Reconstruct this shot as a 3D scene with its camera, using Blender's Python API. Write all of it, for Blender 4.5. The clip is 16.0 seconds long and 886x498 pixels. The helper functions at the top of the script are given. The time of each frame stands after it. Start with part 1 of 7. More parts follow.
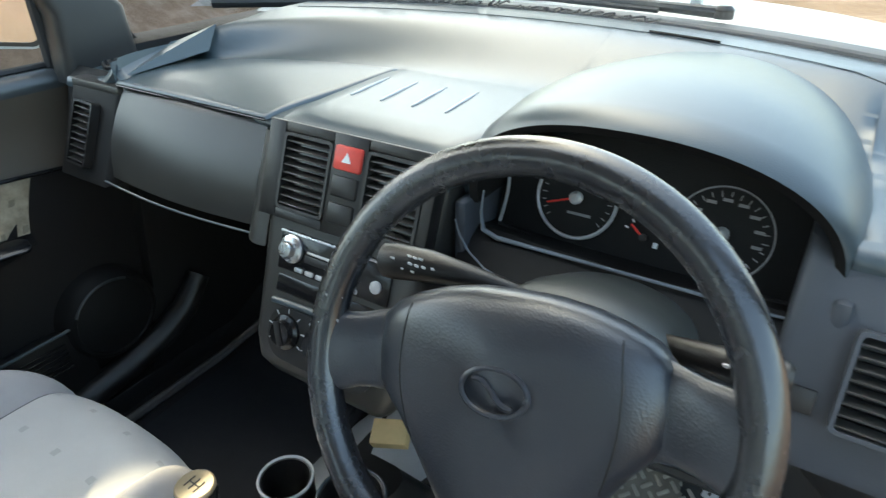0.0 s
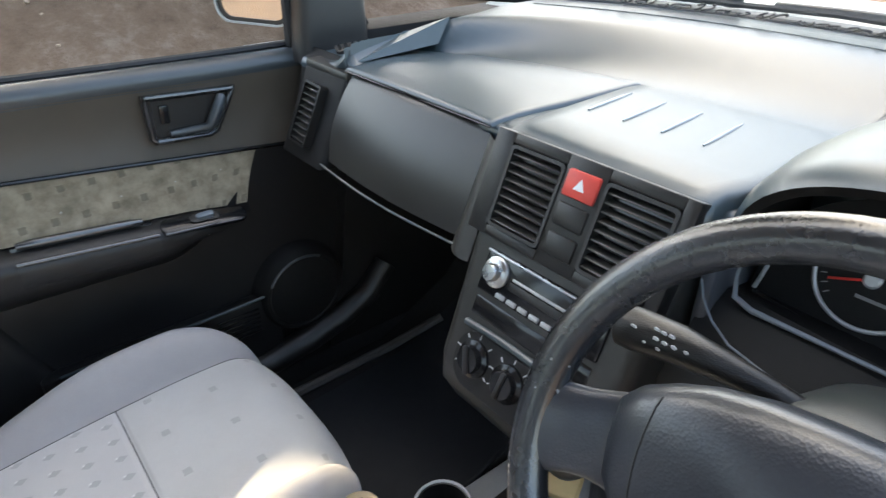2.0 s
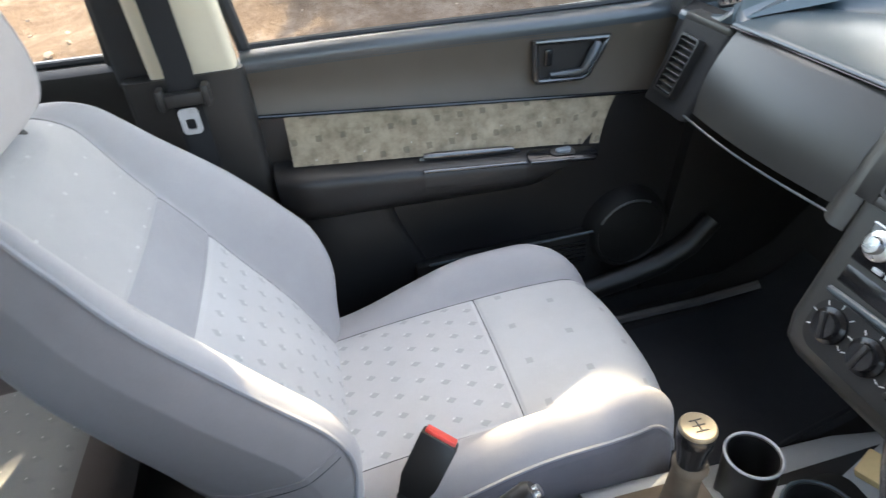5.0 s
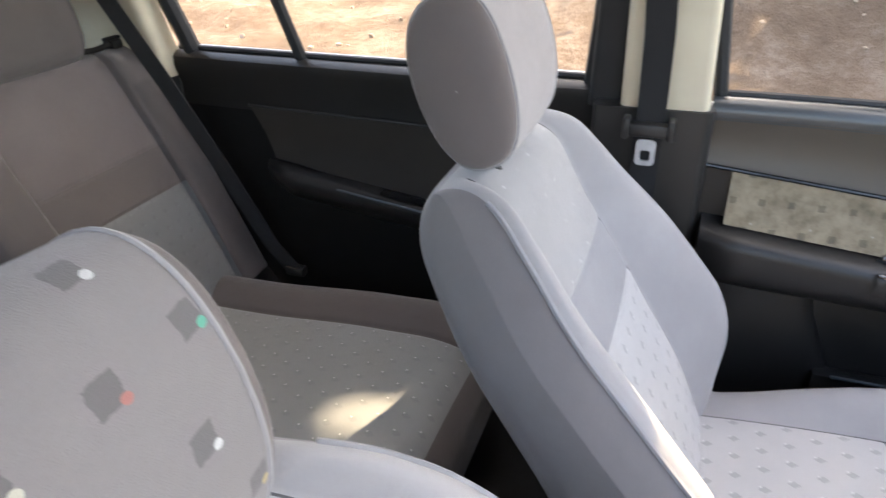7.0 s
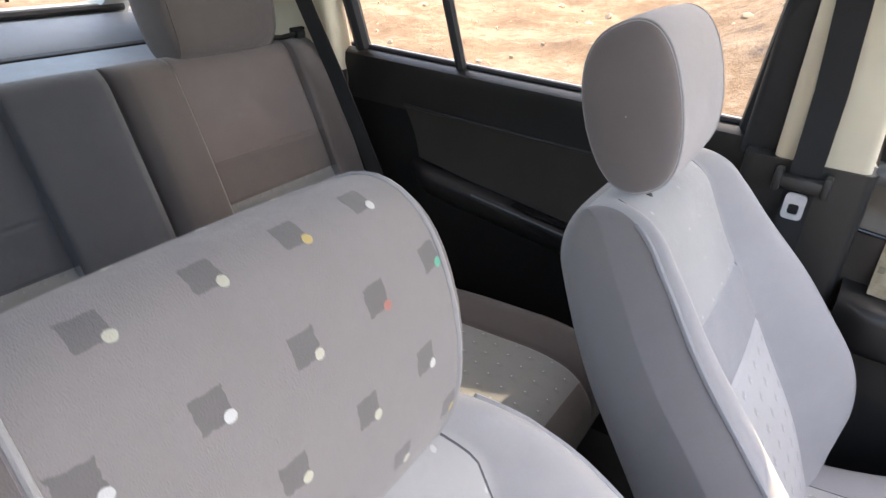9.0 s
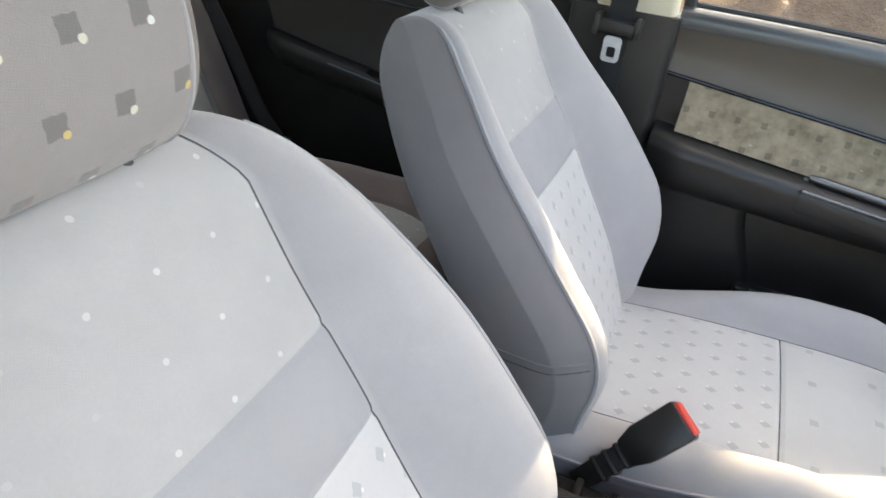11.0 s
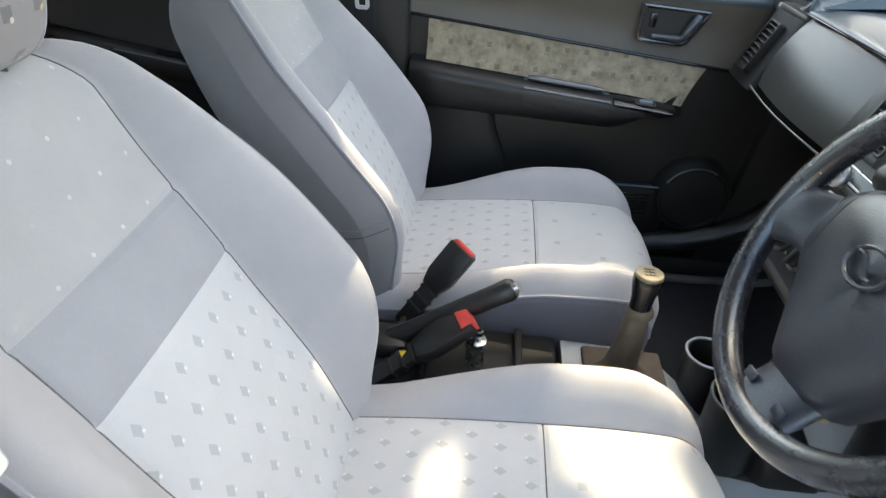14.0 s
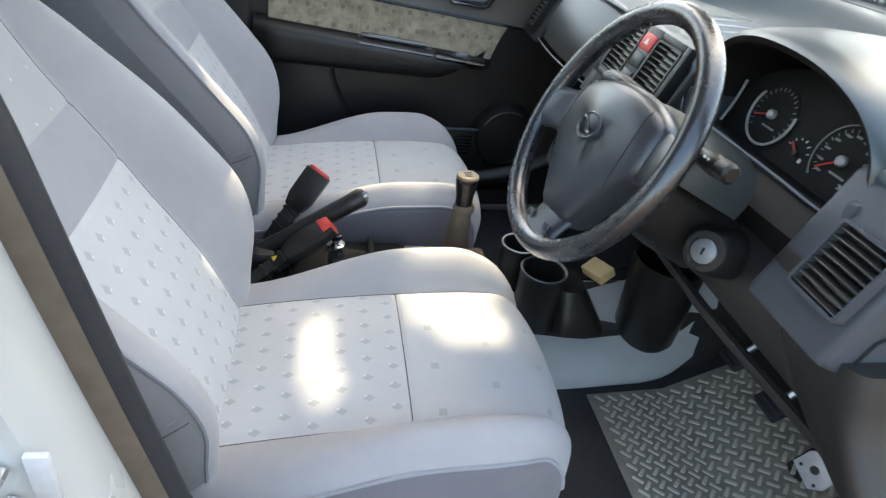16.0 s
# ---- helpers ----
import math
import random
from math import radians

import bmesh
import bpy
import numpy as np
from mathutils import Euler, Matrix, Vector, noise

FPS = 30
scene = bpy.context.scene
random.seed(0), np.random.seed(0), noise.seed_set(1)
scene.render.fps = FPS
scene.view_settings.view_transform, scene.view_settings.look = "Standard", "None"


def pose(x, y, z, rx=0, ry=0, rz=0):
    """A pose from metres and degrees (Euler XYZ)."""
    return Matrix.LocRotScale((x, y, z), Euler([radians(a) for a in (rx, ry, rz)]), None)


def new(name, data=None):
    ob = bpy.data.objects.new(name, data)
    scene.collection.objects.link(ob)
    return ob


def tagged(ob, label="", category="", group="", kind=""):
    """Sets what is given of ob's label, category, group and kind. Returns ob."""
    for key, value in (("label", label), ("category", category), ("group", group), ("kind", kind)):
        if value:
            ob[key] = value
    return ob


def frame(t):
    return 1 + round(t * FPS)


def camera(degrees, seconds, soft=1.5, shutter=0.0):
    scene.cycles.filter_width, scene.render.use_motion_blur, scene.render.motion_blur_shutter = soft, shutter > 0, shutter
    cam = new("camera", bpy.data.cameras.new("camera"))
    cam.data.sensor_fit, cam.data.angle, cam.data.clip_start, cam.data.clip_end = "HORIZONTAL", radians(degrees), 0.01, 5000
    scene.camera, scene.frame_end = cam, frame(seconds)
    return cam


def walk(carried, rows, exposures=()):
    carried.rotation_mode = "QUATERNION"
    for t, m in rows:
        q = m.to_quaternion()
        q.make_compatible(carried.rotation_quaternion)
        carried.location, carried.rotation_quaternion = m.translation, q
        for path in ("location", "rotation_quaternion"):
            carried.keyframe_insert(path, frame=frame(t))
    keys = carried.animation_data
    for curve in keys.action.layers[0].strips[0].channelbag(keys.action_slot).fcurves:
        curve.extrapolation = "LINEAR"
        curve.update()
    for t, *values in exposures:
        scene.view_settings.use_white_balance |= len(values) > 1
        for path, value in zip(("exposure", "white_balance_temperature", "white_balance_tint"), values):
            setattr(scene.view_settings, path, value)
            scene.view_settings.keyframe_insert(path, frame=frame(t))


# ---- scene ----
cam = camera(71.2, 16.0, soft=1.3, shutter=0.4)
PATH = [
    (0, 0.4907, -0.0897, 1.0486, 59.82, 0.6, 32.61),
    (0.5, 0.4507, -0.0584, 1.0439, 59.93, 0.73, 36.76),
    (1, 0.4176, -0.0373, 1.0427, 60.23, 0.53, 40.09),
    (1.5, 0.3884, -0.0338, 1.0384, 60.27, 0.1, 45.03),
    (2, 0.3817, -0.053, 1.0421, 59.4, -0.28, 50.65),
    (2.5, 0.3908, -0.0746, 1.0459, 59.07, -0.26, 55.52),
    (3, 0.395, -0.1029, 1.0518, 58.36, 0.39, 60.53),
    (5.5, 0.4195, -0.2368, 1.0964, 55.01, 3.02, 84.64),
    (6, 0.4055, -0.2658, 1.0866, 55.53, 0.82, 94.88),
    (6.5, 0.4041, -0.3282, 1.0881, 58.5, 1.1, 102.77),
    (7, 0.4002, -0.3812, 1.1097, 59.67, 1.99, 111.11),
    (7.5, 0.4157, -0.4169, 1.1228, 61.26, 1.42, 117.06),
    (8, 0.4447, -0.4403, 1.131, 62.59, -0.67, 124.88),
    (10.5, 0.505, -0.2841, 1.0395, 57.32, -5.98, 119),
    (11, 0.5248, -0.2454, 1.0143, 55.72, -5.18, 115.5),
    (11.5, 0.5442, -0.2121, 1.01, 56.2, -4.76, 110.98),
    (12, 0.5907, -0.1807, 1.0096, 55.83, -3.12, 106.67),
    (12.5, 0.6377, -0.1609, 1.0093, 56, -2.63, 103.07),
    (13, 0.6813, -0.1433, 1.0109, 56.97, -2.1, 100.78),
    (13.5, 0.7395, -0.1273, 1.0102, 56.87, -3.31, 98.47),
    (14, 0.8061, -0.1227, 1.0143, 56.67, -3.29, 95.68),
    (14.5, 0.8675, -0.1326, 1.0007, 55.48, -3.76, 93.14),
    (15, 0.9355, -0.1283, 0.9996, 55.37, -4.85, 87.88),
    (15.5, 1.0062, -0.1269, 1.0036, 55.66, -6.24, 84.03),
    (16, 1.0765, -0.1368, 1.0177, 56.83, -7.37, 81.36),
]
EXPOSURES = [(0.0, 2.57, 7200, -3), (1.5, 2.54, 7600, 6), (3.0, 2.97, 6800, 6), (6.0, 3.06, 7650, 8), (8.0, 3.02, 7700, 15), (10.5, 3.02, 7950, 8), (12.5, 2.98, 7850, 4), (14.0, 2.80, 7500, 4), (16.0, 2.70, 7250, 4)]
walk(cam, [(t, pose(x, y, z, rx, ry, rz)) for t, x, y, z, rx, ry, rz in PATH], EXPOSURES)

# ---- light ----
SUN_DIR = Vector((-0.45, 0.25, 0.68)).normalized()   # from the car towards the sun
world = bpy.data.worlds.new("world")
scene.world = world
world.use_nodes = True
wn = world.node_tree
sky = wn.nodes.new("ShaderNodeTexSky")
sky.sky_type = "NISHITA"
sky.sun_disc = False
sky.dust_density = 3.5
sky.ozone_density = 0.5
sky.sun_elevation = math.asin(SUN_DIR.z)
sky.sun_rotation = math.atan2(SUN_DIR.x, SUN_DIR.y)
wn.links.new(sky.outputs["Color"], wn.nodes["Background"].inputs["Color"])
wn.nodes["Background"].inputs["Strength"].default_value = 0.15
sun = new("sun", bpy.data.lights.new("sun", "SUN"))
sun.data.energy = 1.9
sun.data.angle = radians(0.3)
sun.data.color = (1.0, 0.86, 0.66)
sun.matrix_world = Matrix.Translation((3, 1, 4)) @ SUN_DIR.to_track_quat("Z", "Y").to_matrix().to_4x4()


# ---- materials ----
def nodes_of(name):
    m = bpy.data.materials.new(name)
    m.use_nodes = True
    return m, m.node_tree, m.node_tree.nodes["Principled BSDF"]


def mth(nt, op, a, b=None, c=None):
    n = nt.nodes.new("ShaderNodeMath")
    n.operation = op
    for i, v in enumerate((a, b, c)):
        if v is None:
            continue
        if isinstance(v, (int, float)):
            n.inputs[i].default_value = v
        else:
            nt.links.new(v, n.inputs[i])
    return n.outputs[0]


def mixc(nt, fac, a, b):
    n = nt.nodes.new("ShaderNodeMix")
    n.data_type = "RGBA"
    for sock, v in ((n.inputs[0], fac), (n.inputs[6], a), (n.inputs[7], b)):
        if isinstance(v, (int, float)):
            sock.default_value = v
        elif isinstance(v, tuple):
            sock.default_value = (*v[:3], 1)
        else:
            nt.links.new(v, sock)
    return n.outputs[2]


def noise_of(nt, coord, scale, detail=3.0, rough=0.55):
    n = nt.nodes.new("ShaderNodeTexNoise")
    n.inputs["Scale"].default_value = scale
    n.inputs["Detail"].default_value = detail
    n.inputs["Roughness"].default_value = rough
    nt.links.new(coord, n.inputs["Vector"])
    return n.outputs["Fac"]


def ramp(nt, fac, stops):
    n = nt.nodes.new("ShaderNodeValToRGB")
    e = n.color_ramp.elements
    while len(e) < len(stops):
        e.new(0.5)
    for el, (p, v) in zip(e, stops):
        el.position = p
        el.color = (v, v, v, 1) if isinstance(v, (int, float)) else (*v, 1)
    nt.links.new(fac, n.inputs["Fac"])
    return n.outputs["Color"]


def bump_of(nt, b, height, strength, dist):
    n = nt.nodes.new("ShaderNodeBump")
    n.inputs["Strength"].default_value = strength
    n.inputs["Distance"].default_value = dist
    nt.links.new(height, n.inputs["Height"])
    nt.links.new(n.outputs["Normal"], b.inputs["Normal"])


def coord_of(nt, kind="Object"):
    return nt.nodes.new("ShaderNodeTexCoord").outputs[kind]


def plastic(name, col, rough=0.5, grain=900.0, grain_amount=0.25, wear=0.25, spec=0.5, mottle=0.22, coat=0.0):
    """Moulded plastic with a leather-like grain, faint dust and scuffs."""
    m, nt, b = nodes_of(name)
    co = coord_of(nt)
    big = noise_of(nt, co, 9.0, 4.0)
    dust = noise_of(nt, co, 46.0, 5.0, 0.7)
    f = mth(nt, "MULTIPLY", ramp(nt, big, [(0.35, 0.0), (0.75, 1.0)]), wear)
    dusty = tuple(min(1, c * 1.7 + 0.03) for c in col)
    nt.links.new(mixc(nt, f, col, dusty), b.inputs["Base Color"])
    r = mth(nt, "MULTIPLY_ADD", dust, mottle, rough - mottle / 2)
    nt.links.new(r, b.inputs["Roughness"])
    b.inputs["Specular IOR Level"].default_value = spec
    b.inputs["Coat Weight"].default_value = coat
    b.inputs["Coat Roughness"].default_value = 0.22
    v = nt.nodes.new("ShaderNodeTexVoronoi")
    v.inputs["Scale"].default_value = grain
    nt.links.new(co, v.inputs["Vector"])
    bump_of(nt, b, v.outputs["Distance"], grain_amount, 0.0008)
    return m


def fabric(name, col, col2=None, squares=None, dots=None, diamond=False, uv=True, weave=1500.0, blotch=7.0):
    """Woven seat cloth. squares: (pitch, half size, colour, strength) of the woven-in marks; dots: (pitch, half size, colour)."""
    m, nt, b = nodes_of(name)
    co = coord_of(nt, "UV") if uv else coord_of(nt)
    ob = coord_of(nt)
    soil = noise_of(nt, ob, blotch, 5.0, 0.65)
    fine = noise_of(nt, ob, 420.0, 2.0)
    base = mixc(nt, ramp(nt, soil, [(0.3, 0.0), (0.75, 1.0)]), col, col2 or tuple(c * 0.86 for c in col))
    base = mixc(nt, mth(nt, "MULTIPLY", fine, 0.35), base, tuple(c * 0.72 for c in col))
    sep = nt.nodes.new("ShaderNodeSeparateXYZ")
    nt.links.new(co, sep.inputs[0])
    X, Y = sep.outputs[0], sep.outputs[1]

    def marks(pitch, half, sx, sy, jitter=0.0):
        py = mth(nt, "ADD", mth(nt, "DIVIDE", Y, pitch), 50.0 + sy)
        row = mth(nt, "FLOOR", py)
        odd = mth(nt, "MULTIPLY", mth(nt, "MODULO", row, 2.0), 0.5)
        px = mth(nt, "ADD", mth(nt, "ADD", mth(nt, "DIVIDE", X, pitch), odd), 50.0 + sx)
        fx = mth(nt, "ABSOLUTE", mth(nt, "SUBTRACT", mth(nt, "FRACT", px), 0.5))
        fy = mth(nt, "ABSOLUTE", mth(nt, "SUBTRACT", mth(nt, "FRACT", py), 0.5))
        wob = mth(nt, "MULTIPLY", mth(nt, "SUBTRACT", noise_of(nt, ob, 260.0, 2.0), 0.5), 0.5 * half / pitch)
        far = mth(nt, "MULTIPLY_ADD", fy, 0.7, fx) if diamond and not jitter else mth(nt, "MAXIMUM", fx, fy) if not jitter else mth(nt, "SQRT", mth(nt, "ADD", mth(nt, "MULTIPLY", fx, fx), mth(nt, "MULTIPLY", fy, fy)))
        d = mth(nt, "ADD", far, wob)
        cell = nt.nodes.new("ShaderNodeCombineXYZ")
        nt.links.new(mth(nt, "FLOOR", px), cell.inputs[0])
        nt.links.new(row, cell.inputs[1])
        wn_ = nt.nodes.new("ShaderNodeTexWhiteNoise")
        wn_.noise_dimensions = "2D"
        nt.links.new(cell.outputs[0], wn_.inputs["Vector"])
        return mth(nt, "LESS_THAN", d, half / pitch), wn_

    if squares:
        pitch, half, qcol, amount = squares
        k, _ = marks(pitch, half, 0.0, 0.0)
        base = mixc(nt, mth(nt, "MULTIPLY", k, amount), base, qcol)
    if dots:
        pitch, half, colours = dots
        k, w = marks(pitch, half, 0.12, 0.13, 1.0)
        tint = ramp(nt, w.outputs["Value"], [(i / len(colours), c) for i, c in enumerate(colours)])
        tint.node.color_ramp.interpolation = "CONSTANT"
        base = mixc(nt, mth(nt, "MULTIPLY", k, 0.85), base, tint)
    nt.links.new(base, b.inputs["Base Color"])
    b.inputs["Roughness"].default_value = 0.92
    b.inputs["Specular IOR Level"].default_value = 0.15
    b.inputs["Sheen Weight"].default_value = 0.25
    b.inputs["Sheen Roughness"].default_value = 0.5
    wv = nt.nodes.new("ShaderNodeTexVoronoi")
    wv.inputs["Scale"].default_value = weave
    nt.links.new(ob, wv.inputs["Vector"])
    wrinkle = noise_of(nt, ob, 16.0, 3.0)
    h = mth(nt, "ADD", mth(nt, "MULTIPLY", wv.outputs["Distance"], 0.16), mth(nt, "MULTIPLY", wrinkle, 1.6))
    bump_of(nt, b, h, 0.48, 0.004)
    return m


def simple(name, col, rough=0.5, metal=0.0, spec=0.5, scale=60.0, vary=0.25):
    m, nt, b = nodes_of(name)
    n = noise_of(nt, coord_of(nt), scale, 4.0)
    nt.links.new(mixc(nt, n, tuple(c * (1 - vary) for c in col), tuple(min(1, c * (1 + vary)) for c in col)), b.inputs["Base Color"])
    nt.links.new(mth(nt, "MULTIPLY_ADD", n, 0.2, rough - 0.1), b.inputs["Roughness"])
    b.inputs["Metallic"].default_value = metal
    b.inputs["Specular IOR Level"].default_value = spec
    return m


def glass_pane(name, tint=(0.93, 0.96, 0.95)):
    m = bpy.data.materials.new(name)
    m.use_nodes = True
    nt = m.node_tree
    nt.nodes.clear()
    out = nt.nodes.new("ShaderNodeOutputMaterial")
    tr = nt.nodes.new("ShaderNodeBsdfTransparent")
    tr.inputs[0].default_value = (*tint, 1)
    gl = nt.nodes.new("ShaderNodeBsdfGlossy")
    gl.inputs["Roughness"].default_value = 0.02
    lw = nt.nodes.new("ShaderNodeLayerWeight")
    fr = nt.nodes.new("ShaderNodeMath")
    fr.operation = "POWER"
    nt.links.new(lw.outputs["Facing"], fr.inputs[0])
    fr.inputs[1].default_value = 4.0
    mx = nt.nodes.new("ShaderNodeMixShader")
    nt.links.new(fr.outputs[0], mx.inputs[0])
    nt.links.new(tr.outputs[0], mx.inputs[1])
    nt.links.new(gl.outputs[0], mx.inputs[2])
    nt.links.new(mx.outputs[0], out.inputs[0])
    return m


def dirt_ground(name):
    m, nt, b = nodes_of(name)
    co = coord_of(nt)
    a = noise_of(nt, co, 0.9, 6.0, 0.65)
    c = noise_of(nt, co, 7.0, 6.0, 0.7)
    d = noise_of(nt, co, 60.0, 4.0, 0.7)
    col = ramp(nt, mth(nt, "ADD", mth(nt, "MULTIPLY", a, 0.55), mth(nt, "MULTIPLY", c, 0.45)),
               [(0.32, (0.058, 0.030, 0.015)), (0.5, (0.145, 0.097, 0.064)), (0.68, (0.29, 0.226, 0.182))])
    col = mixc(nt, mth(nt, "MULTIPLY", d, 0.4), col, (0.09, 0.055, 0.03))
    nt.links.new(col, b.inputs["Base Color"])
    b.inputs["Roughness"].default_value = 0.95
    bump_of(nt, b, mth(nt, "ADD", c, mth(nt, "MULTIPLY", d, 0.4)), 0.8, 0.05)
    return m


M_DASH = plastic("dash plastic", (0.029, 0.028, 0.025), 0.38, grain_amount=0.12, wear=0.12, spec=0.7, mottle=0.12)
# base colour lifted and blued to carry the sky's sheen on charcoal plastic
M_DASH_SHEEN = plastic("dash plastic with painted sky sheen", (0.038, 0.058, 0.070), 0.35, grain_amount=0.12, wear=0.10, spec=1.0, mottle=0.05)
M_BLACK = plastic("black plastic", (0.024, 0.0225, 0.0215), 0.4, wear=0.10)
M_SATIN = plastic("satin black plastic", (0.0135, 0.0125, 0.0120), 0.33, wear=0.08)
M_DASH_MID = plastic("mid grey dash plastic", (0.062, 0.068, 0.080), 0.42, wear=0.12)
M_DOOR_REAR = plastic("rear door plastic", (0.034, 0.028, 0.023), 0.5, wear=0.15)
M_MATT = plastic("matt black plastic", (0.0105, 0.0098, 0.0095), 0.6, wear=0.04, spec=0.25)
M_BLACK_GLOSS = simple("glossy black", (0.012, 0.012, 0.013), 0.15, vary=0.1)
M_DOOR_UP = plastic("door upper plastic", (0.088, 0.072, 0.056), 0.44, wear=0.15, spec=0.6, mottle=0.12)
M_DOOR_DARK = plastic("door dark plastic", (0.0140, 0.0132, 0.0132), 0.36, wear=0.10)
M_LEDGE = plastic("door ledge plastic", (0.036, 0.043, 0.048), 0.34, grain_amount=0.12, wear=0.1, spec=0.9, mottle=0.08)
M_WHEEL = plastic("wheel leather grain", (0.012, 0.014, 0.018), 0.27, grain=480.0, grain_amount=0.20, wear=0.0, spec=0.9, mottle=0.06, coat=0.5)
M_PAD = plastic("airbag cover", (0.020, 0.024, 0.033), 0.34, grain=480.0, grain_amount=0.22, wear=0.05, spec=0.9, mottle=0.08, coat=0.15)
M_EMBLEM = simple("moulded emblem", (0.040, 0.044, 0.054), 0.25, vary=0.1)
M_GREY = plastic("grey console plastic", (0.42, 0.43, 0.43), 0.45, wear=0.2)
M_BEIGE = plastic("beige pillar trim", (0.66, 0.58, 0.44), 0.6, wear=0.2)
M_HEAD = fabric("headliner cloth", (0.55, 0.5, 0.42), uv=False)
M_CARPET = fabric("floor carpet", (0.032, 0.030, 0.028), uv=False, weave=700.0)
M_SEAT = fabric("plain grey seat cloth", (0.41, 0.398, 0.405))
M_SEAT_SIDE = fabric("dark grey seat cloth", (0.255, 0.236, 0.24))
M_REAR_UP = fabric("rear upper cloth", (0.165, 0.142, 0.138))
M_CREAM = plastic("cream pillar trim", (0.78, 0.755, 0.69), 0.45, wear=0.08)
M_LOCK = simple("worn grey lock face", (0.21, 0.215, 0.22), 0.4, 0.3)
M_SKIRT = fabric("slate skirt cloth", (0.20, 0.185, 0.20))
M_BAND = fabric("mid grey seat cloth", (0.34, 0.34, 0.36))
M_PANEL = fabric("patterned seat cloth", (0.55, 0.55, 0.56), squares=(0.040, 0.0066, (0.25, 0.26, 0.27), 0.45), dots=(0.040, 0.0018, [(0.66, 0.66, 0.66)]), diamond=True)
M_PANEL_UP = fabric("dotted seat cloth", (0.41, 0.405, 0.41), squares=(0.104, 0.009, (0.36, 0.36, 0.37), 0.30), dots=(0.052, 0.0024, [(0.54, 0.54, 0.53), (0.50, 0.50, 0.50), (0.41, 0.40, 0.41)]))
M_PANEL_FRONT = fabric("light seat cloth", (0.52, 0.525, 0.53), squares=(0.09, 0.006, (0.2, 0.2, 0.21), 0.35))
M_HEADREST = fabric("headrest cloth", (0.29, 0.268, 0.27), squares=(0.045, 0.0068, (0.125, 0.118, 0.12), 0.66),
                    dots=(0.045, 0.0026, [(0.62, 0.6, 0.5), (0.12, 0.5, 0.36), (0.62, 0.45, 0.18), (0.5, 0.2, 0.17), (0.7, 0.7, 0.7)]))
M_HEADREST_PLAIN = fabric("worn headrest cloth", (0.45, 0.42, 0.42), squares=(0.045, 0.0060, (0.36, 0.34, 0.34), 0.25))
M_HEADREST_SIDE = fabric("headrest side cloth", (0.20, 0.172, 0.165))
M_DOOR_CLOTH = fabric("door cloth", (0.42, 0.35, 0.25), (0.13, 0.105, 0.068), squares=(0.046, 0.0055, (0.10, 0.085, 0.062), 0.55), dots=(0.092, 0.0014, [(0.5, 0.47, 0.4)]), blotch=34.0)
# rear cloths are darker than the front ones: rear shade put into their colour
M_REAR_SHADED = fabric("shaded rear plain cloth", (0.075, 0.080, 0.092))
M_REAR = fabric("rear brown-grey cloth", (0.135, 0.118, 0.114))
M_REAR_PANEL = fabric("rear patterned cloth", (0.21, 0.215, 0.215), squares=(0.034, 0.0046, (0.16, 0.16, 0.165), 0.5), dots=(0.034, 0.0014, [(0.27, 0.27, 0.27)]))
M_COLUMN = plastic("slate column plastic", (0.030, 0.036, 0.037), 0.42, grain_amount=0.1, wear=0.04, spec=0.6, mottle=0.05)
M_SMOOTH = plastic("smooth polished plastic", (0.020, 0.020, 0.021), 0.20, grain_amount=0.02, wear=0.02, spec=0.9, mottle=0.04, coat=1.0)
# front panel pattern again, its colour lowered for the shade over the bench
M_BENCH_SHADED = fabric("shaded bench patterned cloth", (0.27, 0.28, 0.28), squares=(0.040, 0.0066, (0.20, 0.205, 0.215), 0.55), dots=(0.040, 0.0018, [(0.55, 0.55, 0.55)]), diamond=True)
M_PIPING = simple("seam thread", (0.085, 0.085, 0.09), 0.9)
M_SLATE = plastic("slate pillar plastic", (0.065, 0.074, 0.092), 0.5, wear=0.15)
M_BELT = fabric("belt webbing", (0.03, 0.03, 0.032), uv=False, weave=900.0)
M_RED = simple("red plastic", (0.62, 0.065, 0.05), 0.4)
M_RED_DARK = simple("needle red", (0.7, 0.03, 0.02), 0.5)
M_WHITE = simple("white print", (0.75, 0.75, 0.75), 0.6, vary=0.05)
M_LEGEND = simple("grey print", (0.30, 0.30, 0.30), 0.6, vary=0.05)
M_CHROME = simple("satin metal", (0.62, 0.62, 0.62), 0.28, 1.0, vary=0.08)
M_STEEL = simple("worn steel", (0.5, 0.5, 0.5), 0.4, 1.0)
M_SILVERPL = simple("silver plastic", (0.5, 0.5, 0.5), 0.35, 0.4)
M_RUBBER = plastic("black rubber", (0.016, 0.017, 0.020), 0.6, wear=0.12)
M_COWL = plastic("weathered cowl plastic", (0.10, 0.10, 0.10), 0.6, wear=0.4)
M_TAN = simple("tan worn trim", (0.30, 0.20, 0.10), 0.6, scale=25.0, vary=0.5)
M_BOOT = simple("worn beige gaiter", (0.11, 0.084, 0.06), 0.65, scale=40.0, vary=0.5)
M_PAINT = simple("silver car paint", (0.52, 0.53, 0.51), 0.28, 0.15, scale=3.0, vary=0.03)
M_GLASS = glass_pane("window glass")
M_MIRROR = simple("mirror glass", (0.8, 0.8, 0.8), 0.1, 1.0, vary=0.0)
M_ZINC = simple("bright zinc", (0.62, 0.62, 0.63), 0.35, 0.2)
M_TREAD = simple("mat tread", (0.48, 0.44, 0.37), 0.45, 0.0, scale=30.0, vary=0.4)
M_MAT = simple("mat plate", (0.24, 0.215, 0.18), 0.5, 0.0, scale=30.0, vary=0.45)
M_GROUND = dirt_ground("dry dirt")
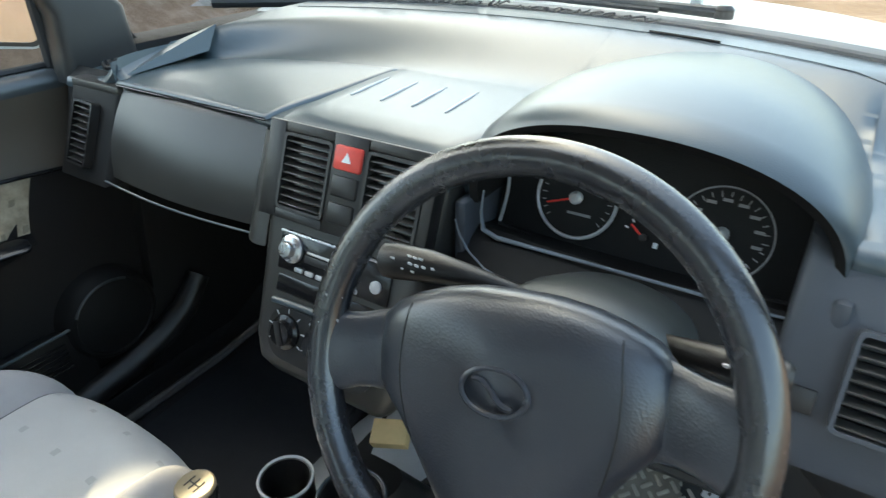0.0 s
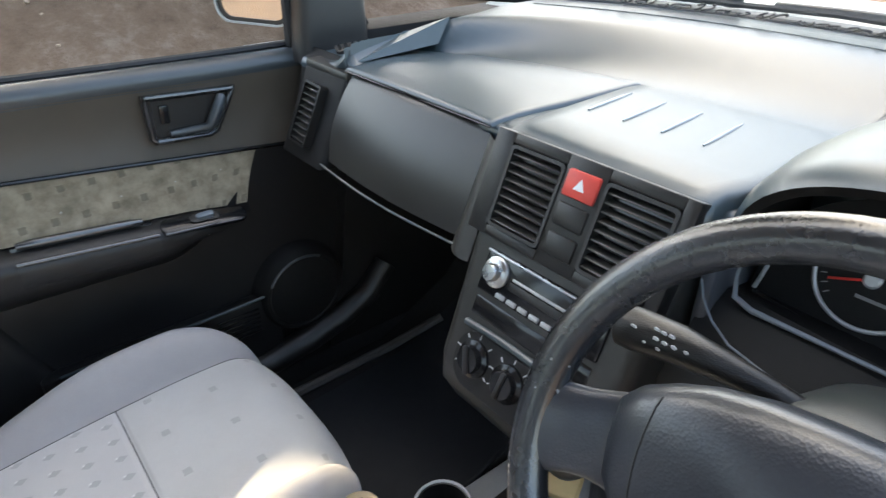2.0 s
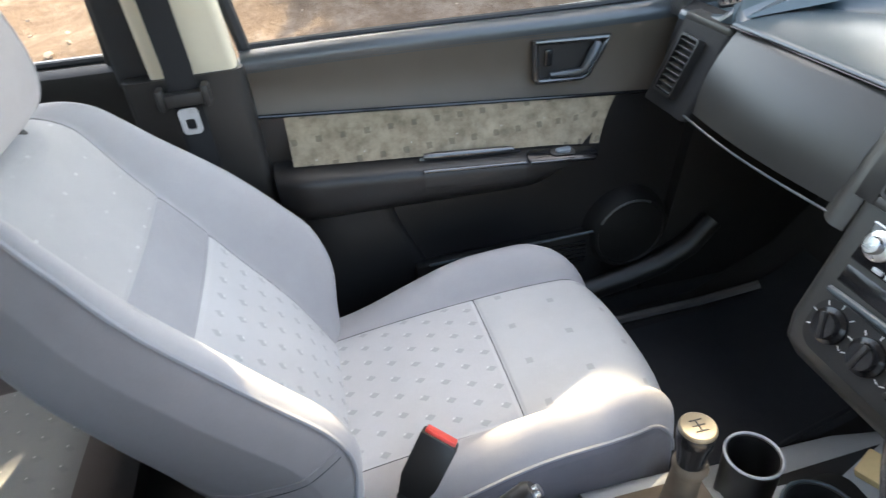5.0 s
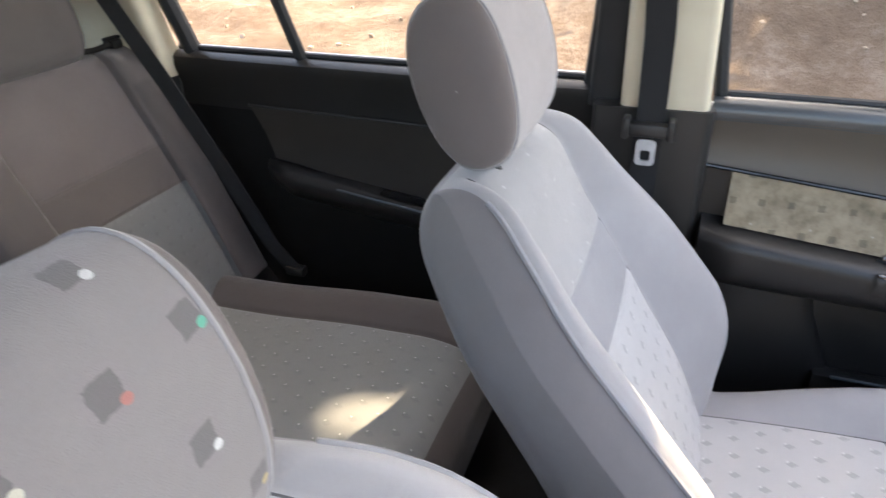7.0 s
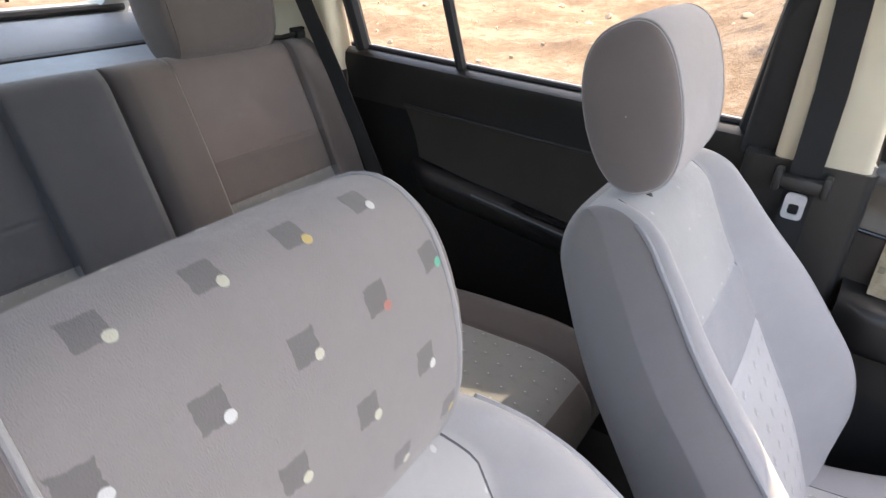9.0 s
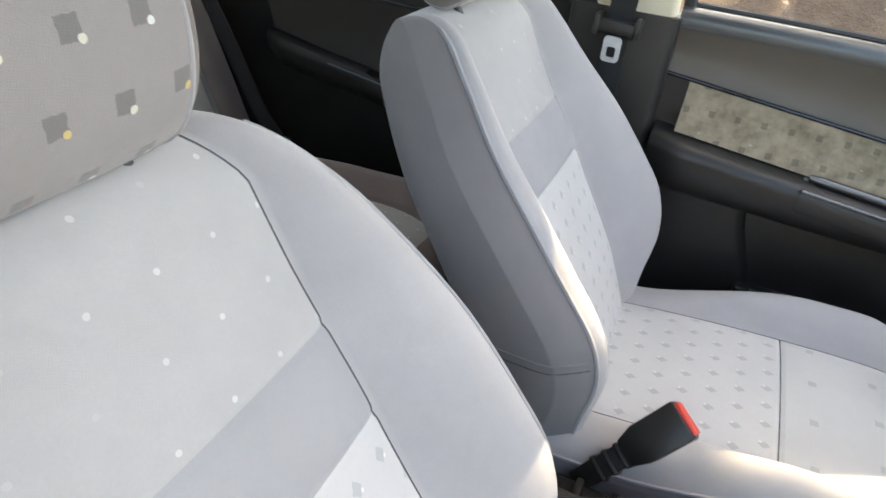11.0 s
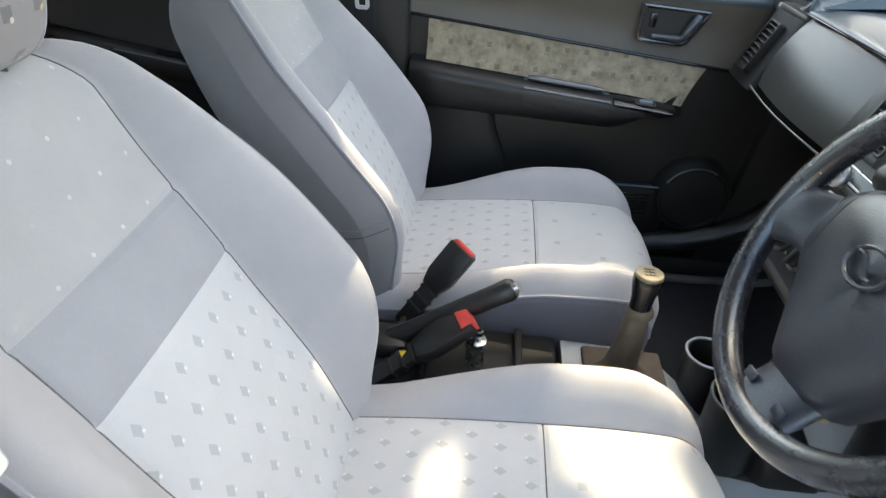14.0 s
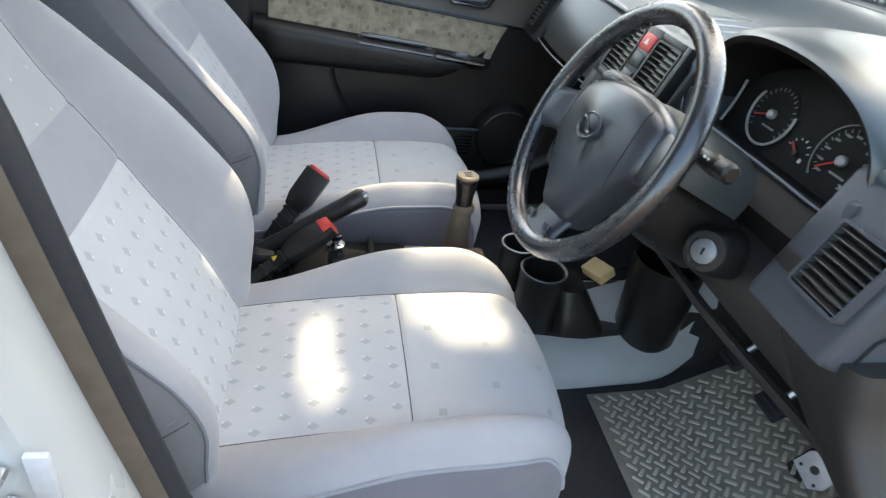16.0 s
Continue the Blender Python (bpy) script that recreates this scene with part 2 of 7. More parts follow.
M_CAPTONE = simple("worn tan metal cap", (0.25, 0.205, 0.14), 0.35, 0.3)
M_SHELF = plastic("pale grey trim plastic", (0.165, 0.19, 0.215), 0.5, wear=0.2)
M_RIB = plastic("pale rib plastic", (0.42, 0.44, 0.45), 0.45, grain_amount=0.1, wear=0.1, spec=1.0, mottle=0.05)
M_MATEDGE = plastic("worn grey edge", (0.085, 0.078, 0.072), 0.6, wear=0.4)
M_SUN_SPOT = simple("tan sun spot", (0.62, 0.45, 0.22), 0.7, scale=25.0, vary=0.25)
M_YELLOW = simple("yellow tag", (0.8, 0.55, 0.05), 0.6)


# ---- mesh helpers ----
def thing(name, label="", category="", group="", kind="", at=(0, 0, 0)):
    ob = new(name)
    ob.location = at
    return tagged(ob, label, category, group, kind)


def part(name, bm, mat, parent=None, label="", smooth=True, angle=38):
    me = bpy.data.meshes.new(name)
    bmesh.ops.recalc_face_normals(bm, faces=bm.faces)
    bm.to_mesh(me)
    bm.free()
    me.materials.append(mat)
    if smooth:
        me.shade_smooth()
        me.set_sharp_from_angle(angle=radians(angle))
    ob = new(name, me)
    if parent:
        ob.parent = parent
    return tagged(ob, label)


def solo(name, bm, mat, label, category, kind="", group="", smooth=True):
    return tagged(part(name, bm, mat, None, "", smooth), label, category, group, kind)


def box(x0, x1, y0, y1, z0, z1, bevel=0.004, seg=2, bm=None, m=None):
    bm = bm or bmesh.new()
    r = bmesh.ops.create_cube(bm, size=1.0)
    bmesh.ops.transform(bm, verts=r["verts"], matrix=Matrix.Translation(((x0 + x1) / 2, (y0 + y1) / 2, (z0 + z1) / 2)) @ Matrix.Diagonal((abs(x1 - x0), abs(y1 - y0), abs(z1 - z0), 1)))
    vs = r["verts"]
    if bevel:
        es = list({e for v in vs for e in v.link_edges})
        res = bmesh.ops.bevel(bm, geom=es, offset=bevel, segments=seg, affect="EDGES", profile=0.5, clamp_overlap=True)
        vs = list({v for f in res["faces"] for v in f.verts} | {v for v in vs if v.is_valid})
    if m is not None:
        bmesh.ops.transform(bm, verts=vs, matrix=m)
    return bm


def rings_mesh(rings, closed=True, cap=True, uv=None, bm=None):
    """A skin over rings of points; closed: each ring is a loop."""
    bm = bm or bmesh.new()
    vv = [[bm.verts.new(p) for p in r] for r in rings]
    n = len(rings[0])
    lay = bm.loops.layers.uv.verify() if uv else None
    for i in range(len(rings) - 1):
        for j in range(n if closed else n - 1):
            k = (j + 1) % n
            f = bm.faces.new((vv[i][j], vv[i][k], vv[i + 1][k], vv[i + 1][j]))
            if uv:
                for l, (a, b) in zip(f.loops, ((i, j), (i, j + 1), (i + 1, j + 1), (i + 1, j))):
                    l[lay].uv = uv(a, b)
    if cap and closed:
        bm.faces.new(vv[0][::-1])
        bm.faces.new(vv[-1])
    return bm


def tube(pts, r, n=10, closed=False, cap=True, bm=None):
    """A round bar along points. r: one radius or one for each point."""
    pts = [Vector(p) for p in pts]
    rs = r if isinstance(r, (list, tuple)) else [r] * len(pts)
    rings = []
    up = None
    for i, p in enumerate(pts):
        a = pts[i - 1] if (i or closed) else pts[0]
        c = pts[(i + 1) % len(pts)] if (i < len(pts) - 1 or closed) else pts[-1]
        t = (c - a).normalized()
        if up is None:
            up = t.orthogonal().normalized()
        up = (up - t * up.dot(t)).normalized()
        s = t.cross(up)
        rings.append([p + rs[i] * (math.cos(2 * math.pi * k / n) * up + math.sin(2 * math.pi * k / n) * s) for k in range(n)])
    if closed:
        rings.append(rings[0])
        bm = bm or bmesh.new()
        bm = rings_mesh(rings, True, False, bm=bm)
        bmesh.ops.remove_doubles(bm, verts=bm.verts, dist=1e-6)
        return bm
    return rings_mesh(rings, True, cap, bm=bm)


def lathe(profile, n=32, m=None, bm=None):
    """Turned body: (radius, height) pairs about z, then moved by m."""
    m = m or Matrix()
    rings = [[m @ Vector((max(r, 1e-5) * math.cos(2 * math.pi * k / n), max(r, 1e-5) * math.sin(2 * math.pi * k / n), h)) for k in range(n)] for r, h in profile]
    return rings_mesh(rings, True, True, bm=bm)


def slab(poly, depth, m=None, bevel=0.0, seg=2, bm=None):
    """A flat outline (x, y) pulled along z by depth, edges rounded, then moved by m."""
    bm = bm or bmesh.new()
    f = bm.faces.new([bm.verts.new((x, y, 0)) for x, y in poly])
    r = bmesh.ops.extrude_face_region(bm, geom=[f])
    top = [v for v in r["geom"] if isinstance(v, bmesh.types.BMVert)]
    bmesh.ops.translate(bm, verts=top, vec=(0, 0, depth))
    if bevel:
        bmesh.ops.bevel(bm, geom=list(bm.edges), offset=bevel, segments=seg, affect="EDGES", profile=0.5, clamp_overlap=True)
    if m is not None:
        bmesh.ops.transform(bm, verts=bm.verts, matrix=m)
    return bm


def smoothstep(a, b, x):
    t = min(1, max(0, (x - a) / (b - a)))
    return t * t * (3 - 2 * t)


def curve_at(xs, ys):
    """A smooth function through points (monotone knots)."""
    xs, ys = np.array(xs, float), np.array(ys, float)
    d = np.gradient(ys, xs)

    def f(x):
        x = min(max(x, xs[0]), xs[-1])
        i = min(int(np.searchsorted(xs, x, side="right")) - 1, len(xs) - 2)
        h = xs[i + 1] - xs[i]
        t = (x - xs[i]) / h
        return float((2 * t**3 - 3 * t**2 + 1) * ys[i] + (t**3 - 2 * t**2 + t) * h * d[i] + (-2 * t**3 + 3 * t**2) * ys[i + 1] + (t**3 - t**2) * h * d[i + 1])
    return f


def zoned(points, uvs, zone, mats, names, parent, closed_u=False, labels=None, split=()):
    """One surface grid cut into parts: zone(i, j) names the part of the cell."""
    bms, vs = {}, {}
    ni, nj = len(points), len(points[0])
    for i in range(ni - 1):
        for j in range(nj if closed_u else nj - 1):
            z = zone(i, j)
            if z is None:
                continue
            if split and z in split:
                z = (z, points[i][j].x + points[i][(j + 1) % nj].x > 0)
            if z not in bms:
                bms[z] = bmesh.new()
                vs[z] = {}
            bm = bms[z]
            lay = bm.loops.layers.uv.verify()
            quad, uv = [], []
            for a, b in ((i, j), (i, j + 1), (i + 1, j + 1), (i + 1, j)):
                key = (a, b % nj)
                if key not in vs[z]:
                    vs[z][key] = bm.verts.new(points[a][b % nj])
                quad.append(vs[z][key])
                uv.append(uvs[a][b % nj])
            f = bm.faces.new(quad)
            f.smooth = True
            for l, w in zip(f.loops, uv):
                l[lay].uv = w
    # one set of normals for the whole grid, so that the skin runs smoothly across its parts
    G = np.array([[tuple(p) for p in row] for row in points])
    dv = np.gradient(G, axis=0)
    du = (np.roll(G, -1, axis=1) - np.roll(G, 1, axis=1)) if closed_u else np.gradient(G, axis=1)
    NN = np.cross(du, dv)
    size = np.linalg.norm(NN, axis=2, keepdims=True)
    NN = np.where(size > 1e-12, NN / np.maximum(size, 1e-12), 0)
    if closed_u:
        for i, k in ((0, 2), (-1, -3)):
            if np.linalg.norm(G[i] - G[i].mean(axis=0), axis=1).max() < 0.02:
                mean = NN[k].mean(axis=0)
                NN[i] = NN[i + (1 if i == 0 else -1)] = mean / np.linalg.norm(mean)
    out = {}
    for key, bm in bms.items():
        z = key[0] if isinstance(key, tuple) else key
        keys = list(vs[key])
        ob = part(names.get(z, z), bm, mats[z], parent, (labels or {}).get(z, ""), angle=180)
        me = ob.data
        nn = [Vector(NN[k]) for k in keys]
        turn = sum(f.normal.dot(nn[f.vertices[0]]) for f in me.polygons)
        nn = [(v if turn > 0 else -v) if v.length > 0.5 else me.vertices[i].normal.copy() for i, v in enumerate(nn)]
        me.normals_split_custom_set_from_vertices([tuple(v) for v in nn])
        out[z] = ob
    return out


from mathutils.bvhtree import BVHTree

# ---- large structure ----
# ground: one sheet of dry dirt, uneven beside the car
def ground_z(x, y):
    """Level dirt under the car; a bank rises beside its front, and an added far rise cuts low sky light."""
    d = max(0.0, -x - 1.6)
    if max(abs(x), abs(y)) > 26:
        return -0.30
    z = -0.30 + 0.03 * noise.noise((x * 0.8, y * 0.8, 0)) + 0.02 * noise.noise((x * 2.3, y * 2.3, 4))
    bank = smoothstep(-3.0, 2.0, y) * smoothstep(26, 12, y) * smoothstep(26, 18, -x)
    rough = 0.10 * noise.noise((x * 1.3, y * 1.3, 7)) + 0.05 * noise.noise((x * 4.1, y * 4.1, 9))
    # unseen rise further out, added to block low sky on the left
    far = 2.6 * smoothstep(6.5, 14.0, d) * smoothstep(26, 20, -x) * smoothstep(-24, -10, y) * smoothstep(26, 16, y)
    return z + far + (0.30 * smoothstep(0, 4, d) + 1.9 * smoothstep(1.4, 6.0, d) * bank) + rough * smoothstep(0.4, 2.5, d)


def build_ground():
    bm = bmesh.new()
    xs = [-2500, -300, -60, -26] + list(np.arange(-24, -9.9, 0.8)) + list(np.arange(-9.8, -1.5, 0.2)) + list(np.arange(-1.2, 14.1, 0.8)) + [26, 60, 300, 2500]
    ys = [-2500, -300, -60, -26] + list(np.arange(-24, -8.1, 0.8)) + list(np.arange(-8, 9.1, 0.25)) + list(np.arange(9.8, 24.1, 0.8)) + [26, 60, 300, 2500]
    rings_mesh([[(x, y, ground_z(x, y)) for x in xs] for y in ys], False, False, bm=bm)
    return solo("ground", bm, M_GROUND, "dry brown dirt ground with a rough bank beside the car", "ground", "structure")


build_ground()

# loose stones and clods on the dirt beside the car
stones = bmesh.new()
rnd = random.Random(4)
for k in range(420):
    x, y = rnd.uniform(-8.5, -1.4), rnd.uniform(-7, 7)
    s = rnd.uniform(0.010, 0.036) if k % 9 else rnd.uniform(0.04, 0.09)
    bmesh.ops.create_icosphere(stones, subdivisions=1, radius=s, matrix=pose(x, y, ground_z(x, y) + s * 0.15, rnd.uniform(0, 180), 0, rnd.uniform(0, 360)) @ Matrix.Diagonal((1, rnd.uniform(0.6, 1), 0.6, 1)))
M_STONE = simple("stone", (0.36, 0.27, 0.20), 0.9, scale=30)
solo("stones", stones, M_STONE, "small scattered stones and clods lying on dirt", "stones", "stuff")

# cabin floor: footwells, tunnel and rising toe board as one skin
FLOOR_Y = [-2.35, -1.45, -1.30, -0.75, -0.70, 0.35, 0.62, 0.82, 1.0, 1.12]
FLOOR_Z = [0.42, 0.42, 0.20, 0.20, 0.045, 0.045, 0.06, 0.16, 0.36, 0.60]


def floor_z(y):
    return float(np.interp(y, FLOOR_Y, FLOOR_Z))


def build_floor():
    ys = sorted(set(FLOOR_Y) | set(np.round(np.arange(-2.3, 1.1, 0.1), 3)))
    xs = [-0.72, -0.66, -0.4, -0.13, -0.09, 0.09, 0.13, 0.4, 0.66, 0.72]
    rows = [[(x, y, floor_z(y) + (0.10 if abs(x) < 0.1 and y > -0.7 else 0) * (1 - smoothstep(0.7, 1.0, y))) for x in xs] for y in ys]
    return solo("floor", rings_mesh(rows, False, False), M_CARPET, "black carpeted car floor with raised centre tunnel", "floor", "structure")


build_floor()


# body sides: outer skins close the cabin below the windows
def wall(name, x0, x1, y0, y1, z0, z1, mat, label, bevel=0.01):
    return solo(name, box(x0, x1, y0, y1, z0, z1, bevel), mat, label, "wall", "structure")


wall("sill_left", -0.80, -0.66, -1.5, 1.05, -0.10, 0.10, M_BLACK, "black plastic covered left door sill")
sill = [(-0.668, -0.35, 0.10, 0.026), (-0.668, 0.10, 0.105, 0.028), (-0.664, 0.30, 0.130, 0.030), (-0.654, 0.42, 0.160, 0.030), (-0.645, 0.50, 0.190, 0.030), (-0.640, 0.565, 0.228, 0.028), (-0.645, 0.62, 0.285, 0.026)]
solo("sill_trim", tube([q[:3] for q in sill], [q[3] for q in sill], 14), M_SATIN, "black plastic sill trim sweeping up beside the passenger footwell", "trim", "structure")
solo("carpet_edge", tube([(-0.618, -0.10, 0.056), (-0.618, 0.30, 0.058), (-0.612, 0.45, 0.064), (-0.60, 0.60, 0.078), (-0.56, 0.72, 0.13)], 0.011, 8), M_MATEDGE, "worn grey carpet edge along the sill", "trim", "structure")
wall("sill_right", 0.62, 0.78, -0.30, 0.62, -0.10, 0.075, M_BLACK, "black plastic covered right door sill")
wall("wall_front", -0.72, 0.72, 1.10, 1.16, -0.1, 0.80, M_BLACK, "black firewall behind the dashboard")
wall("wall_rear", -0.78, 0.78, -2.42, -2.36, -0.1, 0.80, M_BLACK, "dark tailgate lower panel")


# roof and headliner
def build_roof():
    def skin(dz):
        rows = []
        for y in np.linspace(-2.2, 0.05, 14):
            w = 0.60
            c = 1.435 + 0.02 * math.cos((y + 0.7) * 0.9)
            rows.append([(x, y, c + dz - 0.035 * abs(x / w) ** 3) for x in np.linspace(-w, w, 15)])
        return rings_mesh(rows, False, False)
    solo("ceiling", skin(0.0), M_HEAD, "pale beige cloth headliner", "ceiling", "structure")
    solo("roof", skin(0.035), M_PAINT, "silver painted car roof", "roof", "structure")


build_roof()


def window_pane(name, pts, label):
    bm = bmesh.new()
    bm.faces.new([bm.verts.new(p) for p in pts])
    bmesh.ops.subdivide_edges(bm, edges=bm.edges, cuts=2, use_grid_fill=True)
    ob = solo(name, bm, M_GLASS, label, "window", "structure", smooth=False)
    ob.visible_shadow = False
    return ob


# ---- seats ----
BACK_O, BACK_A = Vector((0, -0.27, 0.29)), radians(28)
BACK_U = Vector((0, -math.sin(BACK_A), math.cos(BACK_A)))
BACK_N = Vector((0, math.cos(BACK_A), math.sin(BACK_A)))


def back_point(x, h, d, o=None, u=None, n=None):
    p = (o or BACK_O) + (u or BACK_U) * h + (n or BACK_N) * d
    return Vector((x, p.y, p.z))


def groove(d, w=0.0045, depth=0.004):
    return -depth * math.exp(-(d / w) ** 2)


def cushion(parent, hw=0.252, xi=0.152, y0=-0.31, y1=0.262, z_bot=0.165, seam_y=0.0, bolster=0.070):
    """Seat cushion with raised side bolsters, two centre panels, a rolled front edge and a skirt."""
    z0 = curve_at([-0.34, -0.27, 0.0, 0.14, 0.20, 0.28], [0.285, 0.297, 0.328, 0.334, 0.332, 0.325])
    nose = 0.075
    ys = sorted(set(list(np.linspace(y0, y1 - nose, 34)) + [seam_y - 0.008, seam_y - 0.004, seam_y, seam_y + 0.004, seam_y + 0.008]))
    st = [(y, 0.0, 1.0) for y in ys]
    for a in np.linspace(8, 90, 10):
        st.append((y1 - nose + nose * math.sin(radians(a)), -nose * (1 - math.cos(radians(a))), 1.0))
    pts, uvs = [], []
    for y, dz, _ in st:
        fr = smoothstep(0.06, y1, y)
        w = hw - 0.034 * fr ** 2.2 - 0.012 * smoothstep(-0.12, y0, y)
        b = bolster * (0.08 + 0.92 * smoothstep(-0.25, 0.03, y)) * (1 - 0.42 * smoothstep(0.12, y1, y))
        zc = z0(y) + dz
        inner = [xi * k for k in np.linspace(0, 1, 10)[:-1]] + [xi - 0.005, xi]
        outer = [xi + 0.005] + [xi + (w - xi) * math.sin(q * math.pi / 2) for q in np.linspace(0.12, 1, 13)]
        row, uv = [], []
        side = [(w + 0.004, -0.03), (w + 0.002, -0.06), (w - 0.004, -0.10), (w - 0.014, None)]

        def top(x):
            ax = abs(x)
            if ax <= xi:
                z = zc + 0.006 * (1 - (ax / xi) ** 2)
            else:
                q = (ax - xi) / (w - xi)
                z = zc + b * math.sin(min(1, q * 1.25) * math.pi * 0.62) * (1 - 0.25 * q) - 0.042 * q ** 5
            z += groove(ax - xi)
            if ax < xi:
                z += groove(y - seam_y)
            return z
        xs = [-x for x in (inner + outer)[::-1]] + (inner + outer)[1:]
        edge = top(w)
        for (x, dzs) in side[::-1]:
            row.append(Vector((-x, y, max(z_bot, edge + dzs) if dzs is not None else z_bot)))
        for x in xs:
            row.append(Vector((x, y, top(x))))
        for (x, dzs) in side:
            row.append(Vector((x, y, max(z_bot, edge + dzs) if dzs is not None else z_bot)))
        for p in row:
            p.y -= 0.042 * (abs(p.x) / w) ** 3 * fr
        arc = 0
        for k, p in enumerate(row):
            arc = p.x if abs(p.x) <= w and 4 <= k < len(row) - 4 else math.copysign(w + abs(p.z - edge), p.x)
            uv.append((arc, y - dz))
        pts.append(row)
        uvs.append(uv)
    nside = len(side)
    n = len(pts[0])

    def zone(i, j):
        xm = (pts[i][j].x + pts[i][j + 1].x) / 2
        ym = (pts[i][j].y + pts[i + 1][j].y) / 2
        if j < nside + 3 or j >= n - nside - 4:
            return "cushion_skirt"
        if abs(xm) < xi:
            return "seat_panel_rear" if ym < seam_y else "seat_panel_front"
        return "cushion_bolster"
    mats = {"cushion_skirt": M_SKIRT, "seat_panel_rear": M_PANEL, "seat_panel_front": M_PANEL_FRONT, "cushion_bolster": M_SEAT}
    labels = {"seat_panel_rear": "light grey patterned cloth panel", "seat_panel_front": "plain light grey cloth panel", "cushion_skirt": "darker grey cloth skirt"}
    zoned(pts, uvs, zone, mats, {}, parent, labels=labels, split=("cushion_skirt", "cushion_bolster"))
    # front apron and underside close the cushion
    rim = pts[-1]
    bm = bmesh.new()
    f = bm.faces.new([bm.verts.new(p) for p in rim])
    f2 = bm.faces.new([bm.verts.new(p) for p in [r[0] for r in pts] + [r[-1] for r in pts][::-1]])
    bmesh.ops.triangulate(bm, faces=[f, f2])
    part("front_apron", bm, M_SKIRT, parent)
    # piping along both sides, where bolster meets skirt
    for k in (n // 2 - 10, n // 2 + 10):
        part("seam", tube([p[k] for p in pts[1:-3]], 0.0013, 5), M_PIPING, parent, "thin dark stitched seam")
    si = min(range(len(pts)), key=lambda i: abs(pts[i][n // 2].y - seam_y))
    part("seam", tube(pts[si][n // 2 - 10:n // 2 + 11], 0.0013, 5), M_PIPING, parent, "thin dark stitched seam")
    for sgn, k in ((-1, nside + 3), (1, n - nside - 4)):
        part("piping", tube([p[k] + Vector((sgn * 0.001, 0, 0)) for p in pts[1:]], 0.0030, 6), M_BAND, parent)


def backrest(parent, hk, wk, bk, tk, xi=0.141, h0=-0.06, h1=0.628, bands=(0.33, 0.425), mats=None, o=None, u=None, n=None):
    """Backrest: centre panels with a plain band, forward side bolsters, rounded shoulders."""
    W, B, T = curve_at(hk, wk), curve_at(hk, bk), curve_at(hk, tk)
    hs = sorted(set(list(np.linspace(h0, h1 - 0.07, 40)) + [b + e for b in bands for e in (-0.008, -0.004, 0, 0.004, 0.008)]))
    hs = hs + [h1 - 0.07 + 0.07 * math.sin(radians(a)) for a in np.linspace(9, 90, 10)]
    pts, uvs = [], []
    nb = 14
    for h in hs:
        e = max(0.0, (h - (h1 - 0.07)) / 0.07)
        shrink = math.sqrt(max(0.0, 1 - e * e))
        w = W(h)
        t = T(h)
        x_in = min(xi, w * 0.72)
        base = -0.012 * smoothstep(0.33, 0.5, h) + 0.012 * math.exp(-((h - 0.14) / 0.12) ** 2) - 0.02 * smoothstep(0.02, -0.06, h)
        bl = B(h)
        inner = [x_in * k for k in np.linspace(0, 1, 10)[:-1]] + [x_in - 0.005, x_in]
        outer = [x_in + 0.005] + [x_in + (w - x_in) * math.sin(q * math.pi / 2) for q in np.linspace(0.12, 1, 12)]

        def front(x):
            ax = abs(x)
            if ax <= x_in:
                d = base + 0.005 * (1 - (ax / x_in) ** 2)
                for b_ in bands:
                    d += groove(h - b_, depth=0.0025)
            else:
                q = (ax - x_in) / (w - x_in)
                d = base + bl * math.sin(min(1, q * 1.05) * math.pi * 0.6) ** 1.25 * (1 - 0.14 * q) - (0.03 + 0.25 * t) * q ** 6
            return d + groove(ax - x_in)
        mid = -t * 0.5
        row, uv = [], []
        xs = [-x for x in (inner + outer)[::-1]] + (inner + outer)[1:]
        for x in xs:
            d = mid + (front(x) - mid) * shrink
            row.append(back_point(x, h, d, o, u, n))
            uv.append((x, h))
        fe = front(w)
        for k in range(1, nb):
            a = math.pi * k / nb
            x = w * (abs(math.cos(a)) ** 0.58) * math.copysign(1, math.cos(a))
            d = fe + (-t - fe) * (math.sin(a) ** 0.62)
            d = mid + (d - mid) * shrink
            row.append(back_point(x, h, d, o, u, n))
            uv.append((math.copysign(w, x) + (0.05 if x > 0 else -0.05) * math.sin(a), h))
        pts.append(row)
        uvs.append(uv)
    nf = len(xs)

    def zone(i, j):
        if j >= nf - 1:
            return "back_shell"
        p = (pts[i][j].x + pts[i][j + 1].x) / 2
        hm = (hs[i] + hs[i + 1]) / 2
        w = W(hm)
        if abs(p) < min(xi, w * 0.72):
            if hm < bands[0]:
                return "back_panel_lower"
            return "back_band" if hm < bands[1] else "back_panel_upper"
        if j < 5 or j >= nf - 6:
            return "back_side"
        return "back_bolster"
    mm = {"back_shell": M_SEAT_SIDE, "back_side": M_SEAT_SIDE, "back_panel_lower": M_PANEL, "back_band": M_BAND, "back_panel_upper": M_PANEL_UP, "back_bolster": M_SEAT}
    mm.update(mats or {})
    zoned(pts, uvs, zone, mm, {}, parent, closed_u=True, split=("back_bolster", "back_side"), labels={"back_side": "darker grey side cloth", "back_band": "plain mid-grey band", "back_panel_lower": "light grey patterned panel", "back_panel_upper": "light grey dotted panel", "back_shell": "darker grey rear and side cloth"})
    bm = bmesh.new()
    f = bm.faces.new([bm.verts.new(p) for p in pts[0]])
    bmesh.ops.triangulate(bm, faces=[f])
    part("back_underside", bm, M_BLACK, parent)
    for k in (5, nf - 6):
        part("piping", tube([p[k] for p in pts[2:-6]], 0.0034, 6), M_BAND, parent)
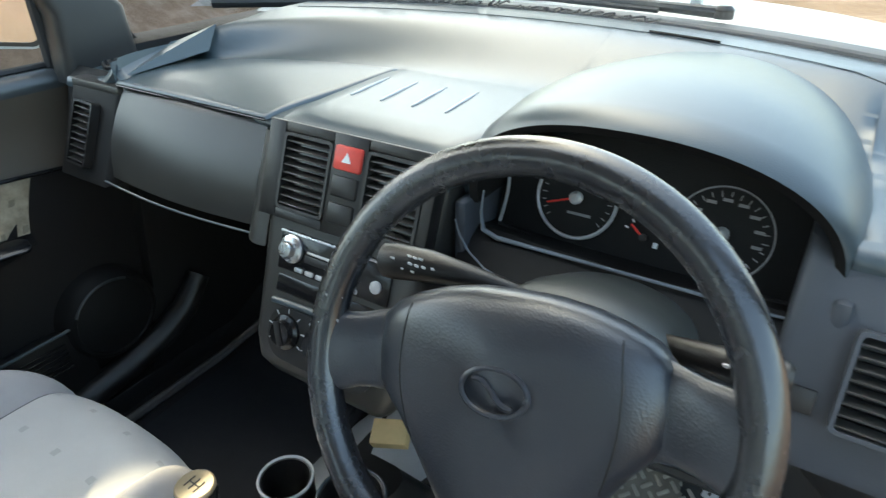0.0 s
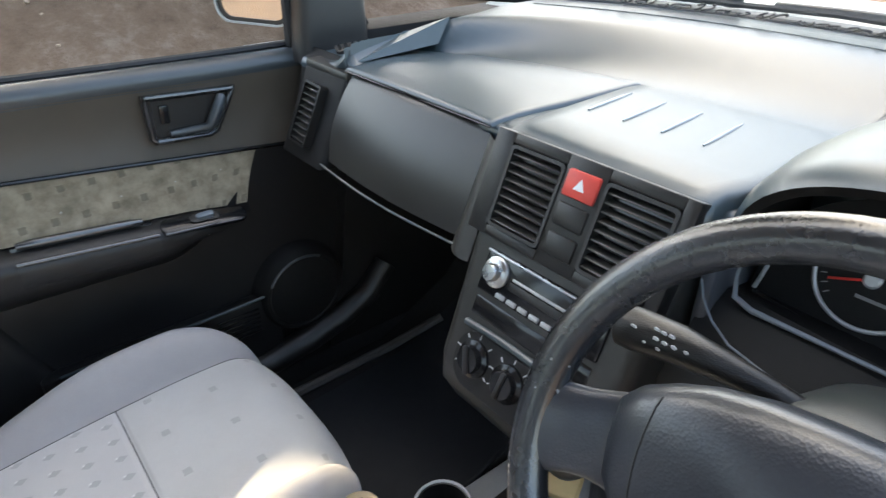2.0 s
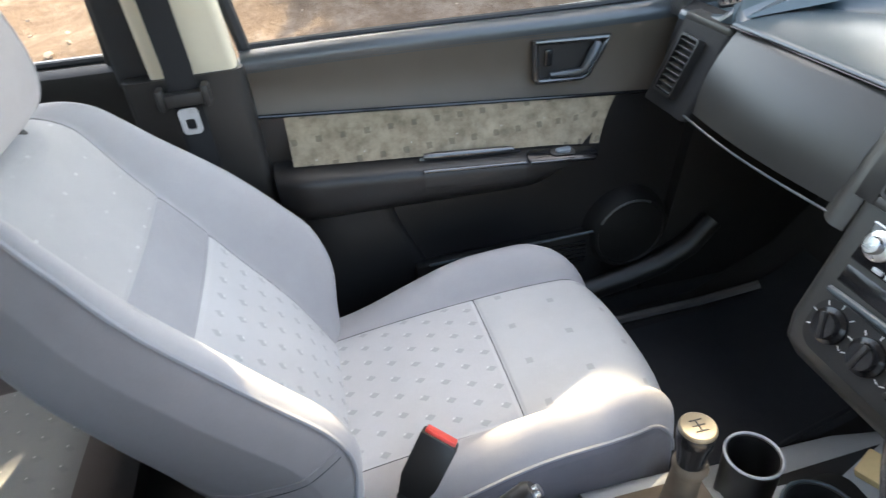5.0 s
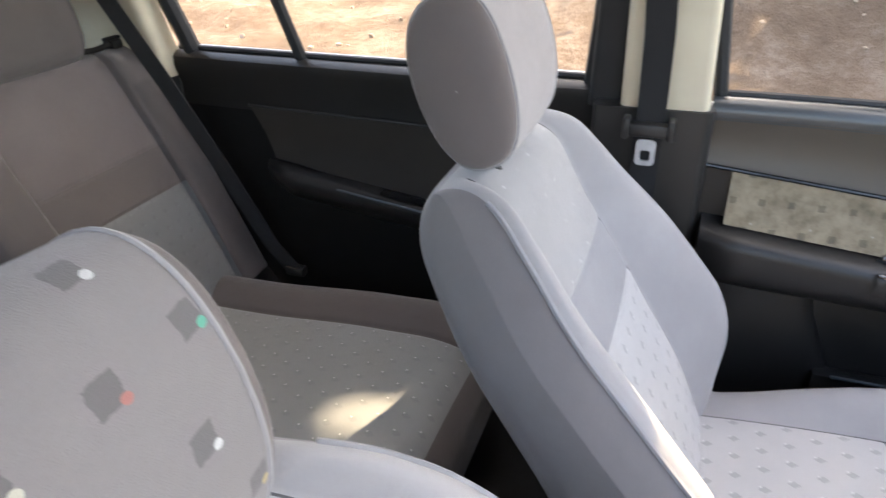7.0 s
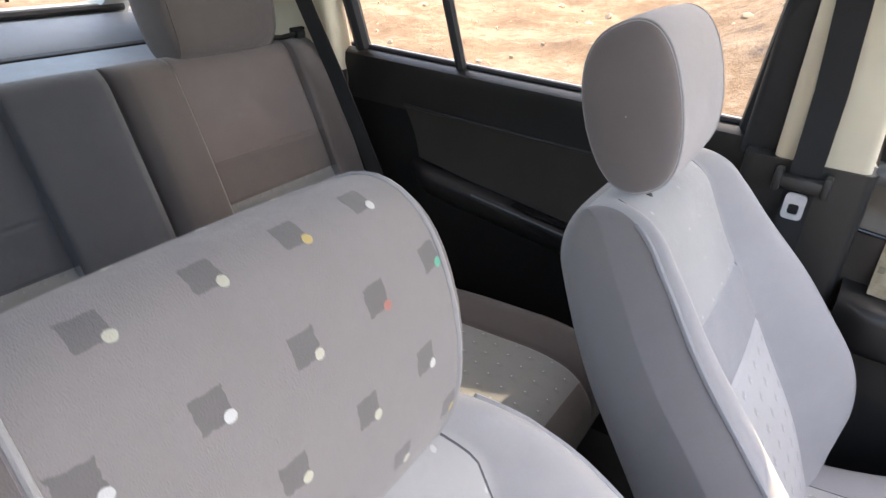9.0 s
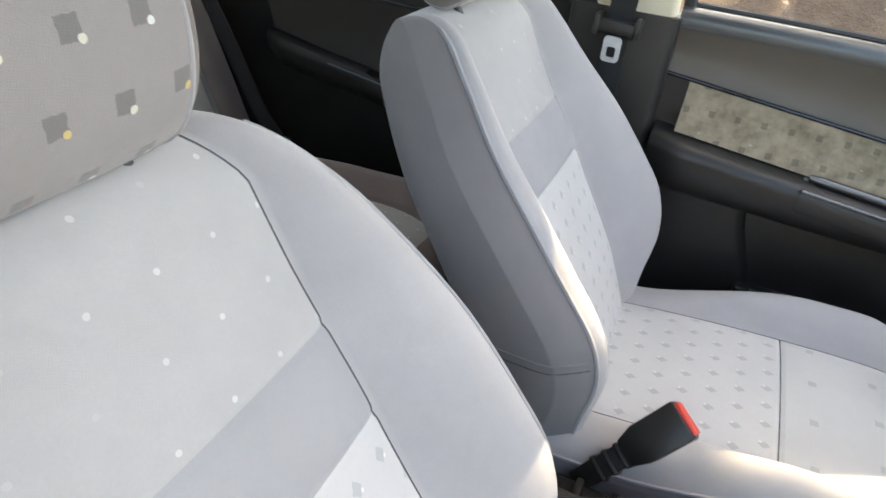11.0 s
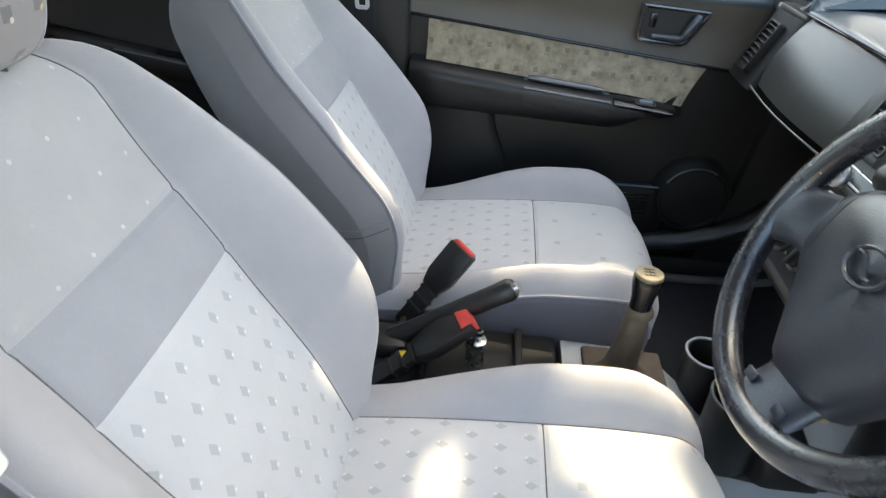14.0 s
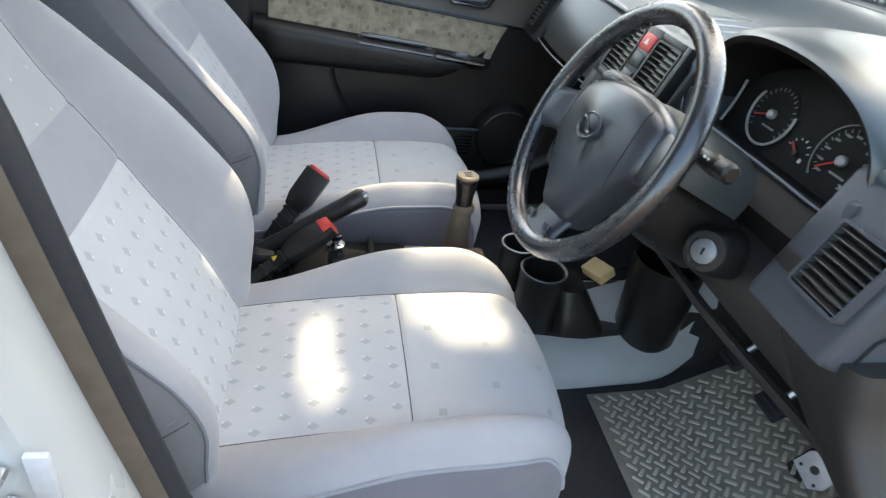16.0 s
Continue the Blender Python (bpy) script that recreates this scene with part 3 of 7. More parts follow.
    for k in (nf // 2 - 10, nf // 2 + 10):
        part("seam", tube([p[k] for p in pts[2:-3]], 0.0014, 5), M_PIPING, parent, "thin dark stitched seam")
    return pts, hs, nf


def headrest(parent, hw=0.13, h0=0.613, h1=0.818, d0=-0.066, d1=0.056, mat=None, o=None, u=None, n=None, cx=0.0, posts=True, plain=False):
    """Padded head restraint: a wide strip over front, top and back, and a domed oval gusset at either end, on two posts."""
    hc, hh, dc, dd = (h0 + h1) / 2, (h1 - h0) / 2, (d0 + d1) / 2, (d1 - d0) / 2
    xs = hw - 0.020
    stations = [(x, 1 - 0.035 * (abs(x) / xs) ** 4) for x in np.linspace(-xs, xs, 19)]
    dome = [(xs + 0.0025, 0.945)] + [(xs + 0.004 + 0.018 * math.sin(radians(a)), 0.935 * math.cos(radians(a)) ** 0.8) for a in (8, 20, 33, 46, 58, 69, 78, 85, 89.8)]
    stations = [(-x, k) for x, k in dome[::-1]] + stations + dome
    N = 44
    pw, ph = (0.5, 0.5) if plain else (0.80, 0.74)
    pts, uvs = [], []
    for x, k in stations:
        row, uv = [], []
        arc = 0.0
        for j in range(N):
            b = 2 * math.pi * j / N - math.pi / 2
            cd, ch = math.copysign(abs(math.cos(b)) ** pw, math.cos(b)), math.copysign(abs(math.sin(b)) ** ph, math.sin(b))
            q = max(0.0, -ch * k)
            wide = 1 - 0.09 * q * q - 0.05 * max(0.0, ch * k) ** 3
            h = hc + hh * ch * k
            d = dc + dd * cd * k * (1 - 0.12 * q) + 0.016 * ch * k
            p = back_point(cx + x * wide, h, d, o, u, n)
            arc += (p - row[-1]).length if row else 0.0
            row.append(p)
            uv.append((x, arc) if abs(x) <= xs else (d, h))
        pts.append(row)
        uvs.append(uv)
    nd = len(dome)
    zoned(pts, uvs, lambda i, j: "pad" if i < nd - 1 else "end_pad" if i >= len(stations) - nd else "face", {"pad": mat or M_HEADREST_SIDE, "end_pad": mat or M_HEADREST_SIDE, "face": mat or M_HEADREST}, {"end_pad": "pad"}, parent, closed_u=True)
    for i in (nd, len(stations) - nd - 1):
        part("seam", tube(pts[i], 0.0016, 6, closed=True), mat or M_SEAT, parent)
    if posts:
        for sx in (-0.065, 0.065):
            part("post", tube([back_point(cx + sx, h0 - 0.06, -0.03, o, u, n), back_point(cx + sx, h0 + 0.03, -0.03, o, u, n)], 0.006, 10), M_BLACK, parent, "black post")


# heights up the backrest, then half width, bolster depth and thickness there
BACK_H = [-0.06, 0.03, 0.11, 0.19, 0.27, 0.35, 0.43, 0.51, 0.575, 0.63]
BACK_W = [0.212, 0.229, 0.251, 0.265, 0.267, 0.262, 0.245, 0.214, 0.186, 0.152]
DRIVER_W = [0.212, 0.229, 0.256, 0.272, 0.276, 0.274, 0.261, 0.230, 0.186, 0.146]
BACK_B = [-0.015, 0.034, 0.086, 0.108, 0.101, 0.086, 0.070, 0.054, 0.038, 0.034]
BACK_T = [0.164, 0.156, 0.145, 0.136, 0.129, 0.132, 0.141, 0.147, 0.146, 0.145]


def build_front_seat(x, label, widths):
    seat = thing("front_seat", label, "car seat", "front seats", at=(x, 0, 0))
    cushion(seat)
    pts, hs, nf = backrest(seat, BACK_H, widths, BACK_B, BACK_T)
    # lower fold of the back cover, a double stitched line round either side
    flat = [p for row in pts for p in row]
    m = len(pts[0])
    skin = BVHTree.FromPolygons(flat, [(i * m + k, i * m + (k + 1) % m, (i + 1) * m + (k + 1) % m, (i + 1) * m + k) for i in range(len(pts) - 1) for k in range(m)])
    for sgn in (-1, 1):
        for drop, r in ((0.0, 0.0020), (0.015, 0.0012)):
            line = []
            for y in np.linspace(-0.274, -0.45, 16):
                hit = skin.ray_cast(Vector((sgn * 0.6, y, 0.449 + 0.55 * max(0.0, y + 0.34) ** 1.25 + 0.10 * max(0.0, -0.40 - y) - drop)), Vector((-sgn, 0, 0)))[0]
                if hit:
                    line.append(hit)
            if len(line) > 3:
                part("cover_seam", tube(line, r, 6), M_PIPING if r < 0.002 else M_SEAT_SIDE, seat)
    # plastic side trim, recliner and rails
    for sgn in (-1, 1):
        tr = bmesh.new()
        slab([(-0.33, 0.10), (-0.30, 0.235), (-0.24, 0.255), (-0.18, 0.205), (0.16, 0.175), (0.20, 0.13), (0.18, 0.10)], 0.02, Matrix(((0, 0, 1, sgn * 0.235 - 0.01), (1, 0, 0, 0), (0, 1, 0, 0), (0, 0, 0, 1))), 0.005, bm=tr)
        part("side_trim", tr, M_BLACK, seat, "black plastic side trim")
        part("seat_rail", box(sgn * 0.19 - 0.02, sgn * 0.19 + 0.02, -0.34, 0.22, 0.048, 0.075, 0.004), M_STEEL, seat, "steel sliding rail")
        part("rail_leg", box(sgn * 0.19 - 0.012, sgn * 0.19 + 0.012, -0.28, 0.16, 0.073, 0.17, 0.004), M_BLACK, seat)
    part("cushion_pan", box(-0.225, 0.225, -0.30, 0.20, 0.115, 0.168, 0.012), M_BLACK, seat)
    part("adjuster_lever", tube([(-0.15, 0.17, 0.09), (-0.15, 0.26, 0.085), (0.15, 0.26, 0.085), (0.15, 0.17, 0.09)], 0.006, 8), M_BLACK, seat)
    return seat


# the driver's seat has been sat wider
passenger_seat = build_front_seat(-0.3375, "grey cloth passenger seat with patterned panels beside the closed door", BACK_W)
driver_seat = build_front_seat(0.3375, "grey cloth driver seat with patterned panels behind the steering wheel", DRIVER_W)
for seat, top, cloth, label in ((passenger_seat, 0.818, M_HEADREST_PLAIN, "worn padded headrest with a faint pattern"), (driver_seat, 0.782, None, "padded headrest with woven coloured squares")):
    rest = new("headrest")
    rest.parent = seat
    tagged(rest, label)
    headrest(rest, 0.120, 0.606 if cloth is None else 0.613, top)
    if cloth:
        for ob in rest.children:
            if ob.name.split(".")[0] == "face":
                ob.data.materials[0] = cloth


# rear bench
def build_rear_bench():
    bench = thing("rear_bench", "grey cloth rear bench seat with patterned centre", "car seat")
    z0 = curve_at([-1.38, -1.2, -0.9, -0.74, -0.66], [0.285, 0.295, 0.325, 0.325, 0.30])
    ys = sorted(set(list(np.linspace(-1.36, -0.72, 30))))
    stations = [(y, 0.0) for y in ys] + [(-0.72 + 0.07 * math.sin(radians(a)), -0.07 * (1 - math.cos(radians(a)))) for a in (15, 30, 45, 60, 75, 90)]
    seams = (-0.50, 0.50)
    xs = sorted(set(list(np.linspace(-0.63, 0.63, 64)) + [s + e for s in seams for e in (-0.006, -0.003, 0, 0.003, 0.006)]))
    pts, uvs = [], []
    for y, dz in stations:
        row, uv = [], []
        for x in xs:
            ax = abs(x)
            z = z0(y) + dz + 0.012 * math.cos((ax - 0.28) * 7)
            if ax > 0.50:
                q = (ax - 0.50) / 0.13
                z += 0.04 * math.sin(q * math.pi * 0.8) - 0.06 * q ** 5
            z += groove(ax - 0.50)
            row.append(Vector((x, y, z)))
            uv.append((x, y - dz))
        pts.append([Vector((-0.635, y, 0.2))] + row + [Vector((0.635, y, 0.2))])
        uvs.append([(-0.7, y)] + uv + [(0.7, y)])
    pts.append([Vector((p.x, p.y + 0.004, 0.2)) for p in pts[-1]])
    uvs.append([(a, b + 0.05) for a, b in uvs[-1]])

    def zone(i, j):
        xm = (pts[i][j].x + pts[i][j + 1].x) / 2
        if i < len(pts) - 2 and abs(xm) < 0.50 and pts[i][j].y < -0.69:
            return "bench_panel"
        return "bench_edge"
    zoned(pts, uvs, zone, {"bench_panel": M_BENCH_SHADED, "bench_edge": M_REAR}, {}, bench, labels={"bench_panel": "patterned bench panel darkened for shade"})
    return bench


BENCH = build_rear_bench()

RB_O, RB_A = Vector((0, -1.345, 0.30)), radians(24)
RB_U = Vector((0, -math.sin(RB_A), math.cos(RB_A)))
RB_N = Vector((0, math.cos(RB_A), math.sin(RB_A)))


def rear_back(name, label, x0, x1, ins, mats, band=(0.258, 0.352), top=0.590):
    """One folding part of the rear backrest, from x0 to x1, with a centre insert."""
    th = new(name)
    th.parent = BENCH
    tagged(th, label)
    hs = sorted(set(list(np.linspace(-0.03, top - 0.05, 30)) + [b + e for b in band for e in (-0.006, -0.003, 0, 0.003, 0.006)]))
    hs = hs + [top - 0.05 + 0.05 * math.sin(radians(a)) for a in (15, 30, 45, 60, 75, 90)]
    rr = 0.03
    xs = sorted(set([x0 + rr * (1 - math.cos(radians(a))) for a in (0, 20, 40, 60, 80)] + [x1 - rr * (1 - math.cos(radians(a))) for a in (0, 20, 40, 60, 80)] + list(np.linspace(x0 + rr, x1 - rr, 30))
                    + [s + e for s in ins for e in (-0.006, -0.003, 0, 0.003, 0.006)]))
    pts, uvs = [], []
    for h in hs:
        e = max(0.0, (h - (top - 0.05)) / 0.05)
        sh = math.sqrt(max(0, 1 - e * e))
        row, uv = [], []
        for x in xs:
            edge = min(x - x0, x1 - x)
            d = 0.0 if edge >= rr else -rr * (1 - math.sqrt(max(0, 1 - (1 - edge / rr) ** 2)))
            d += 0.01 * math.sin(math.pi * h / top)
            for s in ins:
                d += groove(x - s)
            if ins and ins[0] < x < ins[1]:
                d += -0.004 + sum(groove(h - b, depth=0.0025) for b in band)
            elif ins:
                d += 0.012 * min(1, edge / 0.05)
            d = -0.05 + (d + 0.05) * sh
            row.append(back_point(x, h, d, RB_O, RB_U, RB_N))
            uv.append((x, h))
        row = [back_point(x0, h, -0.09 if sh > 0.1 else -0.05, RB_O, RB_U, RB_N)] + row + [back_point(x1, h, -0.09 if sh > 0.1 else -0.05, RB_O, RB_U, RB_N)]
        uv = [(x0, h)] + uv + [(x1, h)]
        pts.append(row)
        uvs.append(uv)
    pts.append([back_point(p.x, top - 0.01, -0.09, RB_O, RB_U, RB_N) for p in pts[-1]])
    uvs.append(uvs[-1])

    def zone(i, j):
        xm = (pts[i][j].x + pts[i][j + 1].x) / 2
        hm = (hs[i] + hs[min(i + 1, len(hs) - 1)]) / 2
        if ins and ins[0] < xm < ins[1] and i < len(hs) - 3:
            return "back_panel_lower" if hm < band[0] else ("back_band" if hm < band[1] else "back_panel_upper")
        return "back_edge"
    zoned(pts, uvs, zone, mats, {}, th)
    return th


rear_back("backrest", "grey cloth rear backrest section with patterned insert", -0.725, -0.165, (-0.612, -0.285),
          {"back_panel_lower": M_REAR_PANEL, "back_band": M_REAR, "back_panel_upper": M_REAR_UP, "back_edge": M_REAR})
rear_back("backrest", "wide cloth rear backrest section darkened for shade", -0.160, 0.66, (0.04, 0.56),
          {"back_panel_lower": M_REAR_PANEL, "back_band": M_REAR_SHADED, "back_panel_upper": M_REAR_SHADED, "back_edge": M_REAR_SHADED})
rear_rest = thing("rear_headrest", "brown-grey cloth rear headrest on the backrest", "headrest")
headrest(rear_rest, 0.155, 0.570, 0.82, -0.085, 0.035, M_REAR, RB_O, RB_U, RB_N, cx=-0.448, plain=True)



# ---- dashboard ----
def round_rect(x0, x1, y0, y1, r, n=5):
    pts = []
    for cx, cy, a0 in ((x1 - r, y1 - r, 0), (x0 + r, y1 - r, 90), (x0 + r, y0 + r, 180), (x1 - r, y0 + r, 270)):
        for k in range(n + 1):
            a = radians(a0 + 90 * k / n)
            pts.append((cx + r * math.cos(a), cy + r * math.sin(a)))
    return pts


def frame_slab(outer, inner, depth, m):
    """A flat ring between two outlines of equal count, with depth along z."""
    bm = bmesh.new()
    n = len(outer)
    loops = []
    for poly, z in ((outer, 0), (outer, depth), (inner, depth), (inner, 0)):
        loops.append([m @ Vector((x, y, z)) for x, y in poly])
    loops.append(loops[0])
    bm = rings_mesh(loops, True, False, bm=bm)
    bmesh.ops.remove_doubles(bm, verts=bm.verts, dist=1e-6)
    return bm


def facing(o, right, up):
    """A frame at o whose x runs along right, y along up and z out of the face."""
    r = Vector(right).normalized()
    u = Vector(up)
    u = (u - r * u.dot(r)).normalized()
    nn = r.cross(u)
    return Matrix(((r.x, u.x, nn.x, o[0]), (r.y, u.y, nn.y, o[1]), (r.z, u.z, nn.z, o[2]), (0, 0, 0, 1)))


DASH = thing("dashboard", "charcoal plastic dashboard with glovebox, vents and instrument hood", "dashboard")
dash_low = curve_at([0.40, 0.475, 0.60, 0.71, 0.90, 1.06], [0.765, 0.782, 0.790, 0.798, 0.801, 0.803])


def ws_y(x):
    return 1.0 - 0.19 * (abs(x) / 0.62) ** 2.2


def fold_y(ax):
    return 0.725 - 0.10 * (ax / 0.45) ** 2


def dash_top_z(x, y):
    ax = min(abs(x), 0.5) * (1.0 if x < 0 else 0.55)
    step = smoothstep(fold_y(ax), 0.93 - 0.27 * (ax / 0.455) ** 2.2, y)
    end = smoothstep(0.455, 0.56, -x) * smoothstep(0.82, 0.70, y)
    return dash_low(y) + 0.050 * step * (1 - end) - 0.012 * smoothstep(0.5, 0.66, -x)


def build_dash_top():
    xs = sorted(set(np.round(np.linspace(-0.66, 0.66, 67), 4)) | {0.353 - 0.187, 0.353 - 0.1845, 0.353 + 0.1845, 0.353 + 0.187})
    rows = []
    for k in np.linspace(0, 1, 60):
        row = []
        for x in xs:
            y0, y1 = (0.60 if abs(x - 0.353) < 0.1855 else 0.475), ws_y(x) + 0.03
            y = y0 + (y1 - y0) * k
            row.append((x, y, dash_top_z(x, y)))
        rows.append(row)
    lip = [(x, y - 0.006, z - 0.012) for x, y, z in rows[0]]
    low = [(x, y + 0.02, z - 0.06) for x, y, z in rows[0]]
    part("top_pad", rings_mesh([low, lip] + rows, False, False), M_DASH_SHEEN, DASH, "charcoal plastic dash top tinted blue for sky sheen", angle=60)
    # thin joint and vent slot near the windscreen
    line = [(x, ws_y(x) - 0.055, dash_top_z(x, ws_y(x) - 0.055) + 0.001) for x in np.linspace(-0.5, 0.6, 24)]
    part("defrost_joint", tube(line, 0.0008, 6), M_DASH_SHEEN, DASH)
    slot = [(x, ws_y(x) - 0.055, dash_top_z(x, ws_y(x) - 0.055) + 0.003) for x in np.linspace(0.22, 0.33, 6)]
    part("defrost_slot", tube(slot, 0.0022, 6), M_BLACK_GLOSS, DASH)


build_dash_top()


def build_airbag_lid():
    rows, low = [], []
    ys = [0.466, 0.4675, 0.471, 0.476] + list(np.linspace(0.49, 0.70, 14)) + [0.708, 0.713, 0.716]
    for y in ys:
        e = min(1, min(y - 0.4655, 0.7165 - y) / 0.010)
        xl, xr = -0.500 - 0.03 * (y - 0.475), -0.152 + 0.19 * (y - 0.475)
        row = []
        for s in [0, 0.004, 0.012, 0.025] + list(np.linspace(0.05, 0.95, 18)) + [0.975, 0.988, 0.996, 1]:
            x = xl + (xr - xl) * s
            ex = min(1, min(x - xl, xr - x) / 0.008)
            up = 0.0075 * math.sqrt(max(0, 1 - (1 - e) ** 2)) * math.sqrt(max(0, 1 - (1 - ex) ** 2))
            bulge = 0.010 * math.sin(math.pi * s) * math.sin(math.pi * min(1, max(0, (y - 0.466) / 0.25)))
            yy = 0.466 + (y - 0.466) * (fold_y(abs(x)) - 0.470) / 0.2505
            row.append((x, yy, dash_top_z(x, max(yy, 0.476)) + up + bulge - 0.002))
        rows.append(row)
    part("airbag_lid", rings_mesh(rows, False, False), M_DASH_SHEEN, DASH, "raised passenger airbag lid", angle=50)


build_airbag_lid()
for k in range(4):
    x = -0.082 + 0.052 * k
    rib = [(x - 0.002 * i, 0.562 + 0.025 * i, 0.8012) for i in range(5)]
    part("rib", tube(rib, [0.0012, 0.0024, 0.0026, 0.0024, 0.0012], 10), M_RIB, DASH)


# passenger face with the glovebox
def face_y(z):
    return 0.418 + 0.46 * (z - 0.643)


def build_glovebox():
    rows = []
    for z in np.linspace(0.7785, 0.640, 14):
        k = (z - 0.640) / 0.1385
        bul = 0.014 * math.sin(math.pi * k)
        rows.append([(x, 0.4166 + 0.355 * (z - 0.640) + 0.012 * k - bul - 0.012 * math.cos((x + 0.33) / 0.18 * math.pi / 2), z) for x in np.linspace(-0.487, -0.150, 20)])
    back = [(x, y + 0.03, z - 0.004) for x, y, z in rows[-1]]
    top = [(x, y + 0.03, z + 0.003) for x, y, z in rows[0]]
    part("glovebox_lid", rings_mesh([top] + rows + [back], False, False), M_DASH, DASH, "dark glovebox lid with a soft sheen", angle=50)
    part("glovebox_edge", tube([(x, face_y(0.637) - 0.010 - 0.012 * math.cos((x + 0.33) / 0.18 * math.pi / 2), 0.634) for x in np.linspace(-0.50, -0.152, 14)], 0.0018, 8), M_DASH_SHEEN, DASH)
    # body behind and below
    rows = []
    for y, z in ((0.50, 0.785), (0.475, 0.768), (0.455, 0.70), (0.445, 0.632), (0.47, 0.612), (0.56, 0.56), (0.72, 0.50), (0.95, 0.48)):
        rows.append([(x, y, z) for x in np.linspace(-0.66, -0.10, 15)])
    part("passenger_face", rings_mesh(rows, False, False), M_MATT, DASH, "black lower dash")
    rows = []
    for y, z in ((0.54, 0.70), (0.50, 0.66), (0.455, 0.63), (0.44, 0.59), (0.455, 0.50), (0.52, 0.47), (0.8, 0.47)):
        rows.append([(x, y, z) for x in np.linspace(0.12, 0.66, 15)])
    part("driver_face", rings_mesh(rows, False, False), M_BLACK, DASH, "black knee panel")


build_glovebox()


def vent(parent, o, right, up, w, h, n, mat, name="air_vent", horizontal=True, depth=0.014):
    """An air vent: outer frame, dark cavity and slats that stand one by one."""
    m = facing(o, right, up)
    v = new(name)
    v.parent = parent
    tagged(v, "black slatted air vent")
    outer, inner = round_rect(-w / 2 - 0.004, w / 2 + 0.004, -h / 2 - 0.004, h / 2 + 0.004, 0.006, 3), round_rect(-w / 2, w / 2, -h / 2, h / 2, 0.004, 3)
    part("frame", frame_slab(outer, inner, depth + 0.001, m @ Matrix.Translation((0, 0, 0.0))), mat, v)
    part("cavity", box(-w / 2, w / 2, -h / 2, h / 2, -0.005, 0.001, 0, m=m), M_BLACK_GLOSS, v)
    for k in range(n):
        c = (k + 0.5) / n - 0.5
        if horizontal:
            s = box(-w / 2, w / 2, c * h - 0.0011, c * h + 0.0011, 0.002, depth, 0.0008, 1)
            part("slat", s, M_DASH, v).matrix_local = m @ pose(0, c * h, 0.008, 24) @ pose(0, -c * h, -0.008)
        else:
            s = box(c * w - 0.0011, c * w + 0.0011, -h / 2, h / 2, 0.002, depth, 0.0008, 1)
            part("slat", s, M_DASH, v).matrix_local = m @ pose(c * w, 0, 0, 0, 20) @ pose(-c * w, 0, 0)
    return v


# centre stack
def stack_y(z):
    return 0.34 + 0.41 * (z - 0.513)


SX0, SX1 = -0.118, 0.150


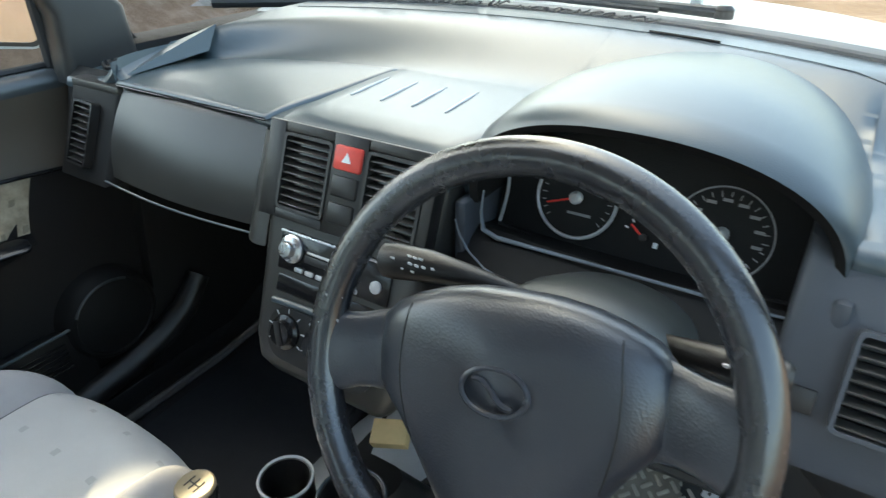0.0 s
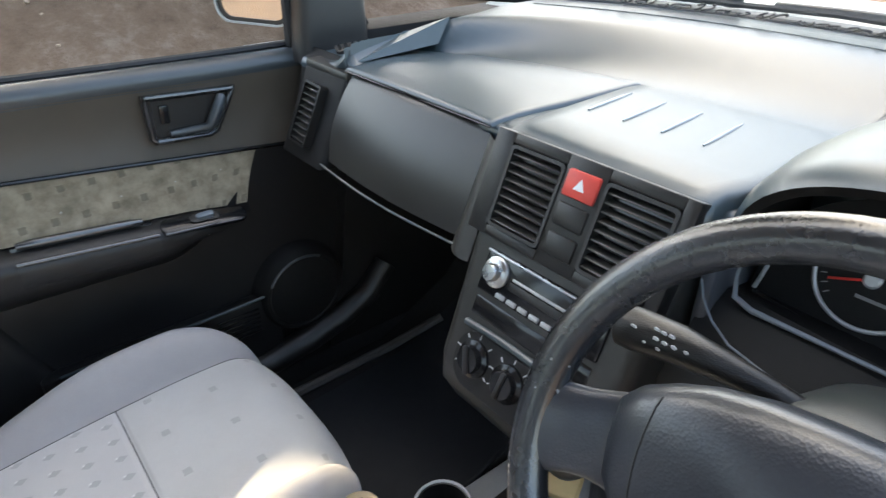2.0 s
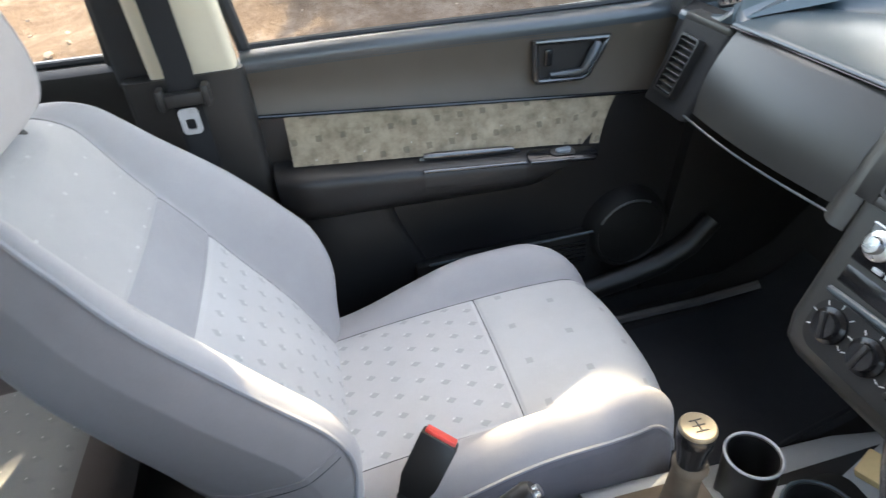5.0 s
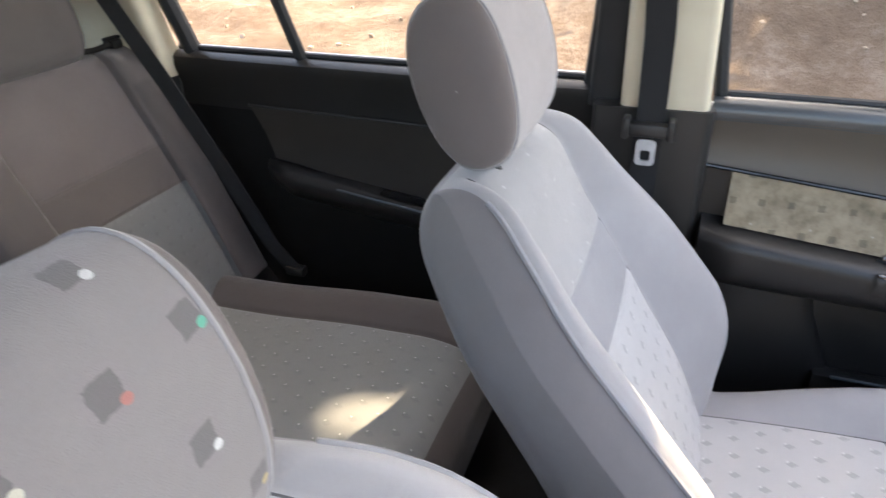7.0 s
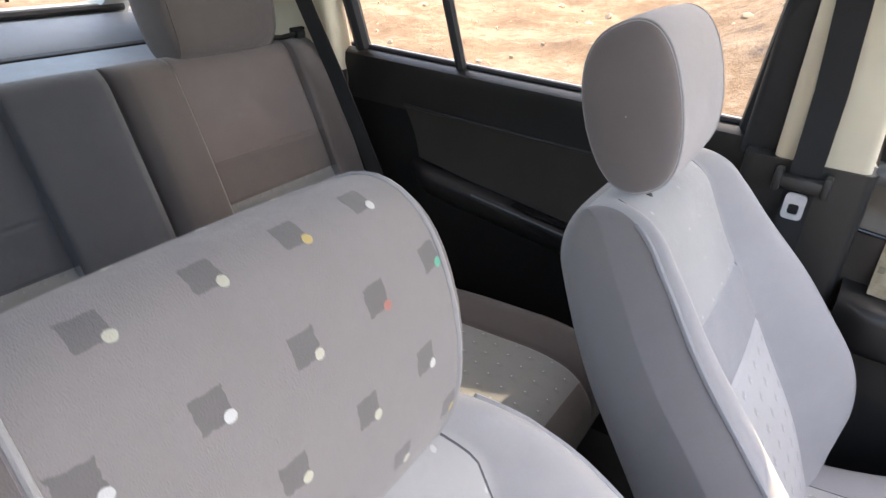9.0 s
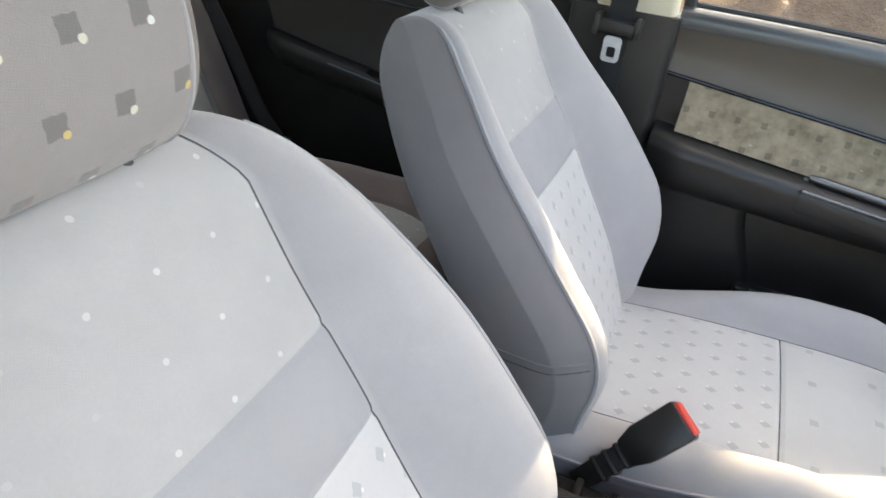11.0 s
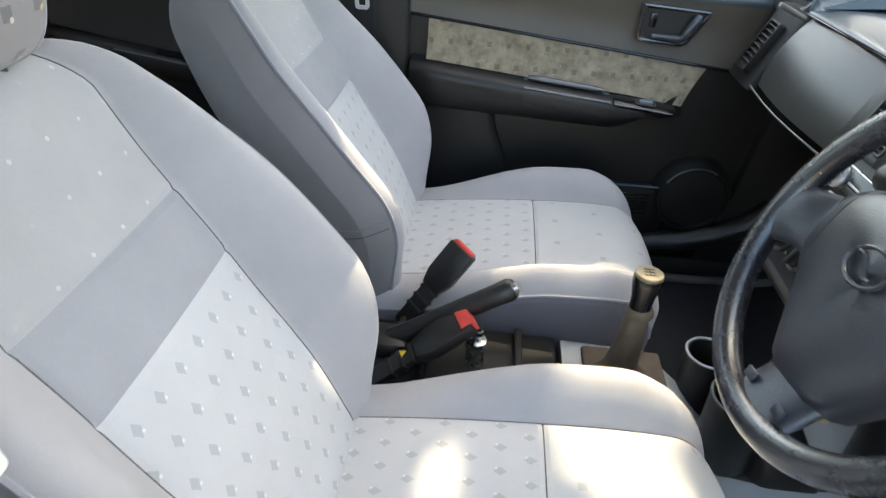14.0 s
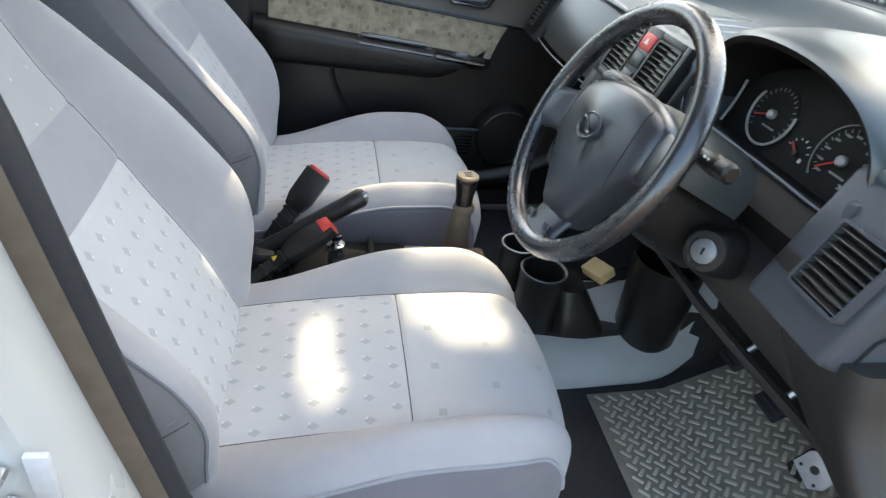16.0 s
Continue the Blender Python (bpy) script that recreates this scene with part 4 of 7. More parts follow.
def build_stack():
    rings = []
    for z, inset, dy in ((0.455, 0.05, 0.05), (0.47, 0.03, 0.02), (0.49, 0.018, 0.004), (0.52, 0.010, 0), (0.60, 0.006, 0), (0.68, 0.002, 0), (0.75, 0, 0), (0.780, 0.002, 0.001)):
        y = stack_y(z) + dy
        rings.append([(px, py, z) for px, py in round_rect(SX0 + inset, SX1 - inset, y, 0.62, 0.02, 4)])
    part("centre_housing", rings_mesh(rings), M_DASH, DASH, "charcoal centre stack housing", angle=50)
    cap = []
    for y, z, inset in ((stack_y(0.779) - 0.001, 0.7785, 0.002), (stack_y(0.786), 0.786, 0.0), (stack_y(0.792) + 0.006, 0.7935, 0.002), (0.475, 0.798, 0.004), (0.52, 0.800, 0.004), (0.60, 0.801, 0.002), (0.68, 0.8015, 0.0), (0.715, 0.800, 0.0), (0.72, 0.790, 0.0)):
        right = SX1 - inset + 0.030 * smoothstep(0.44, 0.54, y)
        row = [(x, y, z) for x in np.linspace(SX0 + inset + 0.006, right - 0.006, 12)]
        cap.append([(SX0 + inset, y + 0.001, z - 0.03), (SX0 + inset, y + 0.001, z - 0.005)] + row + [(right, y + 0.001, z - 0.005), (right, y + 0.001, z - 0.03)])
    part("centre_top", rings_mesh(cap, False, False), M_DASH_SHEEN, DASH, "top of the centre stack tinted blue for sky sheen", angle=60)
    slope = Vector((0, 0.41, 1)).normalized()

    def at(x, z, out=0.0):
        return Vector((x, stack_y(z), z)) + Vector((0, -1, 0.41)).normalized() * out
    # faceplate round the vents
    mf = facing(at(0.016, 0.735, 0.0), (1, 0, 0), slope)
    for x0, x1, y0, y1 in ((-0.131, -0.102, -0.062, 0.062), (-0.022, 0.032, -0.062, 0.062), (0.116, 0.131, -0.062, 0.062), (-0.102, -0.022, 0.0495, 0.062), (0.032, 0.116, 0.0495, 0.062), (-0.102, -0.022, -0.062, -0.0495), (0.032, 0.116, -0.062, -0.0495)):
        part("faceplate", box(x0, x1, y0, y1, -0.01, 0.0135, 0.0015, m=mf), M_SATIN, DASH)
    vent(DASH, at(-0.046, 0.735, 0.0), (1, 0, 0), slope, 0.072, 0.090, 9, M_BLACK)
    vent(DASH, at(0.090, 0.735, 0.0), (1, 0, 0), slope, 0.076, 0.090, 9, M_BLACK)
    m = facing(at(0.021, 0.766, 0.0135), (1, 0, 0), slope)
    hz = part("hazard_button", box(-0.021, 0.021, -0.015, 0.015, -0.004, 0.004, 0.003, m=m), M_RED, DASH, "red hazard warning button")
    tri = slab([(-0.007, -0.005), (0.007, -0.005), (0, 0.007)], 0.001, m @ Matrix.Translation((0, 0, 0.004)))
    part("triangle", tri, M_WHITE, hz, "white warning triangle", smooth=False)
    for z in (0.734, 0.703):
        m = facing(at(0.021, z, 0.0135), (1, 0, 0), slope)
        part("switch_blank", box(-0.020, 0.020, -0.013, 0.013, -0.004, 0.003, 0.003, m=m), M_SATIN, DASH)
    m = facing(at(0.016, 0.679, 0.0), (1, 0, 0), slope)
    part("vent_wheel", box(-0.075, -0.045, -0.004, 0.004, -0.004, 0.004, 0.002, m=m), M_BLACK_GLOSS, DASH)
    part("vent_wheel", box(0.055, 0.085, -0.004, 0.004, -0.004, 0.004, 0.002, m=m), M_BLACK_GLOSS, DASH)
    # radio
    radio = thing("car_radio", "black car radio with silver knob and buttons in the dashboard", "radio")
    m = facing(at(0.014, 0.640, 0.0), (1, 0, 0), slope)
    part("body", box(-0.091, 0.091, -0.027, 0.027, -0.05, 0.004, 0.003, m=m), M_BLACK_GLOSS, radio)
    part("trim", box(-0.090, 0.090, 0.0235, 0.0265, 0.002, 0.0065, 0.001, m=m), M_CHROME, radio)
    part("slot", box(-0.042, 0.045, 0.004, 0.0075, 0.003, 0.0055, 0.001, m=m), M_SILVERPL, radio, "silver disc slot edge")
    part("display", box(-0.045, 0.048, -0.008, 0.002, 0.003, 0.0048, 0.001, m=m), M_BLACK, radio)
    part("knob", lathe([(0.019, 0), (0.019, 0.004), (0.017, 0.006), (0.011, 0.007), (0.011, 0.015), (0.0095, 0.017), (0.0001, 0.0175)], 24, m @ Matrix.Translation((-0.068, 0.004, 0.003))), M_CHROME, radio, "round silver volume knob")
    for k in range(6):
        part("button", box(-0.058 + 0.018 * k, -0.044 + 0.018 * k, -0.0235, -0.0175, 0.003, 0.007, 0.0015, m=m), M_SILVERPL, radio)
    part("disc_button", lathe([(0.008, 0), (0.008, 0.004), (0.0001, 0.005)], 16, m @ Matrix.Translation((0.072, -0.006, 0.003))), M_SILVERPL, radio)
    # open pocket and heater panel
    m = facing(at(0.014, 0.597, 0.0), (1, 0, 0), slope)
    part("pocket", box(-0.09, 0.09, -0.013, 0.013, -0.03, 0.0012, 0.003, m=m), M_BLACK_GLOSS, DASH, "dark storage slot")
    m = facing(at(0.014, 0.540, 0.0), (1, 0, 0), slope)
    heater = new("heater_panel")
    heater.parent = DASH
    tagged(heater, "heater control panel with three round dials")
    part("trim_bar", tube([m @ Vector((x, 0.037 + 0.004 * math.cos(x * 17), 0.004)) for x in np.linspace(-0.088, 0.088, 9)], 0.0045, 8), M_DASH_SHEEN, heater)
    part("plate", slab(round_rect(-0.09, 0.09, -0.04, 0.033, 0.03, 6), 0.003, m), M_SATIN, heater)
    for k in range(3):
        dx = -0.058 + 0.058 * k
        d = lathe([(0.024, 0), (0.0235, 0.004), (0.018, 0.006), (0.016, 0.014), (0.0001, 0.015)], 28, m @ Matrix.Translation((dx, 0, 0.003)))
        dial = part("dial", d, M_BLACK_GLOSS, heater)
        part("grip", box(-0.003, 0.003, -0.017, 0.017, 0.016, 0.021, 0.001, m=m @ Matrix.Translation((dx, 0, 0)) @ pose(0, 0, 0, 0, 0, 25 - 30 * k)), M_BLACK, dial)
        for a in range(-120, 121, 40):
            part("mark", box(-0.0007, 0.0007, -0.003, 0.003, 0, 0.0006, 0, m=m @ Matrix.Translation((dx, 0, 0.0032)) @ pose(0, 0, 0, 0, 0, a) @ Matrix.Translation((0, 0.029, 0))), M_WHITE, heater, smooth=False)


build_stack()
# curved shoulder between the glovebox and the stack
rows = []
for z in np.linspace(0.630, 0.772, 10):
    y0, y1 = face_y(z) + 0.004, stack_y(z) + 0.006
    rows.append([(-0.166 + 0.054 * k, y0 + (y1 - y0) * k ** 0.8 - 0.010 * math.sin(math.pi * k), z) for k in np.linspace(0, 1, 9)])
part("stack_shoulder", rings_mesh(rows, False, False), M_DASH, DASH)

# side vent by the passenger door and its bezel
part("corner_trim", rings_mesh([[(x, y, z) for x, y in round_rect(-0.632, -0.488, face_y(z) - 0.012, 0.62, 0.012, 3)] for z in (0.625, 0.632, 0.66, 0.70, 0.74, 0.765)]), M_MATT, DASH)
vent(DASH, (-0.566, face_y(0.70) - 0.0125, 0.695), (1, -0.05, 0), (0, 0.45, 1), 0.052, 0.100, 9, M_SATIN)
part("vent_cap", box(-0.628, -0.492, 0.462, 0.52, 0.757, 0.7775, 0.006), M_DASH, DASH)
part("lid_joint", tube([(x, 0.4655, 0.7795) for x in np.linspace(-0.497, -0.156, 10)], 0.0016, 6), M_BLACK_GLOSS, DASH, "dark joint below the airbag lid")
WEDGE = [Vector(p) for p in ((-.49, .47, .79), (-.45, .62, .81), (-.455, .65, .85), (-.56, .50, .79), (-.56, .70, .82))]
wedge = bmesh.new()
wv = [wedge.verts.new(p) for p in WEDGE]
for f in ((0, 1, 2), (0, 2, 3), (2, 1, 4), (0, 3, 4, 1), (2, 4, 3)):
    wedge.faces.new([wv[k] for k in f])
part("deck_end", wedge, M_DASH_SHEEN, DASH, "sloping end of the upper dash deck tinted for sky sheen", smooth=False)
# demister outlet beside the pillar
dm = facing((-0.60, 0.56, dash_top_z(-0.6, 0.56) + 0.006), (0.35, 1, 0.1), (-1, 0.3, 0.25))
part("demister", slab(round_rect(-0.045, 0.045, -0.014, 0.014, 0.006, 3), 0.006, dm, 0.002), M_BLACK, DASH)
for k in range(7):
    part("demister_slot", box(-0.040 + 0.0125 * k, -0.034 + 0.0125 * k, -0.011, 0.011, 0.0055, 0.0075, 0.001, m=dm), M_BLACK_GLOSS, DASH)


# instrument hood and cluster
HX, HW = 0.353, 0.187


def arch(y, w, zb, zt, n=33, p=0.72):
    out = []
    for k in range(n):
        a = math.pi * k / (n - 1)
        out.append(Vector((HX - 0.01 * math.sin(a) - w * math.copysign(abs(math.cos(a)) ** 0.9, math.cos(a)), y(a) if callable(y) else y, zb + (zt - zb) * math.sin(a) ** p)))
    return out


def build_hood():
    outer = [arch(lambda a: 0.470 - 0.022 * math.sin(a), HW, 0.735, 0.858), arch(lambda a: 0.478 - 0.022 * math.sin(a), HW + 0.006, 0.735, 0.866),
             arch(lambda a: 0.500 - 0.015 * math.sin(a), HW + 0.012, 0.735, 0.872), arch(0.56, HW + 0.016, 0.735, 0.878), arch(0.63, HW + 0.014, 0.735, 0.876),
             arch(0.71, HW + 0.005, 0.735, 0.868), arch(0.79, HW - 0.01, 0.74, 0.857), arch(0.88, HW - 0.03, 0.74, 0.845)]
    part("instrument_hood", rings_mesh(outer, False, False), M_DASH_SHEEN, DASH, "curved instrument hood tinted blue for sky sheen", angle=60)
    inner = [arch(lambda a: 0.470 - 0.022 * math.sin(a), HW, 0.735, 0.858), arch(lambda a: 0.474 - 0.020 * math.sin(a), HW - 0.008, 0.735, 0.849), arch(0.56, HW - 0.012, 0.735, 0.842), arch(0.63, HW - 0.016, 0.72, 0.840)]
    part("hood_lining", rings_mesh(inner, False, False), M_MATT, DASH, "black inside of the hood")
    low = []
    for y, z in ((0.430, 0.665), (0.455, 0.690), (0.475, 0.700), (0.50, 0.692), (0.56, 0.680)):
        low.append([(x, y + 0.012 * ((x - HX) / HW) ** 2, z + 0.001 * ((x - HX) / HW) ** 2) for x in np.linspace(HX - HW - 0.006, HX + HW + 0.006, 16)])
    low = [[(x, 0.455, 0.62) for x, _, _ in low[0]]] + low
    part("cluster_sill", rings_mesh(low, False, False), M_MATT, DASH, "black sill below the gauges")
    # lip and joint below the gauges in pale plastic, their lit edges painted in
    lip = [(0.186, 0.466, 0.756), (0.182, 0.468, 0.728), (0.185, 0.468, 0.706), (0.203, 0.468, 0.6995), (0.27, 0.466, 0.7015), (0.35, 0.464, 0.7035), (0.42, 0.466, 0.703), (0.468, 0.468, 0.701), (0.51, 0.472, 0.700)]
    part("window_lip", tube([Vector(p) for p in lip], [0.0012, 0.0018, 0.0030, 0.0030, 0.0022, 0.0019, 0.0019, 0.0019, 0.0015], 8), M_SHELF, DASH, "lower lip of the gauge window with its highlight painted pale")
    line = [(0.160, 0.446, 0.722), (0.166, 0.446, 0.704), (0.180, 0.444, 0.686), (0.203, 0.440, 0.6725), (0.265, 0.428, 0.668), (0.33, 0.426, 0.6665)]
    part("panel_joint", tube([Vector(p) for p in line], 0.0012, 6), M_SHELF, DASH)
    # side cheeks of the hood down to the face
    for sgn in (-1, 1):
        x = HX + sgn * (HW + 0.004)
        part("hood_cheek", box(x - 0.008, x + 0.008, 0.452, 0.60, 0.62, 0.742, 0.006), M_DASH_MID, DASH)


build_hood()


def lettering(name, body, size, m, mat, parent, label="", mirror=False):
    """Raised letters in the built-in font, as a mesh on the plane of m."""
    fc = bpy.data.curves.new(name, "FONT")
    fc.body, fc.size, fc.extrude = body, size, 0.0003
    source = bpy.data.objects.new("lettering_source", fc)
    scene.collection.objects.link(source)
    bpy.context.view_layer.update()
    me = bpy.data.meshes.new_from_object(source.evaluated_get(bpy.context.evaluated_depsgraph_get()))
    bpy.data.objects.remove(source)
    if mirror:
        me.transform(Matrix.Translation((max(v.co.x for v in me.vertices), 0, 0)) @ Matrix.Diagonal((-1, 1, 1, 1)))
    me.transform(m)
    me.materials.clear()
    me.materials.append(mat)
    ob = new(name, me)
    ob.parent = parent
    return tagged(ob, label)


def build_cluster():
    c = thing("instrument_cluster", "black instrument cluster with two round gauges and red needles", "instruments")
    m = facing((HX - 0.004, 0.535, 0.743), (1, 0, 0), (0, 0.28, 1))
    part("panel", slab([(-0.172, -0.08), (0.172, -0.08)] + [(0.172 * math.cos(a), -0.03 + 0.112 * math.sin(a) ** 0.72) for a in np.linspace(0.02, math.pi - 0.02, 25)], -0.008, m), M_MATT, c, "black gauge panel")
    part("bezel", tube([m @ Vector((x, -0.052 - 0.012 * (1 - (x / 0.17) ** 2), 0.012)) for x in np.linspace(-0.165, 0.165, 15)], 0.0018, 8), M_SATIN, c, "thin lower trim line")
    part("bezel", tube([m @ Vector((-0.165 + 0.004 * math.sin(k * 0.5), -0.05 + 0.012 * k, 0.010)) for k in range(7)], 0.0022, 8), M_SILVERPL, c)
    for dx, dy, big, ang in ((-0.078, -0.002, 0.047, 110), (0.080, -0.004, 0.049, 128)):
        g = new("gauge")
        g.parent = c
        mm = m @ Matrix.Translation((dx, dy, 0.001))
        left = dx < 0
        ring = [mm @ Vector((big * math.cos(radians(a)), big * math.sin(radians(a)), 0.003)) for a in (range(150, 378, 9) if left else range(-50, 232, 6))]
        part("ring", tube(ring, 0.0022 if left else 0.0010, 8), M_SILVERPL if left else M_LEGEND, g, "silver gauge ring" if left else "thin grey gauge ring")
        if not left:
            for a in range(-10, 226, 26):
                part("numeral_bar", box(-0.005, 0.005, -0.0016, 0.0016, 0.0012, 0.0018, 0, m=mm @ Matrix.Translation(((big - 0.014) * math.cos(radians(a)), (big - 0.014) * math.sin(radians(a)), 0))), M_LEGEND, g, smooth=False)
            lettering("numeral", "200", 0.0095, mm @ Matrix.Translation((0.017, -0.031, 0.0012)), M_WHITE, g)
        part("face", lathe([(big - 0.002, 0), (big - 0.002, 0.001), (0.0001, 0.0012)], 40, mm), M_MATT, g)
        for a in range(-40, 221, 13):
            part("tick", box(-0.0005, 0.0005, -0.003 if a % 2 else -0.002, 0.003, 0.0012, 0.0018, 0, m=mm @ pose(0, 0, 0, 0, 0, a - 90) @ Matrix.Translation((0, big - 0.008, 0))), M_LEGEND, g, smooth=False)
        part("hub", lathe([(0.0075, 0.001), (0.0075, 0.007), (0.005, 0.009), (0.0001, 0.009)], 20, mm), M_SILVERPL, g)
        part("needle", box(-0.0012, 0.0012, -0.004, big - 0.012, 0.005, 0.0066, 0.0004, 1, m=mm @ pose(0, 0, 0, 0, 0, ang)), M_RED_DARK, g, "red needle", smooth=False)
        part("legend_bar", box(-0.014, 0.014, -0.002, 0.001, 0.0012, 0.0018, 0, m=mm @ Matrix.Translation((0.006, -0.018, 0))), M_LEGEND, g, smooth=False)
    mm = m @ Matrix.Translation((0.004, -0.028, 0.001))
    for a in range(20, 161, 28):
        part("fuel_tick", box(-0.0008, 0.0008, -0.002, 0.002, 0, 0.001, 0, m=mm @ pose(0, 0, 0, 0, 0, a - 90) @ Matrix.Translation((0, 0.021, 0))), M_WHITE, c, smooth=False)
    part("fuel_needle", box(-0.0011, 0.0011, 0, 0.019, 0.002, 0.0034, 0, m=mm @ pose(0, 0, 0, 0, 0, 52)), M_RED_DARK, c, "short red fuel needle", smooth=False)
    part("fuel_hub", lathe([(0.004, 0.0), (0.004, 0.004), (0.0001, 0.0045)], 14, mm), M_BLACK, c)
    part("fuel_symbol", box(0.012, 0.017, -0.009, -0.003, 0, 0.001, 0, m=mm), M_WHITE, c, smooth=False)


build_cluster()

# driver-side outer panel with the tall vent
part("outer_panel", rings_mesh([[(x, y, z) for x, y in round_rect(0.505, 0.655, 0.405 + 0.40 * (z - 0.60) + dy, 0.60, 0.012, 3)] for z, dy in ((0.585, 0.02), (0.592, 0.004), (0.60, 0), (0.70, 0), (0.765, 0), (0.78, 0.012), (0.785, 0.05))]), M_DASH_MID, DASH)
vent(DASH, (0.600, 0.405 + 0.40 * 0.082 - 0.004, 0.682), (1, 0, 0), (0, 0.40, 1), 0.075, 0.085, 8, M_DASH_MID)
part("switch_blank", box(-0.016, 0.016, -0.012, 0.012, -0.002, 0.003, 0.002, m=facing((0.530, 0.405 + 0.40 * 0.05, 0.652), (1, 0, 0), (0, 0.40, 1))), M_BLACK, DASH)
# lower outer bolster sweeping down towards the sill
rings = []
for y, z, w, x in ((0.43, 0.60, 0.075, 0.62), (0.435, 0.56, 0.08, 0.628), (0.445, 0.515, 0.065, 0.652), (0.455, 0.475, 0.05, 0.694), (0.47, 0.434, 0.03, 0.735), (0.49, 0.30, 0.02, 0.745), (0.53, 0.08, 0.02, 0.745)):
    rings.append([(px, py, z) for px, py in round_rect(x - w, x + w * 0.8, y, y + 0.14, 0.022, 3)])
part("kick_panel", rings_mesh(rings), M_BLACK, DASH)


# ---- steering ----
WC = Vector((0.3374, 0.2286, 0.7236))
WM = facing(WC, (1, 0, 0), (0, math.sin(radians(25.5)), math.cos(radians(25.5))))


def W_(x, y, z=0.0):
    return WM @ Vector((x, y, z))


WR = WM @ pose(0, 0, 0, 0, 0, 9)   # the wheel stands turned a little to the left


def R_(x, y, z=0.0):
    return WR @ Vector((x, y, z))


def build_wheel():
    w = thing("steering_wheel", "black grained three-spoke steering wheel with padded airbag hub", "steering wheel")
    R = 0.1735
    ring = [R_(R * math.cos(2 * math.pi * k / 96), R * math.sin(2 * math.pi * k / 96)) for k in range(96)]
    part("rim", tube(ring, 0.0155, 18, closed=True), M_WHEEL, w, "worn grained rim")
    half = [(0, 0.074), (0.03, 0.073), (0.06, 0.068), (0.085, 0.060), (0.106, 0.050), (0.118, 0.038), (0.121, 0.01), (0.119, -0.018), (0.110, -0.032), (0.097, -0.046), (0.083, -0.066), (0.069, -0.088), (0.056, -0.108), (0.046, -0.122), (0.03, -0.130), (0, -0.132)]
    out = half + [(-x, y) for x, y in half[-2:0:-1]]
    rings = []
    for s, z in ((0.90, -0.040), (0.97, -0.034), (1.0, -0.018), (1.0, -0.010), (0.985, -0.002), (0.95, 0.004), (0.87, 0.010), (0.70, 0.0155), (0.45, 0.019), (0.2, 0.0205), (0.01, 0.021)):
        rings.append([R_(x * s, (y + 0.01) * s - 0.01, z - 0.006 * (abs(x) / 0.12) ** 2 - 0.010 * max(0, -y / 0.13)) for x, y in out])
    cover = rings_mesh(rings)
    surface = BVHTree.FromBMesh(cover)
    inward = WR.to_3x3() @ Vector((0, 0, -1))
    pad = part("airbag_cover", cover, M_PAD, w, "smooth padded airbag cover")
    # cover split lines towards the spokes
    for sgn in (-1, 1):
        ln = []
        for t in np.linspace(0, 1, 22):
            hit = surface.ray_cast(R_(sgn * (0.085 - 0.012 * t + 0.010 * math.sin(t * 2.6)), 0.052 - 0.112 * t, 0.1), inward)[0]
            if hit:
                ln.append(hit)
        part("cover_seam", tube(ln, 0.0007, 6), M_SATIN, pad)
    # emblem as a plain raised oval with a slanted bar
    oval = [R_(0.0266 * math.cos(2 * math.pi * k / 32), 0.0175 * math.sin(2 * math.pi * k / 32), 0.0185) for k in range(32)]
    em = part("emblem", tube(oval, 0.0024, 8, closed=True), M_EMBLEM, w, "raised oval emblem")
    bar = [R_(-0.0165 + 0.033 * t, 0.0085 - 0.017 * t + 0.0035 * math.sin(6.28 * t), 0.0212) for t in np.linspace(0, 1, 9)]
    part("bar", tube(bar, 0.0022, 6), M_EMBLEM, em)
    # two broad side spokes and one lower spoke
    for sgn in (-1, 1):
        prof = []
        for x, yc, hh, z, th in ((0.085, 0.006, 0.042, -0.016, 0.012), (0.115, 0.005, 0.036, -0.014, 0.009), (0.126, 0.004, 0.034, -0.011, 0.010), (0.138, 0.002, 0.033, -0.007, 0.012), (0.155, -0.002, 0.035, -0.003, 0.012), (0.172, -0.004, 0.044, 0.0, 0.011)):
            prof.append([R_(sgn * x, yc + hh * math.copysign(abs(math.cos(b)) ** 0.8, math.cos(b)), z + th * math.sin(b)) for b in np.linspace(0, 2 * math.pi, 25)[:-1]])
        part("spoke", rings_mesh(prof), M_PAD, w, "broad side spoke")
    prof = []
    for y, hw, z, th in ((-0.10, 0.052, -0.022, 0.014), (-0.13, 0.043, -0.016, 0.012), (-0.155, 0.043, -0.006, 0.011), (-0.172, 0.052, 0.0, 0.010)):
        prof.append([R_(hw * math.copysign(abs(math.cos(b)) ** 0.8, math.cos(b)), y, z + th * math.sin(b)) for b in np.linspace(0, 2 * math.pi, 25)[:-1]])
    part("spoke", rings_mesh(prof), M_PAD, w, "lower spoke")
    # pale flecks paint the glints on the rim's worn grain
    rf = random.Random(8)
    for k in range(8):
        a = radians(rf.gauss(171, 5))
        q = rf.uniform(0.2, 1.5)
        c = R_((R - 0.0156 * math.cos(q)) * math.cos(a), (R - 0.0156 * math.cos(q)) * math.sin(a), 0.0157 * math.sin(q))
        s = rf.uniform(0.0007, 0.0018)
        poly = [(s * rf.uniform(0.5, 1.2) * math.cos(t), s * rf.uniform(0.4, 1.0) * math.sin(t)) for t in np.linspace(0, 2 * math.pi, 7)[:-1]]
        nrm = (WR.to_3x3() @ Vector((-math.cos(q) * math.cos(a), -math.cos(q) * math.sin(a), math.sin(q)))).normalized()
